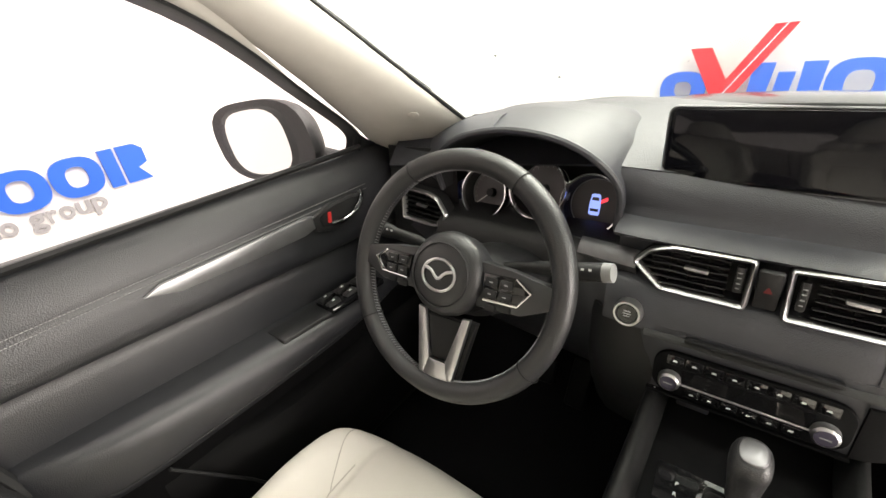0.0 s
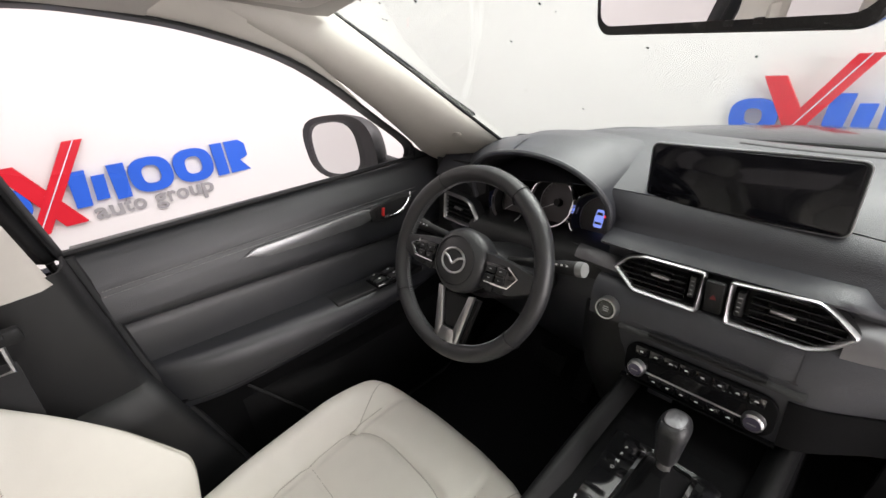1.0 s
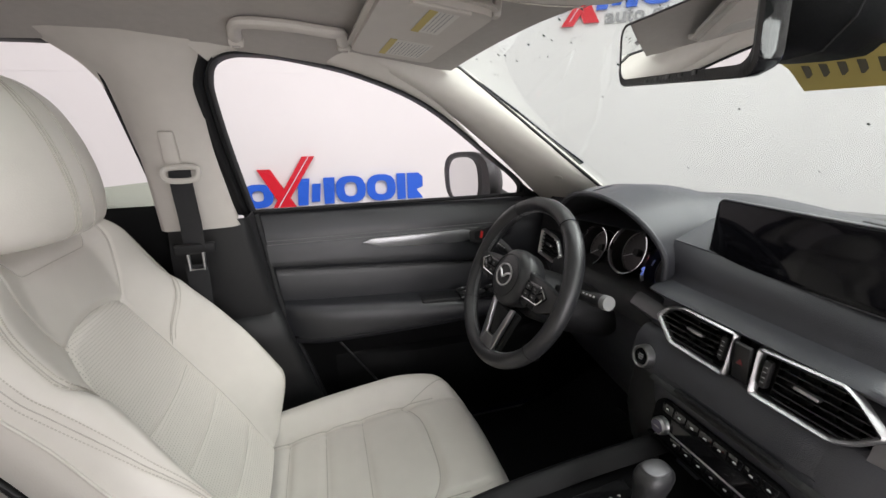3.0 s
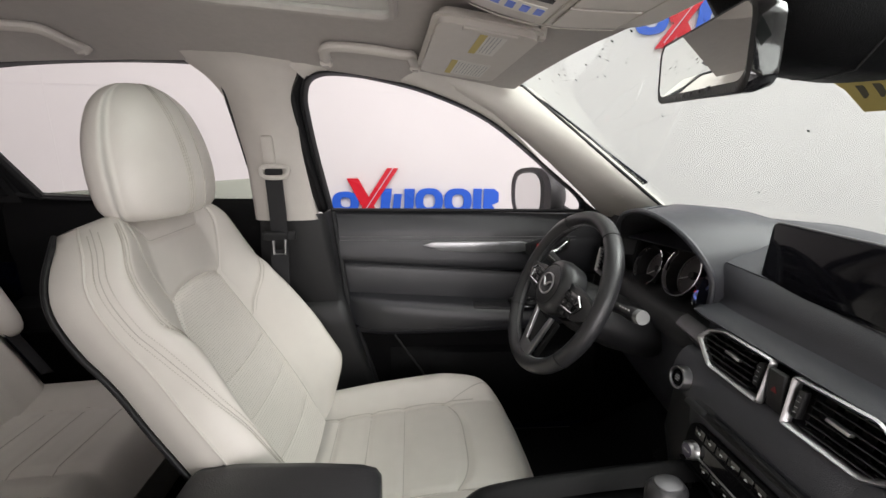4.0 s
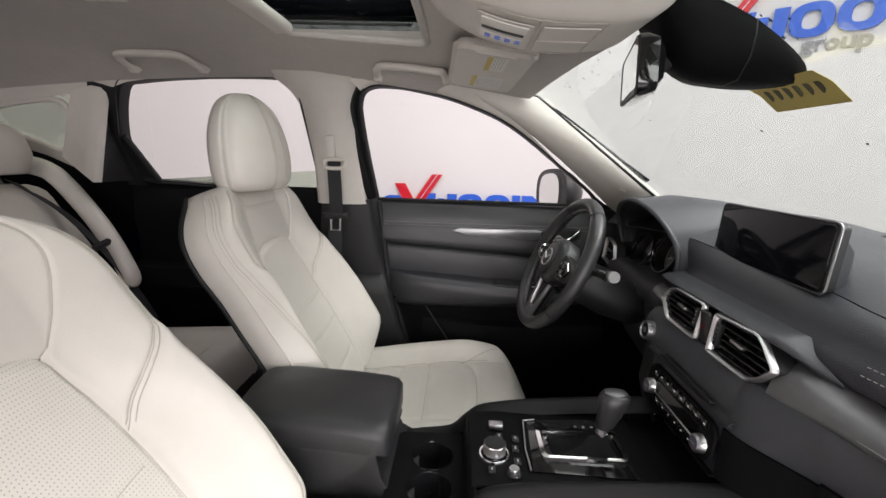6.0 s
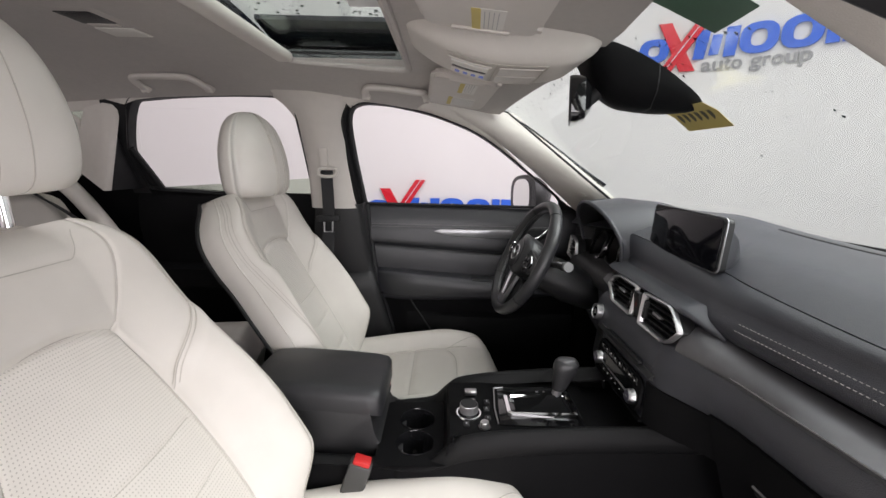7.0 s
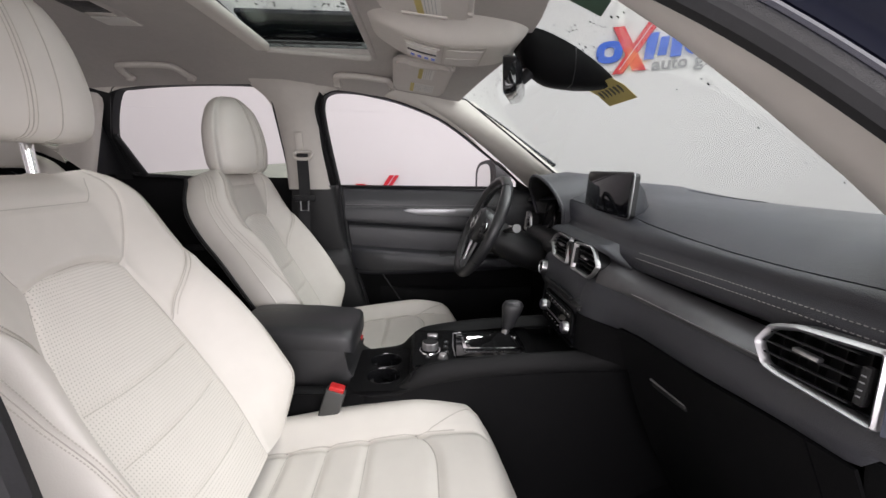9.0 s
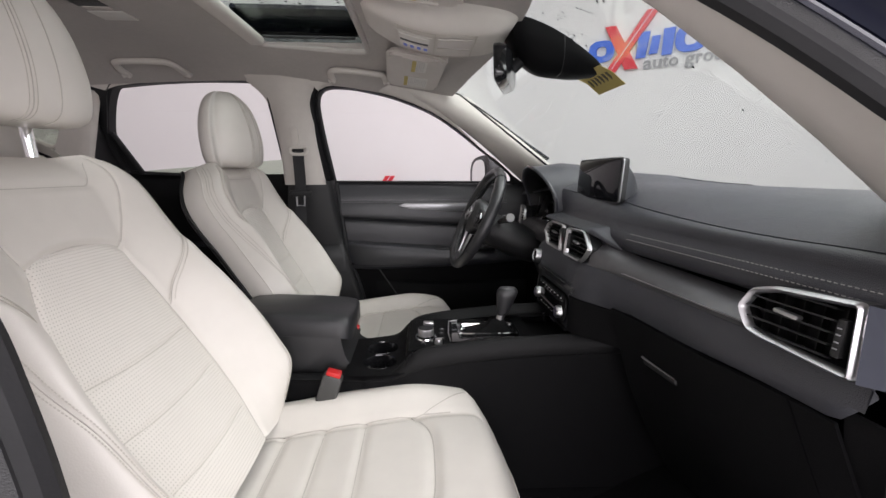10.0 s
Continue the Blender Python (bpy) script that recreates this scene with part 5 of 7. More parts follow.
def glove_rows(a, b, n):
    """Lid face between two edges that lean outwards as they go down."""
    rows = dash_rows(GLOVE, frange(a, b, n), pull=0.030)
    for row in rows:
        f = sm(0.45, 0.60, row[0].x)
        for p in row:
            p.x += f * 0.24 * (0.895 - p.z)
            p.z += 0.007 * f
    return rows


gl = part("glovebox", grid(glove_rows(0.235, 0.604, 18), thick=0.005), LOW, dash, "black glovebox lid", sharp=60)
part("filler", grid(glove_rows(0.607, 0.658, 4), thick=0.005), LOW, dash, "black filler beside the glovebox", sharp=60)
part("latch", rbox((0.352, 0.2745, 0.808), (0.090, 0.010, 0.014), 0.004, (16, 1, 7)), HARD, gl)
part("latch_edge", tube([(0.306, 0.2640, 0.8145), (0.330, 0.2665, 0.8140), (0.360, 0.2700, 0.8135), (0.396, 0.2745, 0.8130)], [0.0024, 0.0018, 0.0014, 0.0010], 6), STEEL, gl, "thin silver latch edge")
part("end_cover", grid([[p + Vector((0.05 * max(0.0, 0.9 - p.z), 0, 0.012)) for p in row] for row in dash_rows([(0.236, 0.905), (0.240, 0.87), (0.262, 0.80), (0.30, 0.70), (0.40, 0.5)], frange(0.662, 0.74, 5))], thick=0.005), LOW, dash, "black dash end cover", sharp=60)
part("end_cap", grid([[Vector((0.715 + 0.01 * (i > 0), y, z)) for y, z in ((0.33, 0.55), (0.285, 0.9), (0.29, 1.0), (0.33, 1.07), (0.42, 1.12), (0.50, 1.11), (0.52, 0.55))] for i in (0, 1)]), HARD, dash)
# stitch rows on the pad
for dz, dyy in ((1.0475, 0.2525), (1.0365, 0.2470)):
    segs = []
    for x in frange(0.225, 0.70, 66):
        y = dyy + face_dy(x) - 0.0012
        segs.append(tube([(x, y, dz), (x + 0.0040, y + 0.0005, dz)], 0.00075, 4))
    part("stitching", merge(*segs), mat("white_thread", (0.34, 0.33, 0.32), 0.8, var=0.1) if dz > 1.045 else bpy.data.materials["white_thread"], dash)
# wood-grey strip between the vents
STR = [(0.268, 1.0045), (0.250, 0.999), (0.236, 0.993), (0.225, 0.985), (0.2175, 0.975), (0.219, 0.967), (0.226, 0.962)]
part("trim_strip", grid(dash_rows(STR, frange(0.150, 0.56, 18), 1.0, lambda x, z: (0.012 * (1 - sm(0.15, 0.26, x)) - 0.008 * (x - 0.165) / 0.4) * (z > 0.98) - 0.010 * (1 - sm(0.14, 0.24, x)) * (z < 0.98), pull=0.012), thick=0.004), STRIP, dash, "satin grey trim strip", sharp=60)
part("strip_edge", tube([p for p in (Vector((x, 0.2175 + face_dy(x), 0.974)) for x in frange(0.17, 0.56, 16))], 0.0012, 6), SILVER, dash)
# centre and driver fascia
CEN = [(0.252, 1.052), (0.236, 1.049), (0.216, 1.046), (0.207, 1.040), (0.212, 1.034), (0.243, 1.030), (0.243, 0.972), (0.208, 0.968), (0.201, 0.962), (0.192, 0.95), (0.186, 0.93), (0.183, 0.90)]
cen_rows = dash_rows(CEN, frange(-0.20, 0.150, 16))
cen_rows += [[Vector((0.170, 0.3 * p.y + 0.7 * 0.246, 1.0 + (p.z - 1.0) * (0.62 if p.z > 1.0 else 1))) for p in cen_rows[-1]], [Vector((0.205, 0.256, 1.0 + (p.z - 1.0) * (0.25 if p.z > 1.0 else 1))) for p in cen_rows[-1]]]
for row in cen_rows:
    for p in row:
        if p.x > 0.117 and p.z < 0.967:
            p.y += 0.014 * min(1.0, (p.x - 0.117) / 0.02)
part("centre_fascia", grid(cen_rows, thick=0.003), SOFT, dash, sharp=60)
part("hood_shelf", grid([[Vector((x, y, z)) for x in frange(-0.135, 0.135, 14)] for y, z in ((0.190, 0.906), (0.177, 0.903), (0.174, 0.898), (0.182, 0.893))], thick=0.004), HARD, dash, sharp=60)
part("shelf_slot", rbox((0.005, 0.177, 0.9085), (0.17, 0.010, 0.005), 0.001, (-10, 0, 0)), RUBBER, dash)
part("stack_flank", grid([[Vector((x, y + dy, z)) for y, z in ((0.19, 0.90), (0.18, 0.80), (0.20, 0.72), (0.25, 0.62))] for x, dy in ((-0.115, 0.0), (-0.16, 0.004), (-0.20, 0.012), (-0.23, 0.04))], thick=0.005), HARD, dash, sharp=60)
part("stack_face", grid([[Vector((x, y + 0.02 * max(0, (abs(x) - 0.12) / 0.05), z)) for x in frange(-0.19, 0.122, 16)] for y, z in ((0.187, 0.915), (0.186, 0.89), (0.186, 0.85), (0.184, 0.80))], thick=0.003), SOFT, dash, sharp=60)
# the stack blends into the passenger side
prof = ((0.974, 0.216, 0.226), (0.966, 0.2050, 0.2145), (0.950, 0.195, 0.2115), (0.930, 0.1885, 0.2105), (0.905, 0.1845, 0.2170), (0.885, 0.183, 0.2255), (0.85, 0.183, 0.237), (0.80, 0.182, 0.252), (0.75, 0.192, 0.270), (0.70, 0.215, 0.288))
# lower rows switch to LOW, which carries the shade in its colour
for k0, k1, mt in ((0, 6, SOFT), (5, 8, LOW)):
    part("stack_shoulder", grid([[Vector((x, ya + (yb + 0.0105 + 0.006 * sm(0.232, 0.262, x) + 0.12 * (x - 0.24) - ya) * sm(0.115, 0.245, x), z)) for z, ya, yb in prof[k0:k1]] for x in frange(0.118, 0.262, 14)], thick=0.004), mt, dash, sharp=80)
# driver knee panel and column surround
KNEE = [(0.235, 1.00), (0.225, 0.97), (0.215, 0.93), (0.22, 0.88), (0.25, 0.80), (0.30, 0.70), (0.38, 0.60)]
part("knee_panel", grid(dash_rows(KNEE, frange(-0.715, -0.19, 16)), thick=0.005), SOFT, dash, sharp=60)
part("driver_strip", grid(dash_rows([(0.235, 1.005), (0.222, 1.0), (0.212, 0.985), (0.222, 0.968)], frange(-0.26, -0.165, 5)), thick=0.003), STRIP, dash, sharp=60)

part("driver_end", grid([[Vector((x, 0.285 + 0.10 * (z - 0.95), z)) for z in (0.90, 1.0, 1.06, 1.115)] for x in (-0.745, -0.65, -0.55)], thick=0.004), HARD, dash)

# instrument hood
HOOD_RIM = [(-0.565, 0.262, 1.045), (-0.560, 0.245, 1.095), (-0.525, 0.222, 1.138), (-0.46, 0.205, 1.172), (-0.37, 0.196, 1.188), (-0.29, 0.204, 1.176), (-0.235, 0.222, 1.142), (-0.205, 0.240, 1.095), (-0.205, 0.245, 1.045)]
rim = spline(HOOD_RIM, 5)
ra = spline([Vector(p) for p in ((-0.40, 0.199, 1.185), (-0.46, 0.206, 1.171), (-0.525, 0.223, 1.137), (-0.560, 0.246, 1.094), (-0.566, 0.262, 1.050))], 4)
rb = spline([Vector(p) for p in ((-0.43, 0.35, 1.192), (-0.512, 0.352, 1.180), (-0.596, 0.350, 1.154), (-0.665, 0.345, 1.118), (-0.735, 0.335, 1.066))], 4)
part("hood_shoulder", grid([[a, a.lerp(b, 0.12) + Vector((0, 0, 0.004)), a.lerp(b, 0.4) + Vector((-0.002, 0, 0.008)), a.lerp(b, 0.75) + Vector((0, 0, 0.005)), b, b + Vector((0.0, 0.05, -0.008)), b + Vector((0.02, 0.12, -0.03))] for a, b in zip(ra, rb)], thick=0.004), SOFT, dash, "soft shoulder of the instrument hood", sharp=70)
back = []
for p in rim:
    k = (p.x + 0.37) / 0.2
    back.append(Vector((-0.37 + (p.x + 0.37) * 1.12, 0.50, min(p.z, 1.172 - 0.02 * k * k) - 0.006)))
mid = [a.lerp(b, 0.35) + Vector((0, 0, 0.022 if a.z > 1.12 else 0)) for a, b in zip(rim, back)]
mid2 = [a.lerp(b, 0.70) + Vector((0, 0, 0.020 if a.z > 1.12 else 0)) for a, b in zip(rim, back)]
inner = [Vector((-0.37 + (p.x + 0.37) * 0.95, 0.371, p.z - (0.034 if p.z > 1.1 else 0.0))) for p in rim]
inn2 = [Vector((-0.37 + (p.x + 0.37) * 0.975, p.y + 0.012, p.z - (0.012 if p.z > 1.1 else 0.0))) for p in rim]
hood = part("instrument_hood", grid([back, mid2, mid, rim]), SOFT, dash, "hooded instrument binnacle", sharp=60)
part("hood_lip", tube(rim, 0.006, 8), SOFT, hood)
part("hood_lining", grid([rim, inn2, inner]), HARD, hood, sharp=60)
bm = bmesh.new()
bm.faces.new([bm.verts.new(Vector((p.x, 0.372, p.z))) for p in inner])
part("panel", bm, HARD, hood)
part("cluster_base", grid([[Vector((x, y, z)) for x in frange(-0.56, -0.20, 8)] for y, z in ((0.31, 1.005), (0.25, 1.0), (0.225, 0.985), (0.22, 0.95))], thick=0.004), HARD, hood, sharp=60)
NEEDLE = mat("needle_white", (0.7, 0.7, 0.7), 0.4, var=0.02)
DIAL = mat("dial_face", (0.13, 0.12, 0.125), 0.45, var=0.08, scale=40)
for x, gy, z, r, kind in ((-0.481, 0.299, 1.034, 0.052, "speed"), (-0.369, 0.310, 1.052, 0.057, "rev"), (-0.272, 0.318, 1.032, 0.054, "screen")):
    g = part("gauge", lathe([(0.0, -0.022), (r * 0.85, -0.022)], facing((x, gy, z), (0.0, -0.94, 0.34)), 40), DIAL, hood)
    part("tunnel", lathe([(r * 0.85, -0.0225), (r * 0.90, -0.006), (r * 0.97, 0.012)], facing((x, gy, z), (0.0, -0.94, 0.34)), 40), HARD, g)
    part("inner_ring", lathe([(r * 0.85, -0.0215), (r * 0.86, -0.018), (r * 0.885, -0.018), (r * 0.90, -0.0215)], facing((x, gy, z), (0.0, -0.94, 0.34)), 40), SILVER, g, "silver inner dial ring")
    part("ring", lathe([(r * 0.94, 0.008), (r * 0.955, 0.017), (r * 1.0, 0.017), (r * 1.015, 0.006)], facing((x, gy, z), (0.0, -0.94, 0.34)), 48), CHROME, g, "chrome dial ring")
    mm = facing((x, gy, z), (0.0, -0.94, 0.34))
    if kind == "screen":
        b = mat("lit_blue_mark", (0.1, 0.15, 0.5), 0.4, var=0)
        bs = b.node_tree.nodes["Principled BSDF"]
        bs.inputs["Emission Color"].default_value, bs.inputs["Emission Strength"].default_value = (0.25, 0.35, 1, 1), 0.5
        rd_ = mat("lit_red_mark", (0.5, 0.02, 0.03), 0.4, var=0)
        bs = rd_.node_tree.nodes["Principled BSDF"]
        bs.inputs["Emission Color"].default_value, bs.inputs["Emission Strength"].default_value = (1, 0.05, 0.08, 1), 0.5
        part("lit_mark", prism(round_poly([(-0.0095, -0.020), (0.0095, -0.020), (0.0105, -0.004), (0.0078, 0.019), (-0.0078, 0.019), (-0.0105, -0.004)], 0.004), 0.0008, mm @ pose(-0.002, 0, -0.0219)), b, g, "blue car-shaped display mark")
        for q0, q1, w0, w1 in ((0.007, 0.013, 0.0068, 0.0055), (-0.013, -0.008, 0.0075, 0.0075)):
            part("dark_mark", prism([(-w0, q0), (w0, q0), (w1, q1), (-w1, q1)], 0.0005, mm @ pose(-0.002, 0, -0.0210)), DIAL, g)
        part("lit_mark", prism([(0.008, 0.002), (0.020, 0.009), (0.019, 0.015), (0.008, 0.009)], 0.0008, mm @ pose(0, 0, -0.0219)), rd_, g, "red open-door display mark")
    else:
        part("needle", prism([(-0.0015, -0.006), (0.0015, -0.006), (0.0006, r * 0.75), (-0.0006, r * 0.75)], 0.0012, mm @ pose(0, 0, -0.016, 0, 0, 128 if kind == "speed" else 118)), NEEDLE, g)
        part("hub", lathe([(0, -0.010), (0.008, -0.010), (0.010, -0.021)], mm, 20), HARD, g)
        for k in range(21):
            a = radians(225 - 270 * k / 20)
            L = 0.007 if k % 2 == 0 else 0.004
            part("tick", prism([(-0.0006, 0), (0.0006, 0), (0.0006, L), (-0.0006, L)], 0.0005, mm @ pose(r * 0.78 * math.cos(a), r * 0.78 * math.sin(a), -0.0216, 0, 0, math.degrees(a) - 90) @ pose(0, -L / 2, 0)), GREYP, g)


# ---------- air vents ----------
def vent(parent, outline, m, slats=6, tab=(0, 0), wheel_x=None, w=0.0060, deep=0.030):
    """outline: corner points in x, y of the frame's plane m, whose z looks at the cabin."""
    outline = round_poly(outline, 0.007)
    v = part("vent", grid([[m @ Vector((x, y, 0.001)) for x, y in outline], [m @ Vector((x, y, -deep)) for x, y in outline]], wrap_v=True), HARD, parent, sharp=20)
    bm = bmesh.new()
    bm.faces.new([bm.verts.new(m @ Vector((x, y, -deep))) for x, y in outline])
    part("vent_back", bm, RUBBER, v)
    cx, cy = sum(p[0] for p in outline) / len(outline), sum(p[1] for p in outline) / len(outline)

    def shrink(k, z):
        res = []
        n = len(outline)
        for i in range(n):
            a, b, c = Vector(outline[i - 1]), Vector(outline[i]), Vector(outline[(i + 1) % n])
            e1, e2 = (b - a).normalized(), (c - b).normalized()
            n1, n2 = Vector((-e1.y, e1.x)), Vector((-e2.y, e2.x))
            if n1.dot(Vector((cx, cy)) - b) < 0:
                n1 = -n1
            if n2.dot(Vector((cx, cy)) - b) < 0:
                n2 = -n2
            o = (n1 + n2) / max(0.35, 1 + n1.dot(n2))
            res.append(m @ Vector((b.x + o.x * k, b.y + o.y * k, z)))
        return res
    rows = [shrink(-0.001, -0.004), shrink(0.0, 0.004), shrink(w * 0.4, 0.0065), shrink(w, 0.003), shrink(w * 1.2, -0.006)]
    part("frame", grid(rows, wrap_v=True), SILVER, v, "satin silver vent frame", sharp=60)
    y0, y1 = min(p[1] for p in outline) + w, max(p[1] for p in outline) - w
    n = len(outline)
    for k in range(slats):
        y = y0 + (y1 - y0) * (k + 0.5) / slats
        xs = []
        for i in range(n):
            (ax, ay), (bx, by) = outline[i - 1], outline[i]
            if (ay - y) * (by - y) < 0:
                xs.append(ax + (bx - ax) * (y - ay) / (by - ay))
        x0, x1 = min(xs) + w, max(xs) - w
        if wheel_x:
            x1, x0 = (min(x1, wheel_x - 0.012), x0) if wheel_x > cx else (x1, max(x0, wheel_x + 0.012))
        b = rbox(((x0 + x1) / 2, y, -0.006), (x1 - x0, 0.0022, 0.014), 0.0008, (-12, 0, 0), 1)
        b.transform(m)
        part("slat", b, HARD, v)
    for k in range(5):
        x = min(p[0] for p in outline) + 0.02 + k * (max(p[0] for p in outline) - min(p[0] for p in outline) - 0.05) / 4
        b = rbox((x, (y0 + y1) / 2, -0.022), (0.0018, (y1 - y0) * 0.9, 0.012), 0, (0, 0, 0), 1)
        b.transform(m)
        part("vane", b, HARD, v)
    b = rbox((tab[0], tab[1], 0.002), (0.030, 0.0055, 0.010), 0.002, (0, 0, -3))
    b.transform(m)
    part("tab", b, SILVER, v, "silver vent tab")
    if wheel_x:
        b = rbox((wheel_x, cy, -0.001), (0.010, (y1 - y0) * 0.62, 0.012), 0.003)
        b.transform(m)
        th = part("thumb_wheel", b, HARD, v)
        for q in (-0.011, -0.004, 0.004, 0.011):
            b = rbox((wheel_x, cy + q, 0.0053), (0.0045, 0.0014, 0.0008), 0)
            b.transform(m)
            part("mark", b, GREYP, th)
    return v


def front_m(yc, tilt=0.10, yaw=0.0):
    return facing((0, yc, 1.0), (math.sin(yaw), -1, tilt))


ML = facing((0, 0.2055, 1.0), (0, -1, 0.12))
vent(dash, [(-0.168, 0.003), (-0.146, 0.027), (-0.116, 0.037), (-0.020, 0.037), (-0.022, -0.035), (-0.128, -0.034)], ML, 6, (-0.085, 0.008), -0.036)
vent(dash, [(0.012, 0.034), (0.116, 0.040), (0.134, 0.029), (0.164, 0.003), (0.140, -0.024), (0.118, -0.036), (0.015, -0.037)], ML, 6, (0.082, 0.006), 0.030)
MP = facing((0.62, 0.256, 1.005), (0.12, -1, 0.10))
vent(dash, [(-0.070, -0.003), (-0.055, 0.024), (-0.026, 0.033), (0.066, 0.040), (0.072, -0.040), (-0.03, -0.034), (-0.052, -0.030)], MP, 5, (-0.005, 0.006), 0.052)
part("vent_side", grid([[MP @ Vector((0.070, 0.040, 0.003)), MP @ Vector((0.115, 0.036, -0.02))], [MP @ Vector((0.076, -0.040, 0.003)), MP @ Vector((0.115, -0.035, -0.02))]], thick=0.004), NAVYTRIM, dash, "satin navy-grey vent end")
MD = facing((-0.615, 0.245, 1.0), (-0.12, -1, 0.10))
vent(dash, [(0.075, -0.003), (0.050, 0.030), (0.02, 0.038), (-0.06, 0.040), (-0.065, -0.036), (0.03, -0.036), (0.06, -0.03)], MD, 6, (0.0, 0.006))
# hazard switch
hz = part("hazard_switch", rbox((-0.004, 0.205, 1.0), (0.026, 0.010, 0.058), 0.003, (6, 0, 0)), HARD, dash)
part("mark", prism([(-0.005, -0.004), (0.005, -0.004), (0, 0.005)], 0.0006, facing((-0.004, 0.1995, 1.002), (0, -1, 0.1))), mat("dim_red_print", (0.16, 0.012, 0.014), 0.4, var=0.0), hz, "red triangle mark")

# ---------- centre display ----------
disp = thing("centre_display", "wide black centre display on the dash top", "display")
mm = facing((-0.023, 0.289, 1.155), (-0.03, -1, 0.05))
part("housing", prism(rrect(-0.138, 0.138, -0.052, 0.050, 0.0105), -0.016, mm, 0.0), HARD, disp)
part("screen", prism(rrect(-0.136, 0.136, -0.0505, 0.0485, 0.010), 0.002, mm, 0.001), SCREEN, disp, "dark glossy screen, switched off")
part("edge", tube([mm @ Vector((x, y, -0.003)) for x, y in rrect(-0.139, 0.139, -0.053, 0.051, 0.011)], 0.0018, 6, closed=True), STEEL, disp)
part("stand", grid([[mm @ Vector((x, y, -0.016)) for x, y in rrect(-0.13, 0.13, -0.052, 0.040, 0.01)], [mm @ Vector((x * 1.0, y * 0.7 - 0.012, -0.035)) for x, y in rrect(-0.13, 0.13, -0.052, 0.040, 0.01)], [mm @ Vector((x * 0.8, y * 0.3 - 0.035, -0.062)) for x, y in rrect(-0.13, 0.13, -0.052, 0.040, 0.01)]], wrap_v=True), SOFT, disp, sharp=60)

# ---------- start button and climate panel ----------
st = thing("start_button", "round engine start button with a silver ring", "button")
ms = facing((-0.160, 0.176, 0.927), (0, -1, 0.16))
part("ring", lathe([(0.0155, 0.0), (0.0165, 0.005), (0.0195, 0.005), (0.021, -0.004), (0.021, -0.02)], ms, 36), SILVER, st, "silver ring")
part("cap", lathe([(0.0, 0.003), (0.014, 0.003), (0.0155, -0.001), (0.0155, -0.015)], ms, 36), GLOSSB, st)
for k, w in ((0.004, 0.010), (0.0, 0.012), (-0.004, 0.009)):
    part("mark", prism([(-w / 2, k - 0.001), (w / 2, k - 0.001), (w / 2, k + 0.001), (-w / 2, k + 0.001)], 0.0004, ms @ pose(0, 0, 0.003)), GREYP, st)
hv = thing("climate_panel", "black climate control panel with two silver knobs", "control panel")
mh = facing((0.0, 0.178, 0.846), (0, -1, 0.10))
part("plate", prism(rrect(-0.114, 0.114, -0.037, 0.035, 0.024), 0.006, mh, 0.002), LOW, hv)
part("window", prism([(-0.075, -0.012), (0.075, -0.012), (0.075, 0.010), (-0.075, 0.010)], 0.001, mh @ pose(0, 0, 0.0062)), GLOSSB, hv, "gloss display strip")
part("rail", rbox((0, 0, 0), (0.15, 0.003, 0.003), 0.001), SILVER, hv).matrix_basis = mh @ pose(0, -0.0155, 0.0075)
for s in (-1, 1):
    k = part("knob", lathe([(0.0, 0.019), (0.0120, 0.019), (0.0130, 0.018), (0.0148, 0.016), (0.0156, 0.006), (0.0170, 0.004)], mh @ pose(s * 0.089, -0.012, 0.0), 40), SILVER, hv, "silver temperature knob")
    part("face", lathe([(0.0, 0.0196), (0.0112, 0.0196), (0.0117, 0.0185)], mh @ pose(s * 0.089, -0.012, 0.0), 30), mat("knob_face", (0.10, 0.09, 0.13), 0.3, metal=0.4, var=0.05) if s < 0 else bpy.data.materials["knob_face"], k)
    part("mark", prism([(-0.006, -0.001), (0.006, -0.001), (0.006, 0.001), (-0.006, 0.001)], 0.0004, mh @ pose(s * 0.089, -0.012, 0.0197)), GREYP, k)
for k in range(8):
    x = -0.086 + 0.0245 * k
    b = part("button", prism(rrect(x - 0.0112, x + 0.0112, 0.014, 0.030, 0.002), 0.0012, mh @ pose(0, 0, 0.006), 0.0004), GLOSSB, hv)
    part("mark", prism([(x - 0.003, 0.0205), (x + 0.003, 0.0205), (x + 0.002, 0.0230), (x - 0.002, 0.0230)], 0.0004, mh @ pose(0, 0, 0.0076)), WHITEP, b)
for k in range(6):
    x = -0.058 + 0.0232 * k
    b = part("button", prism(rrect(x - 0.0105, x + 0.0105, -0.034, -0.020, 0.002), 0.0012, mh @ pose(0, 0, 0.006), 0.0004), GLOSSB, hv)
    part("mark", prism([(x - 0.003, -0.0285), (x + 0.002, -0.0285), (x + 0.003, -0.026), (x - 0.002, -0.026)], 0.0004, mh @ pose(0, 0, 0.0076)), WHITEP, b)
# cubby under the panel
part("cubby", grid([[Vector((x, y, z)) for x in (-0.12, 0.0, 0.12)] for y, z in ((0.172, 0.802), (0.225, 0.795), (0.235, 0.745), (0.20, 0.728), (0.09, 0.735))], thick=0.004), LOW, dash, sharp=60)
part("socket_cover", rbox((-0.055, 0.205, 0.778), (0.045, 0.006, 0.035), 0.003, (-15, 0, 0)), SOFT, dash)
part("stack_edge", tube([(-0.108, 0.176, 0.802), (-0.096, 0.188, 0.765)], 0.0016, 6), SILVER, dash)

# ---------- steering wheel ----------
wheel = thing("steering_wheel", "black leather steering wheel with silver spoke trim", "steering wheel")
MW = facing((-0.37, 0.022, 1.017), (0.05, -math.cos(radians(25)), math.sin(radians(25))))
RW = 0.1695


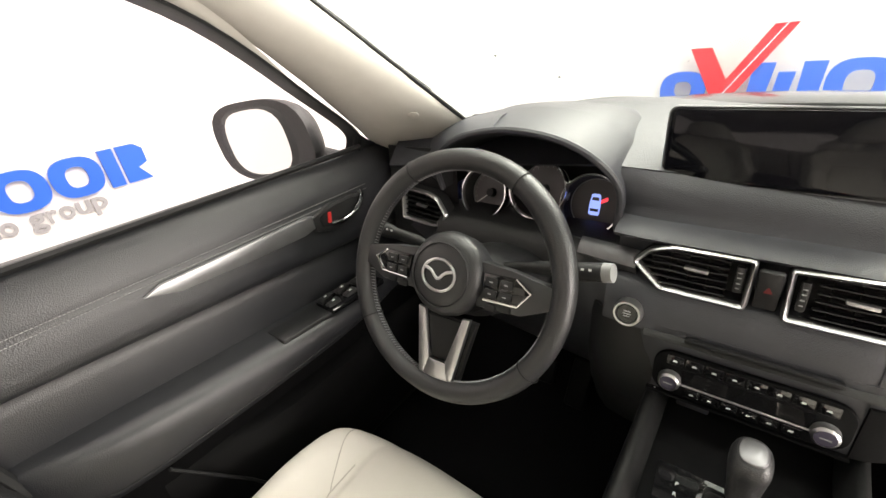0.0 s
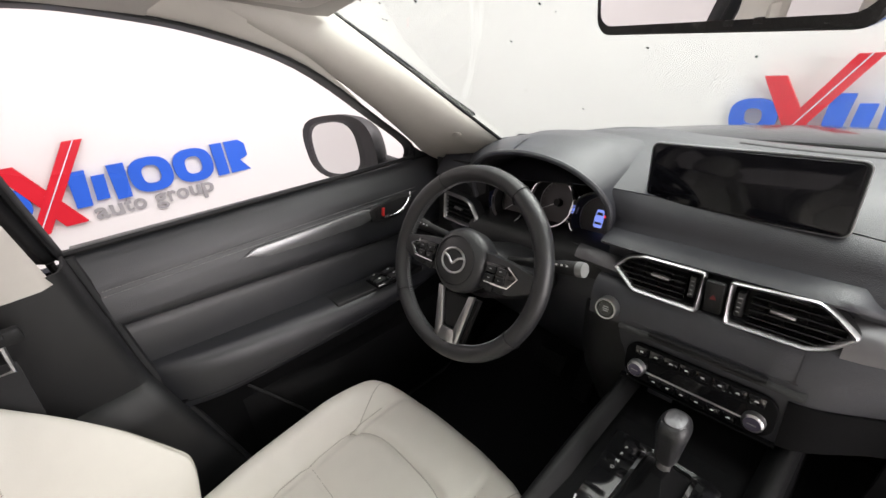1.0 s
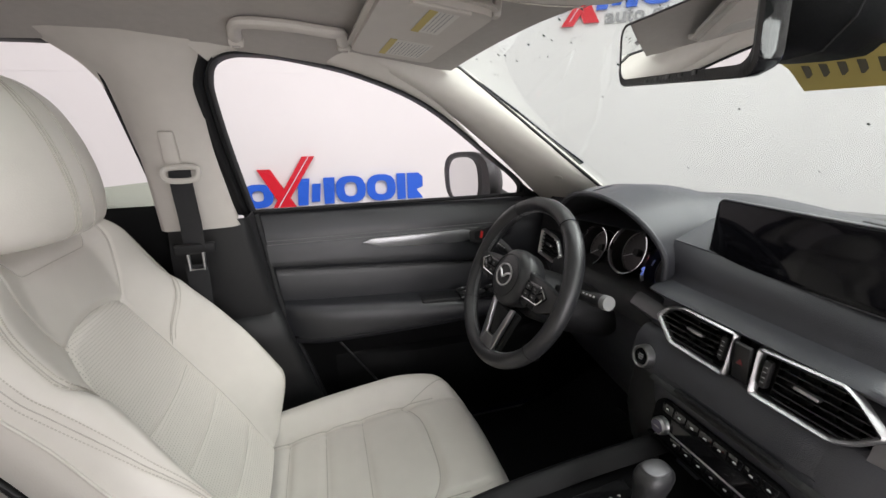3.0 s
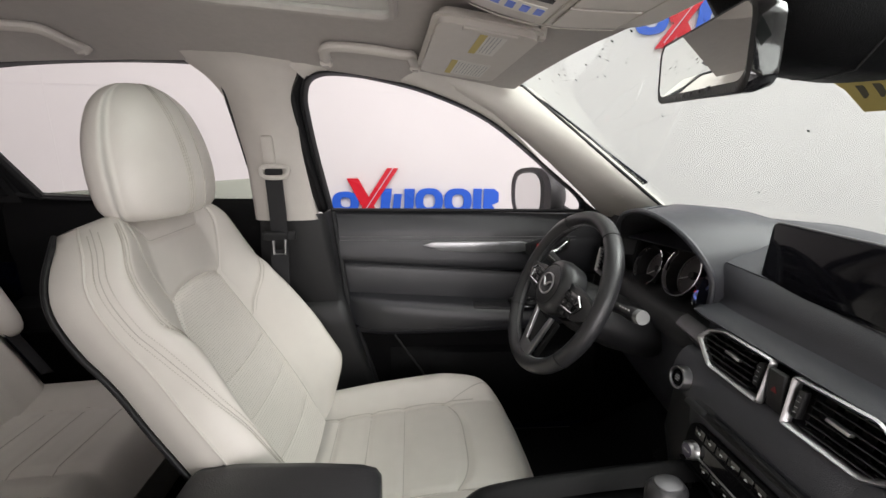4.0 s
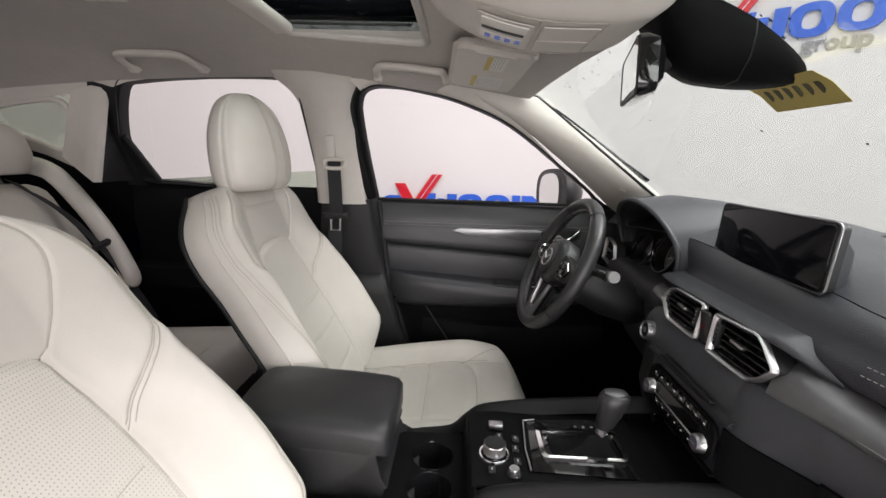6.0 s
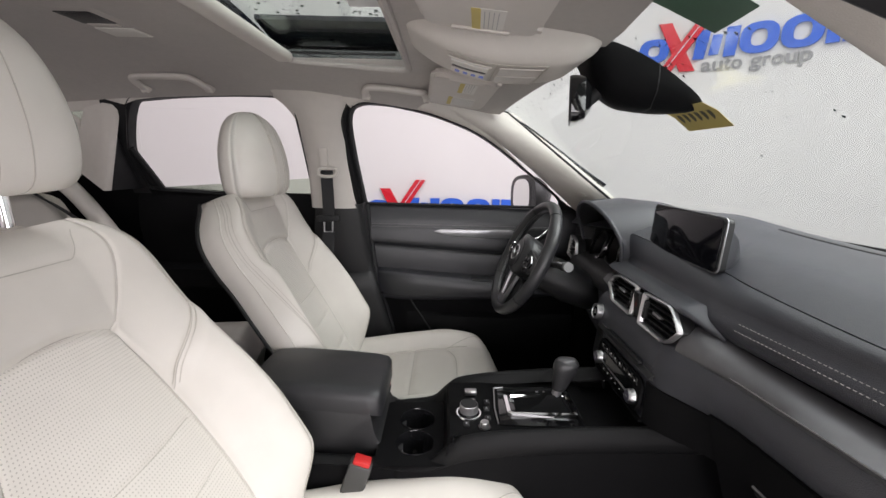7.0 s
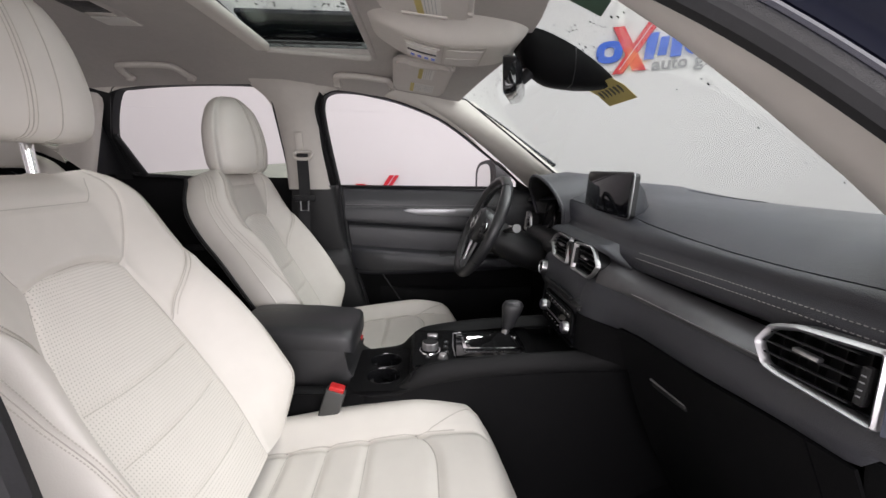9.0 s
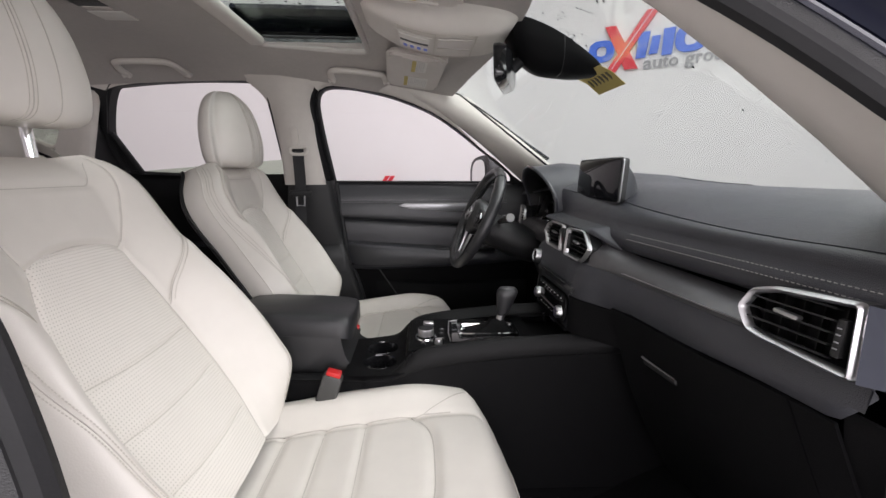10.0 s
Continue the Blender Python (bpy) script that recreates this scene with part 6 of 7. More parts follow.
def on_wheel(a, r=RW, h=0.0):
    return MW @ Vector((r * math.cos(a), r * math.sin(a), h))


ring_rows = []
for i in range(97):
    a = 2 * math.pi * i / 96
    swell = 1 + 0.10 * (dip(((math.degrees(a) - 40 + 180) % 360) - 180, 22) + dip(((math.degrees(a) - 140 + 180) % 360) - 180, 22))
    row = []
    for j in range(14):
        b = 2 * math.pi * j / 14
        row.append(MW @ Vector(((RW + 0.0155 * swell * math.cos(b)) * math.cos(a), (RW + 0.0155 * swell * math.cos(b)) * math.sin(a), 0.0175 * swell * math.sin(b))))
    ring_rows.append(row)
rim_ob = part("rim", grid(ring_rows, wrap_v=True), WHEEL, wheel, sharp=180)
for deg in (58, 122, 215, 325):
    a = radians(deg)
    ringp = [MW @ Vector(((RW + 0.0162 * 1.06 * math.cos(b)) * math.cos(a), (RW + 0.0162 * 1.06 * math.cos(b)) * math.sin(a), 0.0182 * 1.06 * math.sin(b))) for b in [2 * math.pi * j / 20 for j in range(20)]]
    part("rim_seam", tube(ringp, 0.0009, 5, closed=True), RUBBER, rim_ob)
segs = []
for k in range(200):
    a0 = 2 * math.pi * k / 200
    segs.append(tube([on_wheel(a0, RW - 0.0160, 0.004), on_wheel(a0 + 0.012, RW - 0.0160, -0.004)], 0.0008, 4))
part("rim_stitching", merge(*segs), GREYP, rim_ob)
# airbag hub
part("airbag_cover", lathe([(0.0, 0.030), (0.02, 0.030), (0.038, 0.0285), (0.052, 0.024), (0.060, 0.014), (0.062, 0.0), (0.056, -0.030)], MW @ pose(0, 0.004, 0), 48), WHEEL, wheel)
part("hub_groove", lathe([(0.0445, 0.0275), (0.0455, 0.0290), (0.0465, 0.0270)], MW @ pose(0, 0.004, 0), 48), RUBBER, wheel)
part("badge_ring", tube([MW @ Vector((0.027 * math.cos(a), 0.004 + 0.0225 * math.sin(a), 0.0315)) for a in [2 * math.pi * j / 40 for j in range(40)]], 0.0022, 6, closed=True), SILVER, wheel, "chrome oval badge ring")
part("badge_wing", tube(spline([MW @ Vector(p) for p in ((-0.025, 0.013, 0.032), (-0.012, 0.009, 0.033), (0.0, -0.001, 0.033), (0.012, 0.009, 0.033), (0.025, 0.013, 0.032))], 4), 0.0024, 6), SILVER, wheel)
# side spokes with switch pods
for s in (-1, 1):
    P = [(s * 0.050, 0.034), (s * 0.10, 0.030), (s * 0.157, 0.020), (s * 0.160, -0.010), (s * 0.120, -0.028), (s * 0.052, -0.030)]
    sp = part("spoke", prism(P, 0.016, MW @ pose(0, 0, -0.006), 0.004), WHEEL, wheel)
    Q = [(s * 0.062, 0.020), (s * 0.110, 0.021), (s * 0.132, 0.006), (s * 0.116, -0.014), (s * 0.066, -0.016)]
    part("switch_pod", prism(Q, 0.005, MW @ pose(0, 0, 0.010), 0.0015), GLOSSB, sp)
    part("pod_edge", tube([MW @ Vector((*q, 0.0155)) for q in (Q[1], Q[2], Q[3], Q[4])], 0.0020, 6), CHROME, sp, "chrome pod edge")
    for kx in range(2):
        for ky in range(2):
            part("switch", rbox((0, 0, 0), (0.018, 0.012, 0.004), 0.0015), HARD, sp).matrix_basis = MW @ pose(s * (0.076 + 0.022 * kx), 0.010 - 0.016 * ky, 0.0165)
            part("mark", rbox((0, 0, 0), (0.005, 0.0014, 0.0006), 0), GREYP, sp).matrix_basis = MW @ pose(s * (0.076 + 0.022 * kx), 0.010 - 0.016 * ky, 0.0188)
    for kx in range(2):
        part("switch", rbox((0, 0, 0), (0.017, 0.010, 0.006), 0.002), HARD, sp).matrix_basis = MW @ pose(s * (0.076 + 0.022 * kx), -0.026 + 0.003 * kx, 0.010)
# lower spoke: silver fork
lo = part("lower_spoke", prism([(-0.052, -0.060), (0.052, -0.060), (0.034, -0.158), (-0.034, -0.158)], 0.010, MW @ pose(0, 0, -0.016), 0.003), RUBBER, wheel)
for s in (-1, 1):
    part("fork", prism([(s * 0.046, -0.054), (s * 0.033, -0.056), (s * 0.014, -0.128), (s * 0.022, -0.160), (s * 0.030, -0.152)], 0.007, MW @ pose(0, 0, -0.002), 0.002), SILVER, lo, "satin silver fork")
part("fork", prism([(-0.016, -0.128), (0.016, -0.128), (0.024, -0.160), (-0.024, -0.160)], 0.0072, MW @ pose(0, 0, -0.002), 0.002), SILVER, lo)
part("fork_window", prism([(-0.030, -0.064), (0.030, -0.064), (0.013, -0.124), (-0.013, -0.124)], 0.004, MW @ pose(0, 0, -0.006)), RUBBER, lo)
# column shroud and stalks
col = thing("steering_column", "black steering column shroud with two stalks", "steering column")
ax = MW.to_3x3() @ Vector((0, 0, 1))
part("shroud", loft([[MW @ Vector((w * math.cos(a) * 1.1, h * math.sin(a) - 0.012, z)) for a in [2 * math.pi * j / 24 for j in range(24)]] for z, w, h in ((-0.035, 0.055, 0.045), (-0.06, 0.07, 0.055), (-0.16, 0.075, 0.06), (-0.24, 0.07, 0.05))]), HARD, col)
for s in (-1, 1):
    pts = [MW @ Vector((s * 0.05, 0.02, -0.065)), MW @ Vector((s * 0.11, 0.032, -0.06)), MW @ Vector((s * 0.17, 0.040, -0.052)), MW @ Vector((s * 0.200, 0.045, -0.048))]
    k = part("stalk", tube(spline(pts, 4), [0.008] * 4 + [0.010] * 4 + [0.013] * 4 + [0.013], 12), HARD, col)
    part("stalk_end", tube([pts[3], pts[3] + (pts[3] - pts[2]).normalized() * 0.012], [0.0132, 0.0125], 16), mat("grey_stalk_cap", (0.22, 0.22, 0.22), 0.5, var=0.05) if s < 0 else bpy.data.materials["grey_stalk_cap"], k)
    for q in range(4):
        part("mark", rbox((0, 0, 0), (0.004, 0.003, 0.0006), 0), WHITEP, k).matrix_basis = MW @ pose(s * (0.155 + 0.010 * q), 0.043 + 0.001 * q, -0.0385 + 0.001 * q)
# pedals in the dark footwell, whose shade is put into LOW's colour
for x, w, h in ((-0.30, 0.05, 0.12), (-0.41, 0.09, 0.06)):
    single("pedal", rbox((x, 0.38, 0.53), (w, 0.02, h), 0.006, (-35, 0, 0)), LOW, "black rubber foot pedal", "pedal", "pedals")

# ---------- centre console ----------
con = thing("centre_console", "black centre console with shifter plate and cup holders", "console")
lid = part("armrest_lid", loft([[Vector((-0.013 + w * cxx, yc, z)) for cxx, yc, z in ring] for w, ring in [
    (0.100 * f, [(c_, y, 0.800 + 0.031 * k + dz) for c_, k in ((-1, -0.75), (-1.0, 0.15), (-0.93, 0.72), (-0.75, 0.92), (0, 1.0), (0.75, 0.92), (0.93, 0.72), (1.0, 0.15), (1, -0.75), (0, -0.85))])
    for y, f, dz in ((-0.625, 0.90, 0.004), (-0.615, 0.97, 0.006), (-0.56, 1.0, 0.008), (-0.45, 1.0, 0.004), (-0.375, 0.99, -0.002), (-0.352, 0.95, -0.006), (-0.343, 0.86, -0.012))]]), LIDM, con, "padded black armrest lid", sharp=50)
BOX_SIDE = [(-0.63, 0.782), (-0.366, 0.782), (-0.362, 0.76), (-0.356, 0.73), (-0.344, 0.705), (-0.322, 0.692), (-0.30, 0.688), (-0.30, 0.55), (-0.63, 0.55)]
part("armrest_box", prism(BOX_SIDE, 0.194, Matrix(((0, 0, 1, -0.108), (1, 0, 0, 0), (0, 1, 0, 0), (0, 0, 0, 1))), 0.004), HARD, con, "black box under the armrest lid")
# body shell: sides sweep up to the dash
for s in (-1, 1):
    rows = []
    for y, zt, x in ((-0.63, 0.70, 0.100), (-0.345, 0.70, 0.115), (-0.30, 0.70, 0.122), (-0.240, 0.708, 0.126), (-0.210, 0.735, 0.127), (-0.180, 0.759, 0.127), (-0.13, 0.771, 0.127), (-0.07, 0.779, 0.128), (0.03, 0.788, 0.130), (0.13, 0.794, 0.131), (0.22, 0.797, 0.133), (0.45, 0.80, 0.138), (0.64, 0.80, 0.15)):
        low = 0.034 * sm(-0.26, -0.17, y) + 0.010
        rows.append([Vector((s * (x + dx) + 0.012, y, zt - dz)) for dx, dz in ((-0.032, 0.024), (-0.018, 0.004), (-0.010, 0.0), (-0.002, 0.003), (0.006, low), (0.003, low + 0.005), (0.008, low + 0.04), (0.012, zt - 0.40))])
    rows = [list(c_) for c_ in zip(*[spline(list(q), 4) for q in zip(*rows)])]
    part("ledge", grid([r[:6] for r in rows], thick=0.004), CONSOLE, con, sharp=60)
    # below the ledge the shade is in the colour, through LOW
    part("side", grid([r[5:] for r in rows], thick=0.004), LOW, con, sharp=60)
# cup holder well
bm = bmesh.new()
loops = [rrect(-0.075, 0.150, -0.350, -0.200, 0.02)]
for x, y in ((-0.004, -0.272), (0.080, -0.272)):
    loops.append([(x + 0.039 * math.cos(2 * math.pi * j / 28), y + 0.039 * math.sin(2 * math.pi * j / 28)) for j in range(28)])
es = []
for lp in loops:
    vs = [bm.verts.new((x, y, 0.708)) for x, y in lp]
    es += [bm.edges.new((vs[i - 1], vs[i])) for i in range(len(vs))]
bmesh.ops.triangle_fill(bm, use_beauty=True, use_dissolve=False, edges=es)
part("cup_tray", bm, LOW, con, smooth=False)
for x, y in ((-0.004, -0.272), (0.080, -0.272)):
    part("cup_well", lathe([(0.0405, 0.0010), (0.0395, 0.0025), (0.0385, 0.0), (0.036, -0.06), (0.034, -0.064), (0.0, -0.064)], pose(x, y, 0.708), 32), GLOSSB, con, "gloss black cup well")
part("cup_front", grid([[Vector((x, y, z)) for x in (-0.09, 0.0, 0.14)] for y, z in ((-0.212, 0.704), (-0.205, 0.745), (-0.195, 0.755))], thick=0.004), LOW, con)
# switch plate with commander knob
part("plate", prism([(-0.085, -0.20), (0.118, -0.20), (0.125, -0.05), (0.125, 0.12), (-0.10, 0.12), (-0.10, -0.05)], 0.006, pose(0, 0, 0.751), 0.002), LOW, con)
part("gloss_plate", prism([(-0.060, -0.085), (0.085, -0.095), (0.090, 0.085), (-0.075, 0.085)], 0.003, pose(0, 0, 0.7575), 0.001), GLOSSB, con, "gloss black shifter plate")
part("plate_edge", tube([(-0.060, -0.070, 0.762), (-0.055, -0.093, 0.762), (0.03, -0.100, 0.762), (0.085, -0.098, 0.762)], 0.0016, 6), SILVER, con)
ck = thing("commander_knob", "knurled silver rotary control knob on the console", "knob")
mk = pose(0.043, -0.158, 0.757)
part("base_ring", lathe([(0.022, 0.0), (0.024, 0.003), (0.027, 0.003), (0.028, 0.0)], mk, 40), CHROME, ck)
part("skirt", lathe([(0.0, 0.006), (0.021, 0.006), (0.022, 0.0)], mk, 40), GLOSSB, ck)
rows = []
for r, h in ((0.0195, 0.006), (0.0195, 0.022), (0.0185, 0.024)):
    rows.append([mk @ Vector(((r + 0.0006 * (j % 2)) * math.cos(2 * math.pi * j / 80), (r + 0.0006 * (j % 2)) * math.sin(2 * math.pi * j / 80), h)) for j in range(80)])
part("knurl", grid(rows, wrap_v=True), SILVER, ck, sharp=20)
part("cap", lathe([(0.0, 0.0235), (0.014, 0.0235), (0.0185, 0.0242)], mk, 40), HARD, ck)
vk = thing("volume_knob", "small silver volume knob on the console", "knob")
part("knob", lathe([(0.0, 0.014), (0.008, 0.014), (0.009, 0.012), (0.0095, 0.0)], pose(0.092, -0.128, 0.757), 28), SILVER, vk)
part("base", lathe([(0.0, 0.003), (0.013, 0.003), (0.014, 0.0)], pose(0.092, -0.128, 0.757), 28), GLOSSB, vk)
for i, (x, y) in enumerate(((-0.005, -0.145), (0.0, -0.115), (0.028, -0.118), (0.062, -0.118), (0.085, -0.165))):
    bt = part("button", rbox((x, y, 0.759), (0.016, 0.012, 0.005), 0.0015), HARD, con)
    part("mark", rbox((x, y, 0.7618), (0.006, 0.003, 0.0004), 0), GREYP, bt)
part("toggle", rbox((-0.030, -0.150, 0.765), (0.018, 0.028, 0.012), 0.003), SILVER, con, "silver parking brake switch")
# shift gate and lever
sg = thing("gear_selector", "leather gear selector with silver collar in a chrome gate", "gear lever")
gp = rrect(-0.022, 0.058, -0.075, 0.078, 0.010)
part("gate", grid([[Vector((x, y, 0.7605)) for x, y in gp], [Vector((x, y, 0.768)) for x, y in gp], [Vector((0.018 + (x - 0.018) * 0.86, 0.0 + y * 0.90, 0.769)) for x, y in gp], [Vector((0.018 + (x - 0.018) * 0.80, y * 0.87, 0.762)) for x, y in gp]], wrap_v=True), CHROME, sg, "satin chrome gate", sharp=30)
part("boot", loft([[Vector((0.018 + (x - 0.018) * f, (y - 0.03) * f + 0.03 + dy, z + 0.003 * math.sin(7 * math.atan2(y, x - 0.018)) * (0.3 < f < 0.8))) for x, y in gp] for f, z, dy in ((0.80, 0.763, 0.0), (0.62, 0.770, 0.0), (0.36, 0.780, 0.004), (0.22, 0.795, 0.006))]), LOW, sg, "black leather boot", sharp=60)
part("stem", tube([(0.018, 0.034, 0.785), (0.018, 0.042, 0.815)], 0.010, 16), SILVER, sg, "silver collar")
secs = []
for k, (z, w, d, yo) in enumerate(((0.808, 0.012, 0.012, 0.040), (0.816, 0.0155, 0.0155, 0.042), (0.83, 0.017, 0.018, 0.045), (0.85, 0.0195, 0.022, 0.049), (0.868, 0.0215, 0.026, 0.052), (0.880, 0.020, 0.026, 0.054), (0.888, 0.015, 0.020, 0.054), (0.891, 0.006, 0.008, 0.054))):
    z = 0.790 + (z - 0.790) * 0.88
    secs.append([Vector((0.018 + w * math.copysign(abs(math.cos(a)) ** 0.8, math.cos(a)), yo + d * math.copysign(abs(math.sin(a)) ** 0.8, math.sin(a)), z)) for a in [2 * math.pi * j / 24 for j in range(24)]])
part("knob", loft(list(zip(*[spline(list(q), 3) for q in zip(*secs)]))), WHEEL, sg, "black leather shift knob", sharp=180)
cap = [[Vector((0.018 + (p.x - 0.018) * 1.03, 0.053 + (p.y - 0.053) * 1.03, p.z + 0.0006)) for p in sec] for sec in secs[6:]]
part("knob_inlay", loft(list(zip(*[spline(list(q), 3) for q in zip(*cap)]))), STRIP, sg, "satin grey knob cap", sharp=180)
for k, ch in enumerate("PRND"):
    cu = bpy.data.curves.new("letter", "FONT")
    cu.body, cu.size, cu.extrude = ch, 0.008, 0.0002
    o = new("letter", cu)
    me = bpy.data.meshes.new_from_object(o)
    bpy.data.objects.remove(o)
    me.transform(pose(-0.048, 0.055 - 0.016 * k, 0.7612))
    me.materials.append(WHITEP)
    lt = new("letter", me)
    lt.parent = con

# ---------- overhead ----------
def grab_handle(y0, y1, zt):
    t = thing("grab_handle", "greige plastic grab handle above the side window", "grab handle", "grab handles")
    ym = (y0 + y1) / 2

    def at(x, y, d):
        a = 0.5 + 0.5 * (abs(x) - 0.3) / (liner_edge(y) - 0.3)
        return Vector((x + 0.35 * d, y, liner_z(a * 0.6, y) - d))

    P = spline([at(-0.520, y0, 0.006), at(-0.498, y0 + 0.002, 0.015), at(-0.455, y0 + 0.010, 0.018), at(-0.437, y0 + 0.030, 0.018), at(-0.432, ym, 0.018), at(-0.437, y1 - 0.030, 0.018), at(-0.455, y1 - 0.010, 0.018), at(-0.498, y1 - 0.002, 0.015), at(-0.520, y1, 0.006)], 5)
    part("bar", tube(P, 0.0115, 10, flat=0.8), BEIGE, t)
    for y in (y0, y1):
        f = part("foot", rbox((0, 0, 0), (0.034, 0.026, 0.018), 0.006, (0, 38, 0)), BEIGE, t)
        f.matrix_basis = Matrix.Translation(at(-0.522, y, 0.008))
        c = part("cap", rbox((0, 0, 0), (0.016, 0.014, 0.004), 0.0015, (0, 38, 0)), LINER, t)
        c.matrix_basis = Matrix.Translation(at(-0.520, y, 0.020))
    return t


grab_handle(-0.475, -0.285, 1.5)
grab_handle(-1.165, -0.965, 1.5)


def visor(s):
    t = thing("sun_visor", "greige folding sun visor with printed warning labels", "sun visor", "sun visors")
    c = Vector((s * 0.350, -0.185, 1.484))
    m = Matrix.Translation(c) @ pose(0, 0, 0, -7, s * 4, s * -4)
    b = prism(rrect(-0.160, 0.160, -0.088, 0.086, 0.030), 0.022, pose(0, 0, -0.011), 0.0)
    bmesh.ops.bevel(b, geom=[e for e in b.edges if abs(e.verts[0].co.z - e.verts[1].co.z) < 1e-5], offset=0.009, segments=4, affect="EDGES")
    b.transform(m)
    part("panel", b, BEIGE, t)
    part("mirror_grip", rbox((0, 0, 0), (0.014, 0.085, 0.004), 0.002), BEIGE, t).matrix_basis = m @ pose(-s * 0.142, 0.0, -0.0125)
    for x, y, w, h in ((-s * 0.085, 0.010, 0.105, 0.044), (s * 0.075, 0.008, 0.100, 0.076)):
        lb = part("label", rbox((0, 0, 0), (w, h, 0.0006), 0), LABELW, t, "printed warning label")
        lb.matrix_basis = m @ pose(x, y, -0.0115)
        hd_ = part("label_head", rbox((0, 0, 0), (w, 0.012, 0.0006), 0), YELLOW, t)
        hd_.matrix_basis = m @ pose(x, y - h / 2 + 0.006, -0.0122)
        for k in range(int((h - 0.016) / 0.006)):
            ln = part("print_bar", rbox((0, 0, 0), (w * 0.80, 0.0009, 0.0004), 0), GREYP, t)
            ln.matrix_basis = m @ pose(x, y - h / 2 + 0.017 + 0.006 * k, -0.0122)
    part("pivot", tube([m @ Vector((s * 0.15, 0.074, 0)), m @ Vector((s * 0.175, 0.078, 0.008)), m @ Vector((s * 0.18, 0.078, 0.04))], 0.006, 8), BEIGE, t)
    part("clip", rbox((0, 0, 0), (0.016, 0.012, 0.030), 0.003), BEIGE, t).matrix_basis = m @ pose(-s * 0.135, 0.082, 0.008)
    return t


visor(-1)
visor(1)

ov = thing("overhead_console", "greige overhead console with map lamps and switches", "overhead console")
rows = []
for y, w, z in ((-0.300, 0.085, 1.532), (-0.288, 0.098, 1.520), (-0.262, 0.110, 1.504), (-0.215, 0.118, 1.482), (-0.145, 0.122, 1.465), (-0.09, 0.124, 1.462), (-0.03, 0.122, 1.463), (0.01, 0.118, 1.470), (0.040, 0.108, 1.490), (0.050, 0.100, 1.512)):
    rows.append([Vector((w * u, y, z + 0.062 * max(0, (abs(u) - 0.66) / 0.40) ** 2.2)) for u in (-1.10, -1.02, -0.94, -0.86, -0.76, -0.66, -0.5, -0.25, 0, 0.25, 0.5, 0.66, 0.76, 0.86, 0.94, 1.02, 1.10)])
rows = [list(c) for c in zip(*[spline(list(q), 3) for q in zip(*rows)])]
part("shell", grid(rows, thick=0.003), BEIGE, ov, sharp=70)


def under(x, y):
    """Underside of the overhead console."""
    return Vector((x, y, through_knots([(-0.262, 1.504), (-0.215, 1.482), (-0.145, 1.465), (-0.09, 1.462), (-0.03, 1.463), (0.01, 1.470)], y)))


def tile(x0, x1, y0, y1, drop, deep):
    """A thin plate that follows the underside."""
    return grid([[under(x, y) - Vector((0, 0, drop)) for x in frange(x0, x1, 3)] for y in frange(y0, y1, 5)], thick=deep)


sb = part("switch_block", tile(-0.045, 0.060, -0.222, -0.142, 0.0020, 0.002), BEIGE, ov, "greige switch panel")
part("lens", tile(0.022, 0.052, -0.216, -0.148, 0.0042, 0.002), LABELW, sb, "pale microphone and lamp cover")
part("slot", tile(0.004, 0.013, -0.214, -0.150, 0.0044, 0.001), HARD, sb, "dark slot")
part("label", tile(-0.042, -0.012, -0.216, -0.150, 0.0042, 0.001), LABELW, sb, "white label with blue marks")
for k in range(4):
    part("print_bar", tile(-0.036, -0.018, -0.208 + 0.016 * k, -0.199 + 0.016 * k, 0.0052, 0.0006), LOGOB, sb)
for x0, x1 in ((-0.064, -0.004), (0.004, 0.064)):
    part("map_lamp", tile(x0, x1, -0.128, -0.050, 0.0022, 0.002), BEIGE, ov, "map lamp lens")
for y in (-0.135, -0.044):
    part("joint", tile(-0.082, 0.082, y - 0.0009, y + 0.0009, 0.0012, 0.001), STITCH, ov)
for x in (-0.084, 0.084):
    part("joint", tile(x - 0.0009, x + 0.0009, -0.225, -0.044, 0.0012, 0.001), STITCH, ov)

# rear ceiling lamp
rl = thing("ceiling_lamp", "small ceiling reading lamp with pale lens", "ceiling lamp")
lz = liner_z(-0.085, -0.94)
part("housing", rbox((-0.085, -0.94, lz - 0.003), (0.190, 0.105, 0.008), 0.0035), LINER, rl)
part("lens", rbox((-0.136, -0.94, lz - 0.0075), (0.062, 0.085, 0.004), 0.0018), LABELW, rl, "pale lamp lens")
part("recess", rbox((-0.040, -0.945, lz - 0.0072), (0.072, 0.070, 0.003), 0.0012), HARD, rl, "dark switch recess")
part("switch", rbox((-0.082, -0.94, lz - 0.0085), (0.020, 0.060, 0.004), 0.0015), BEIGE, rl)

# ---------- rear-view mirror, camera housing, things on the glass ----------
rv = thing("rear_view_mirror", "black frameless rear-view mirror on a ball stem", "mirror")
mr = facing((-0.018, 0.026, 1.414), (-0.27, -0.96, -0.05))
out_ = [(x, y - 0.05 * x) for x, y in rrect(-0.134, 0.134, -0.040, 0.038, 0.018)]
part("housing", loft([[mr @ Vector((x, y, 0.0)) for x, y in out_], [mr @ Vector((x, y, -0.010)) for x, y in out_], [mr @ Vector((x * 0.96, y * 0.9, -0.024)) for x, y in out_], [mr @ Vector((x * 0.80, y * 0.55, -0.034)) for x, y in out_]]), GLOSSB, rv)
bm = bmesh.new()
bm.faces.new([bm.verts.new(mr @ Vector((x * 0.955, (y + 0.004) * 0.83, 0.0018))) for x, y in out_])
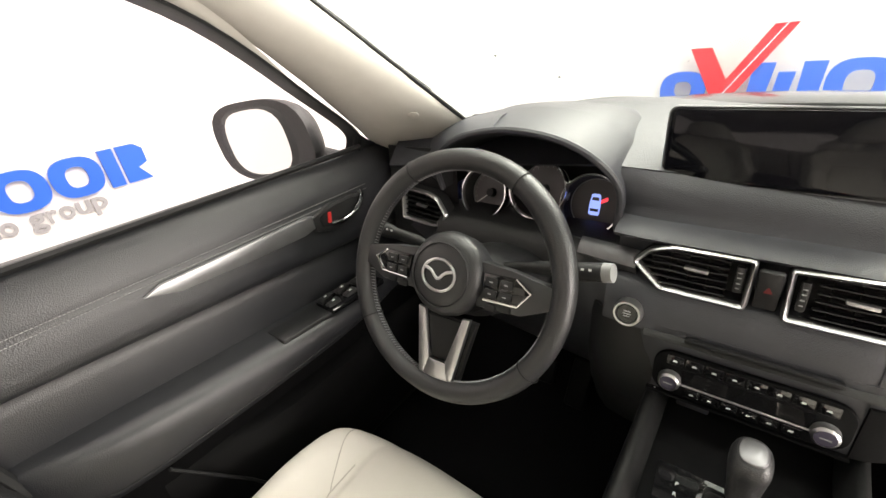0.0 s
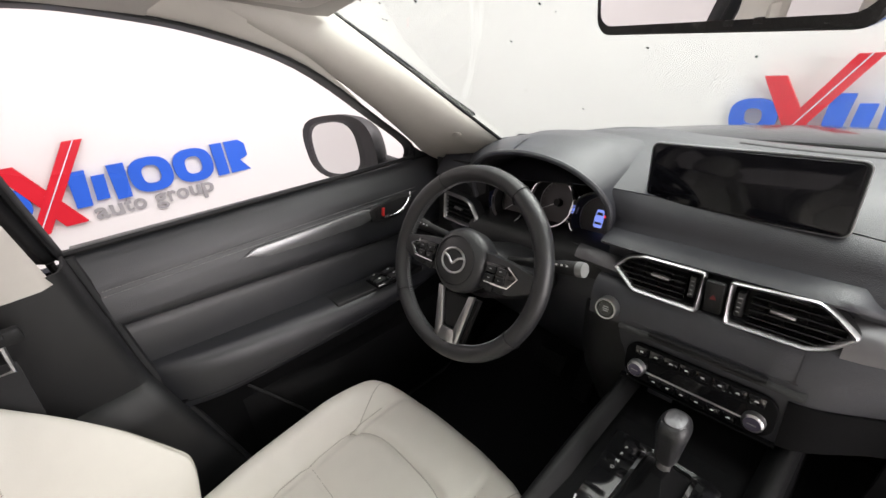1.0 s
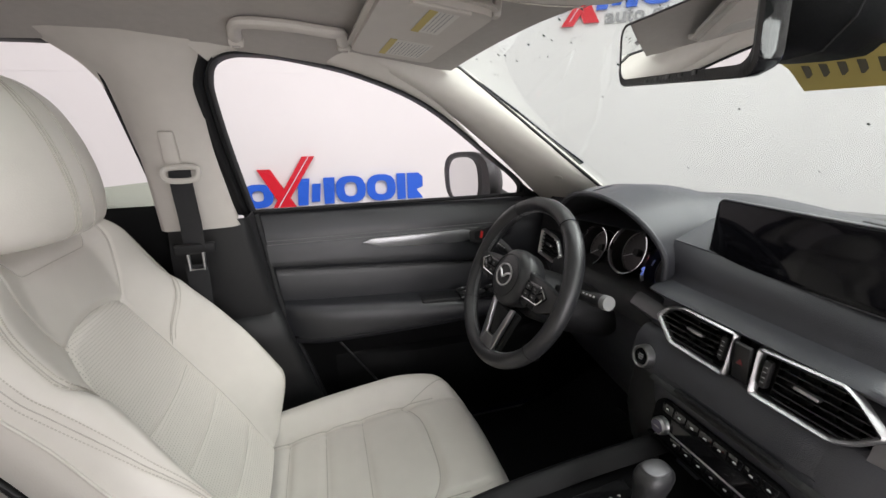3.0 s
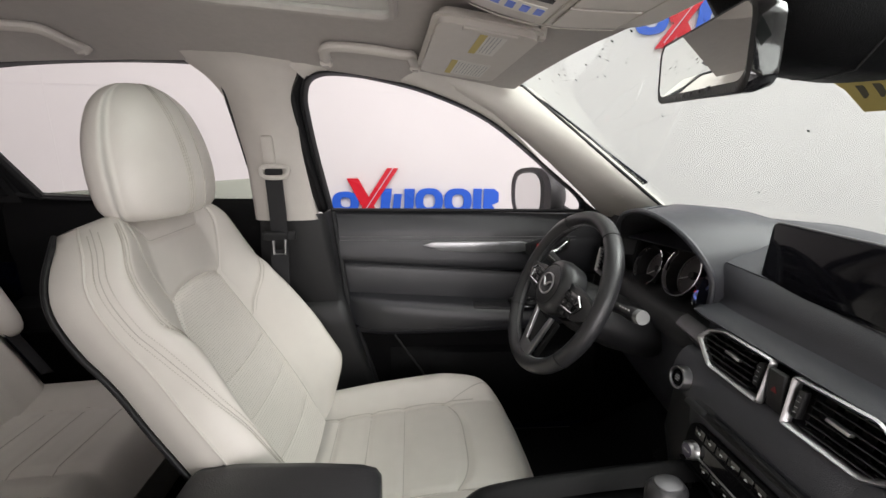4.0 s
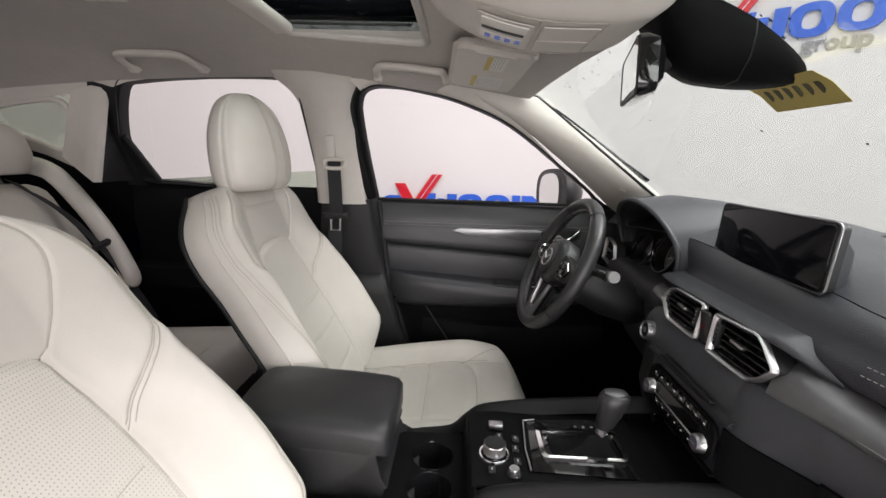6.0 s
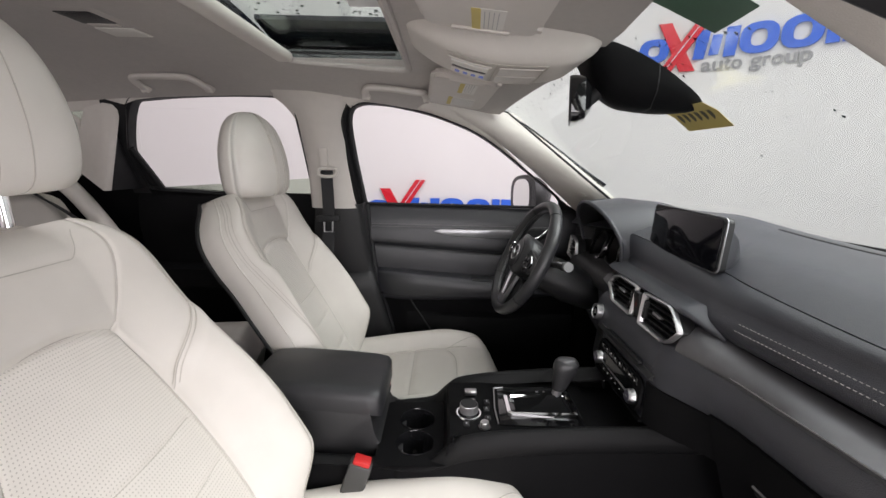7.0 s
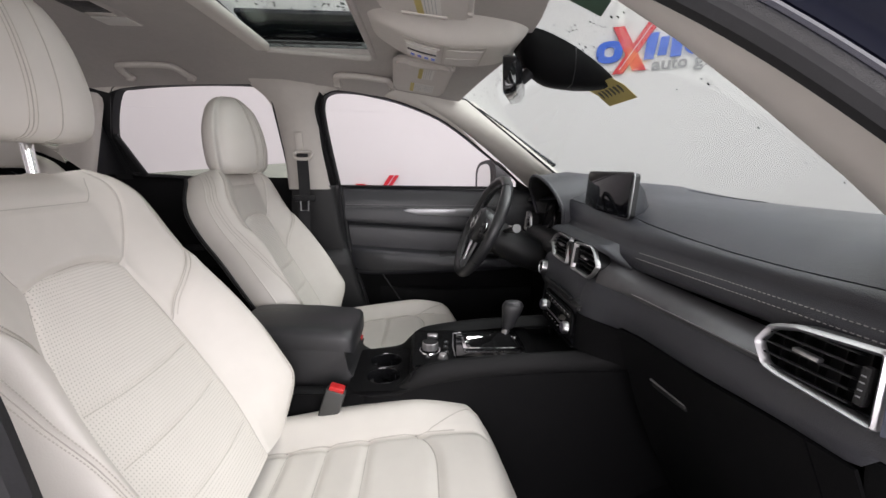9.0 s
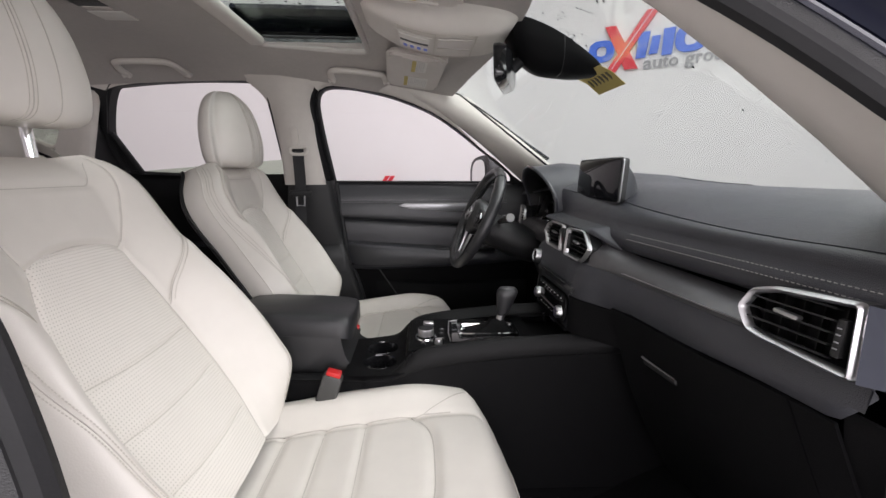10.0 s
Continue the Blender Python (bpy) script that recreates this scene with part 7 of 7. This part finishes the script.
part("glass", bm, MIRROR, rv, "mirror glass")
part("bezel", grid([[mr @ Vector((x, y, 0.0)) for x, y in out_], [mr @ Vector((x * 0.985, y * 0.96, 0.003)) for x, y in out_], [mr @ Vector((x * 0.955, (y + 0.004) * 0.83, 0.0017)) for x, y in out_]], wrap_v=True), HARD, rv, sharp=60)
for k in range(5):
    part("button", rbox((0, 0, 0), (0.009, 0.005, 0.002), 0.001), LIDM, rv).matrix_basis = mr @ pose(-0.05 + 0.025 * k, -0.036 + 0.05 * 0.05 - 0.0, 0.002)
part("stem", tube([mr @ Vector((0.0, 0.0, -0.03)), (0.0, 0.070, 1.432), (0.0, 0.085, 1.450)], [0.012, 0.014, 0.018], 12), RUBBER, rv)
pod = thing("camera_housing", "black sensor housing behind the rear-view mirror", "sensor housing")
secs = []
for y, w, zt, th in ((0.035, 0.050, 1.512, 0.045), (0.06, 0.060, 1.504, 0.074), (0.10, 0.068, 1.488, 0.084), (0.15, 0.074, 1.464, 0.066), (0.20, 0.068, 1.438, 0.042), (0.24, 0.050, 1.420, 0.021), (0.264, 0.026, 1.409, 0.008)):
    secs.append([Vector((0.005 + w * c_, y - 0.15 * th * min(0, k), zt + th * k)) for c_, k in ((-1, 0.10), (0, 0.15), (1, 0.10), (1.0, -0.15), (0.86, -0.55), (0.5, -0.95), (0, -1.0), (-0.5, -0.95), (-0.86, -0.55), (-1.0, -0.15))])
cols_ = [spline(list(q), 3) for q in zip(*secs)]
housing_ = part("housing", loft(list(zip(*cols_))), LOW, pod, sharp=50)
part("seam", tube(list(list(zip(*cols_))[9]), 0.0012, 6, closed=True), HARD, pod, "fine joint line round the housing")


def on_glass(x0, x1, v0, v1, mt, name, label, cat, lift=0.006):
    rows = [[ws(x0 + (x1 - x0) * i / 6, v0 + (v1 - v0) * j / 4) - Vector((0, lift, lift)) for i in range(7)] for j in range(5)]
    return single(name, grid(rows, thick=0.0006), mt, label, cat)


tag = single("dealer_tag", grid([[Vector((x, y, z)) for x in (-0.062, 0.0, 0.080)] for y, z in ((0.232, 1.409), (0.262, 1.396), (0.296, 1.370))], thick=0.0006), YELLOW, "yellow paper stock tag with marker bars on the windscreen", "tag")
for k in range(6):
    part("marker_bar", rbox((-0.042 + 0.020 * k, 0.266, 1.3915), (0.008, 0.026, 0.0008), 0, (-32, 0, 12)), DARKINK, tag)
on_glass(-0.575, -0.535, 0.955, 0.985, GREYP, "inspection_sticker", "small grey printed sticker on the windscreen", "sticker")
on_glass(0.285, 0.405, 0.84, 0.97, GREEN, "sun_strip_sticker", "dark green sticker with pale edge on the windscreen", "sticker")
# rain drops on the outside of the glass
rng = random.Random(9)
bm = bmesh.new()
for k in range(190):
    x = rng.uniform(-0.58, 0.58)
    v = rng.uniform(0.12, 0.99) if rng.random() < 0.35 else rng.uniform(0.80, 0.99)
    r = rng.choice((0.0010, 0.0014, 0.002, 0.0028))
    p = ws(x, v) + Vector((0, 0.004, 0.006))
    bmesh.ops.create_icosphere(bm, subdivisions=1, radius=r, matrix=Matrix.Translation(p) @ pose(0, 0, 0, -40, 0, 0) @ Matrix.Diagonal((1, 1.3, 0.4, 1)))
part("rain_drops", bm, DROP, screen_ob)["kind"] = "stuff"

# ---------- seat belts ----------
fb = thing("seat_belt", "black seat belt with beige guide and chrome tongue", "seat belt", "seat belts")


def webbing(pts, w, across):
    P = spline(pts, 6)
    a = Vector(across).normalized()
    return grid([[p - a * w / 2, p + a * w / 2] for p in P], thick=0.0014)


part("webbing", webbing([(-0.605, -0.632, 1.255), (-0.588, -0.628, 1.225), (-0.590, -0.626, 1.15), (-0.596, -0.628, 1.09)], 0.046, (0.25, 0.97, 0)), BELT, fb)
part("guide_loop", tube(spline([(-0.590, -0.594, 1.248), (-0.584, -0.604, 1.236), (-0.584, -0.648, 1.236), (-0.590, -0.658, 1.248), (-0.598, -0.650, 1.260), (-0.598, -0.602, 1.260)], 4, closed=True), 0.006, 8, closed=True), BEIGE, fb, "beige belt guide loop")
part("tongue_grip", rbox((-0.596, -0.628, 1.088), (0.014, 0.080, 0.024), 0.005, (0, 10, 8)), RUBBER, fb)
part("tongue", tube([(-0.594, -0.613, 1.079), (-0.591, -0.614, 1.042), (-0.591, -0.642, 1.042), (-0.594, -0.643, 1.079)], 0.0036, 6), SILVER, fb, "chrome belt tongue")
part("lower_webbing", webbing([(-0.605, -0.632, 1.05), (-0.62, -0.64, 0.85), (-0.66, -0.62, 0.60), (-0.665, -0.58, 0.45)], 0.046, (0.1, 0.99, 0)), BELT, fb)
rb = thing("seat_belt", "black rear seat belt over the bench shoulder", "seat belt", "seat belts")
BP = BENCH[0]
part("webbing", webbing([BP(-0.50, 1.0, 0.03), BP(-0.55, 0.80, 0.03), BP(-0.60, 0.58, 0.03), BP(-0.645, 0.36, 0.03), BP(-0.655, 0.10, 0.03)], 0.046, (0.93, 0.1, 0.35)), BELT, rb)
grip = part("tongue_grip", rbox((0, 0, 0), (0.066, 0.018, 0.022), 0.005, (-25, 12, 0)), RUBBER, rb)
grip.matrix_basis = Matrix.Translation(BP(-0.60, 0.58, 0.036))

# kick panels that close the footwells
for s in (-1, 1):
    part("kick_panel", rbox((s * 0.735, 0.47, 0.62), (0.02, 0.32, 0.52), 0.006), LOW, dash)
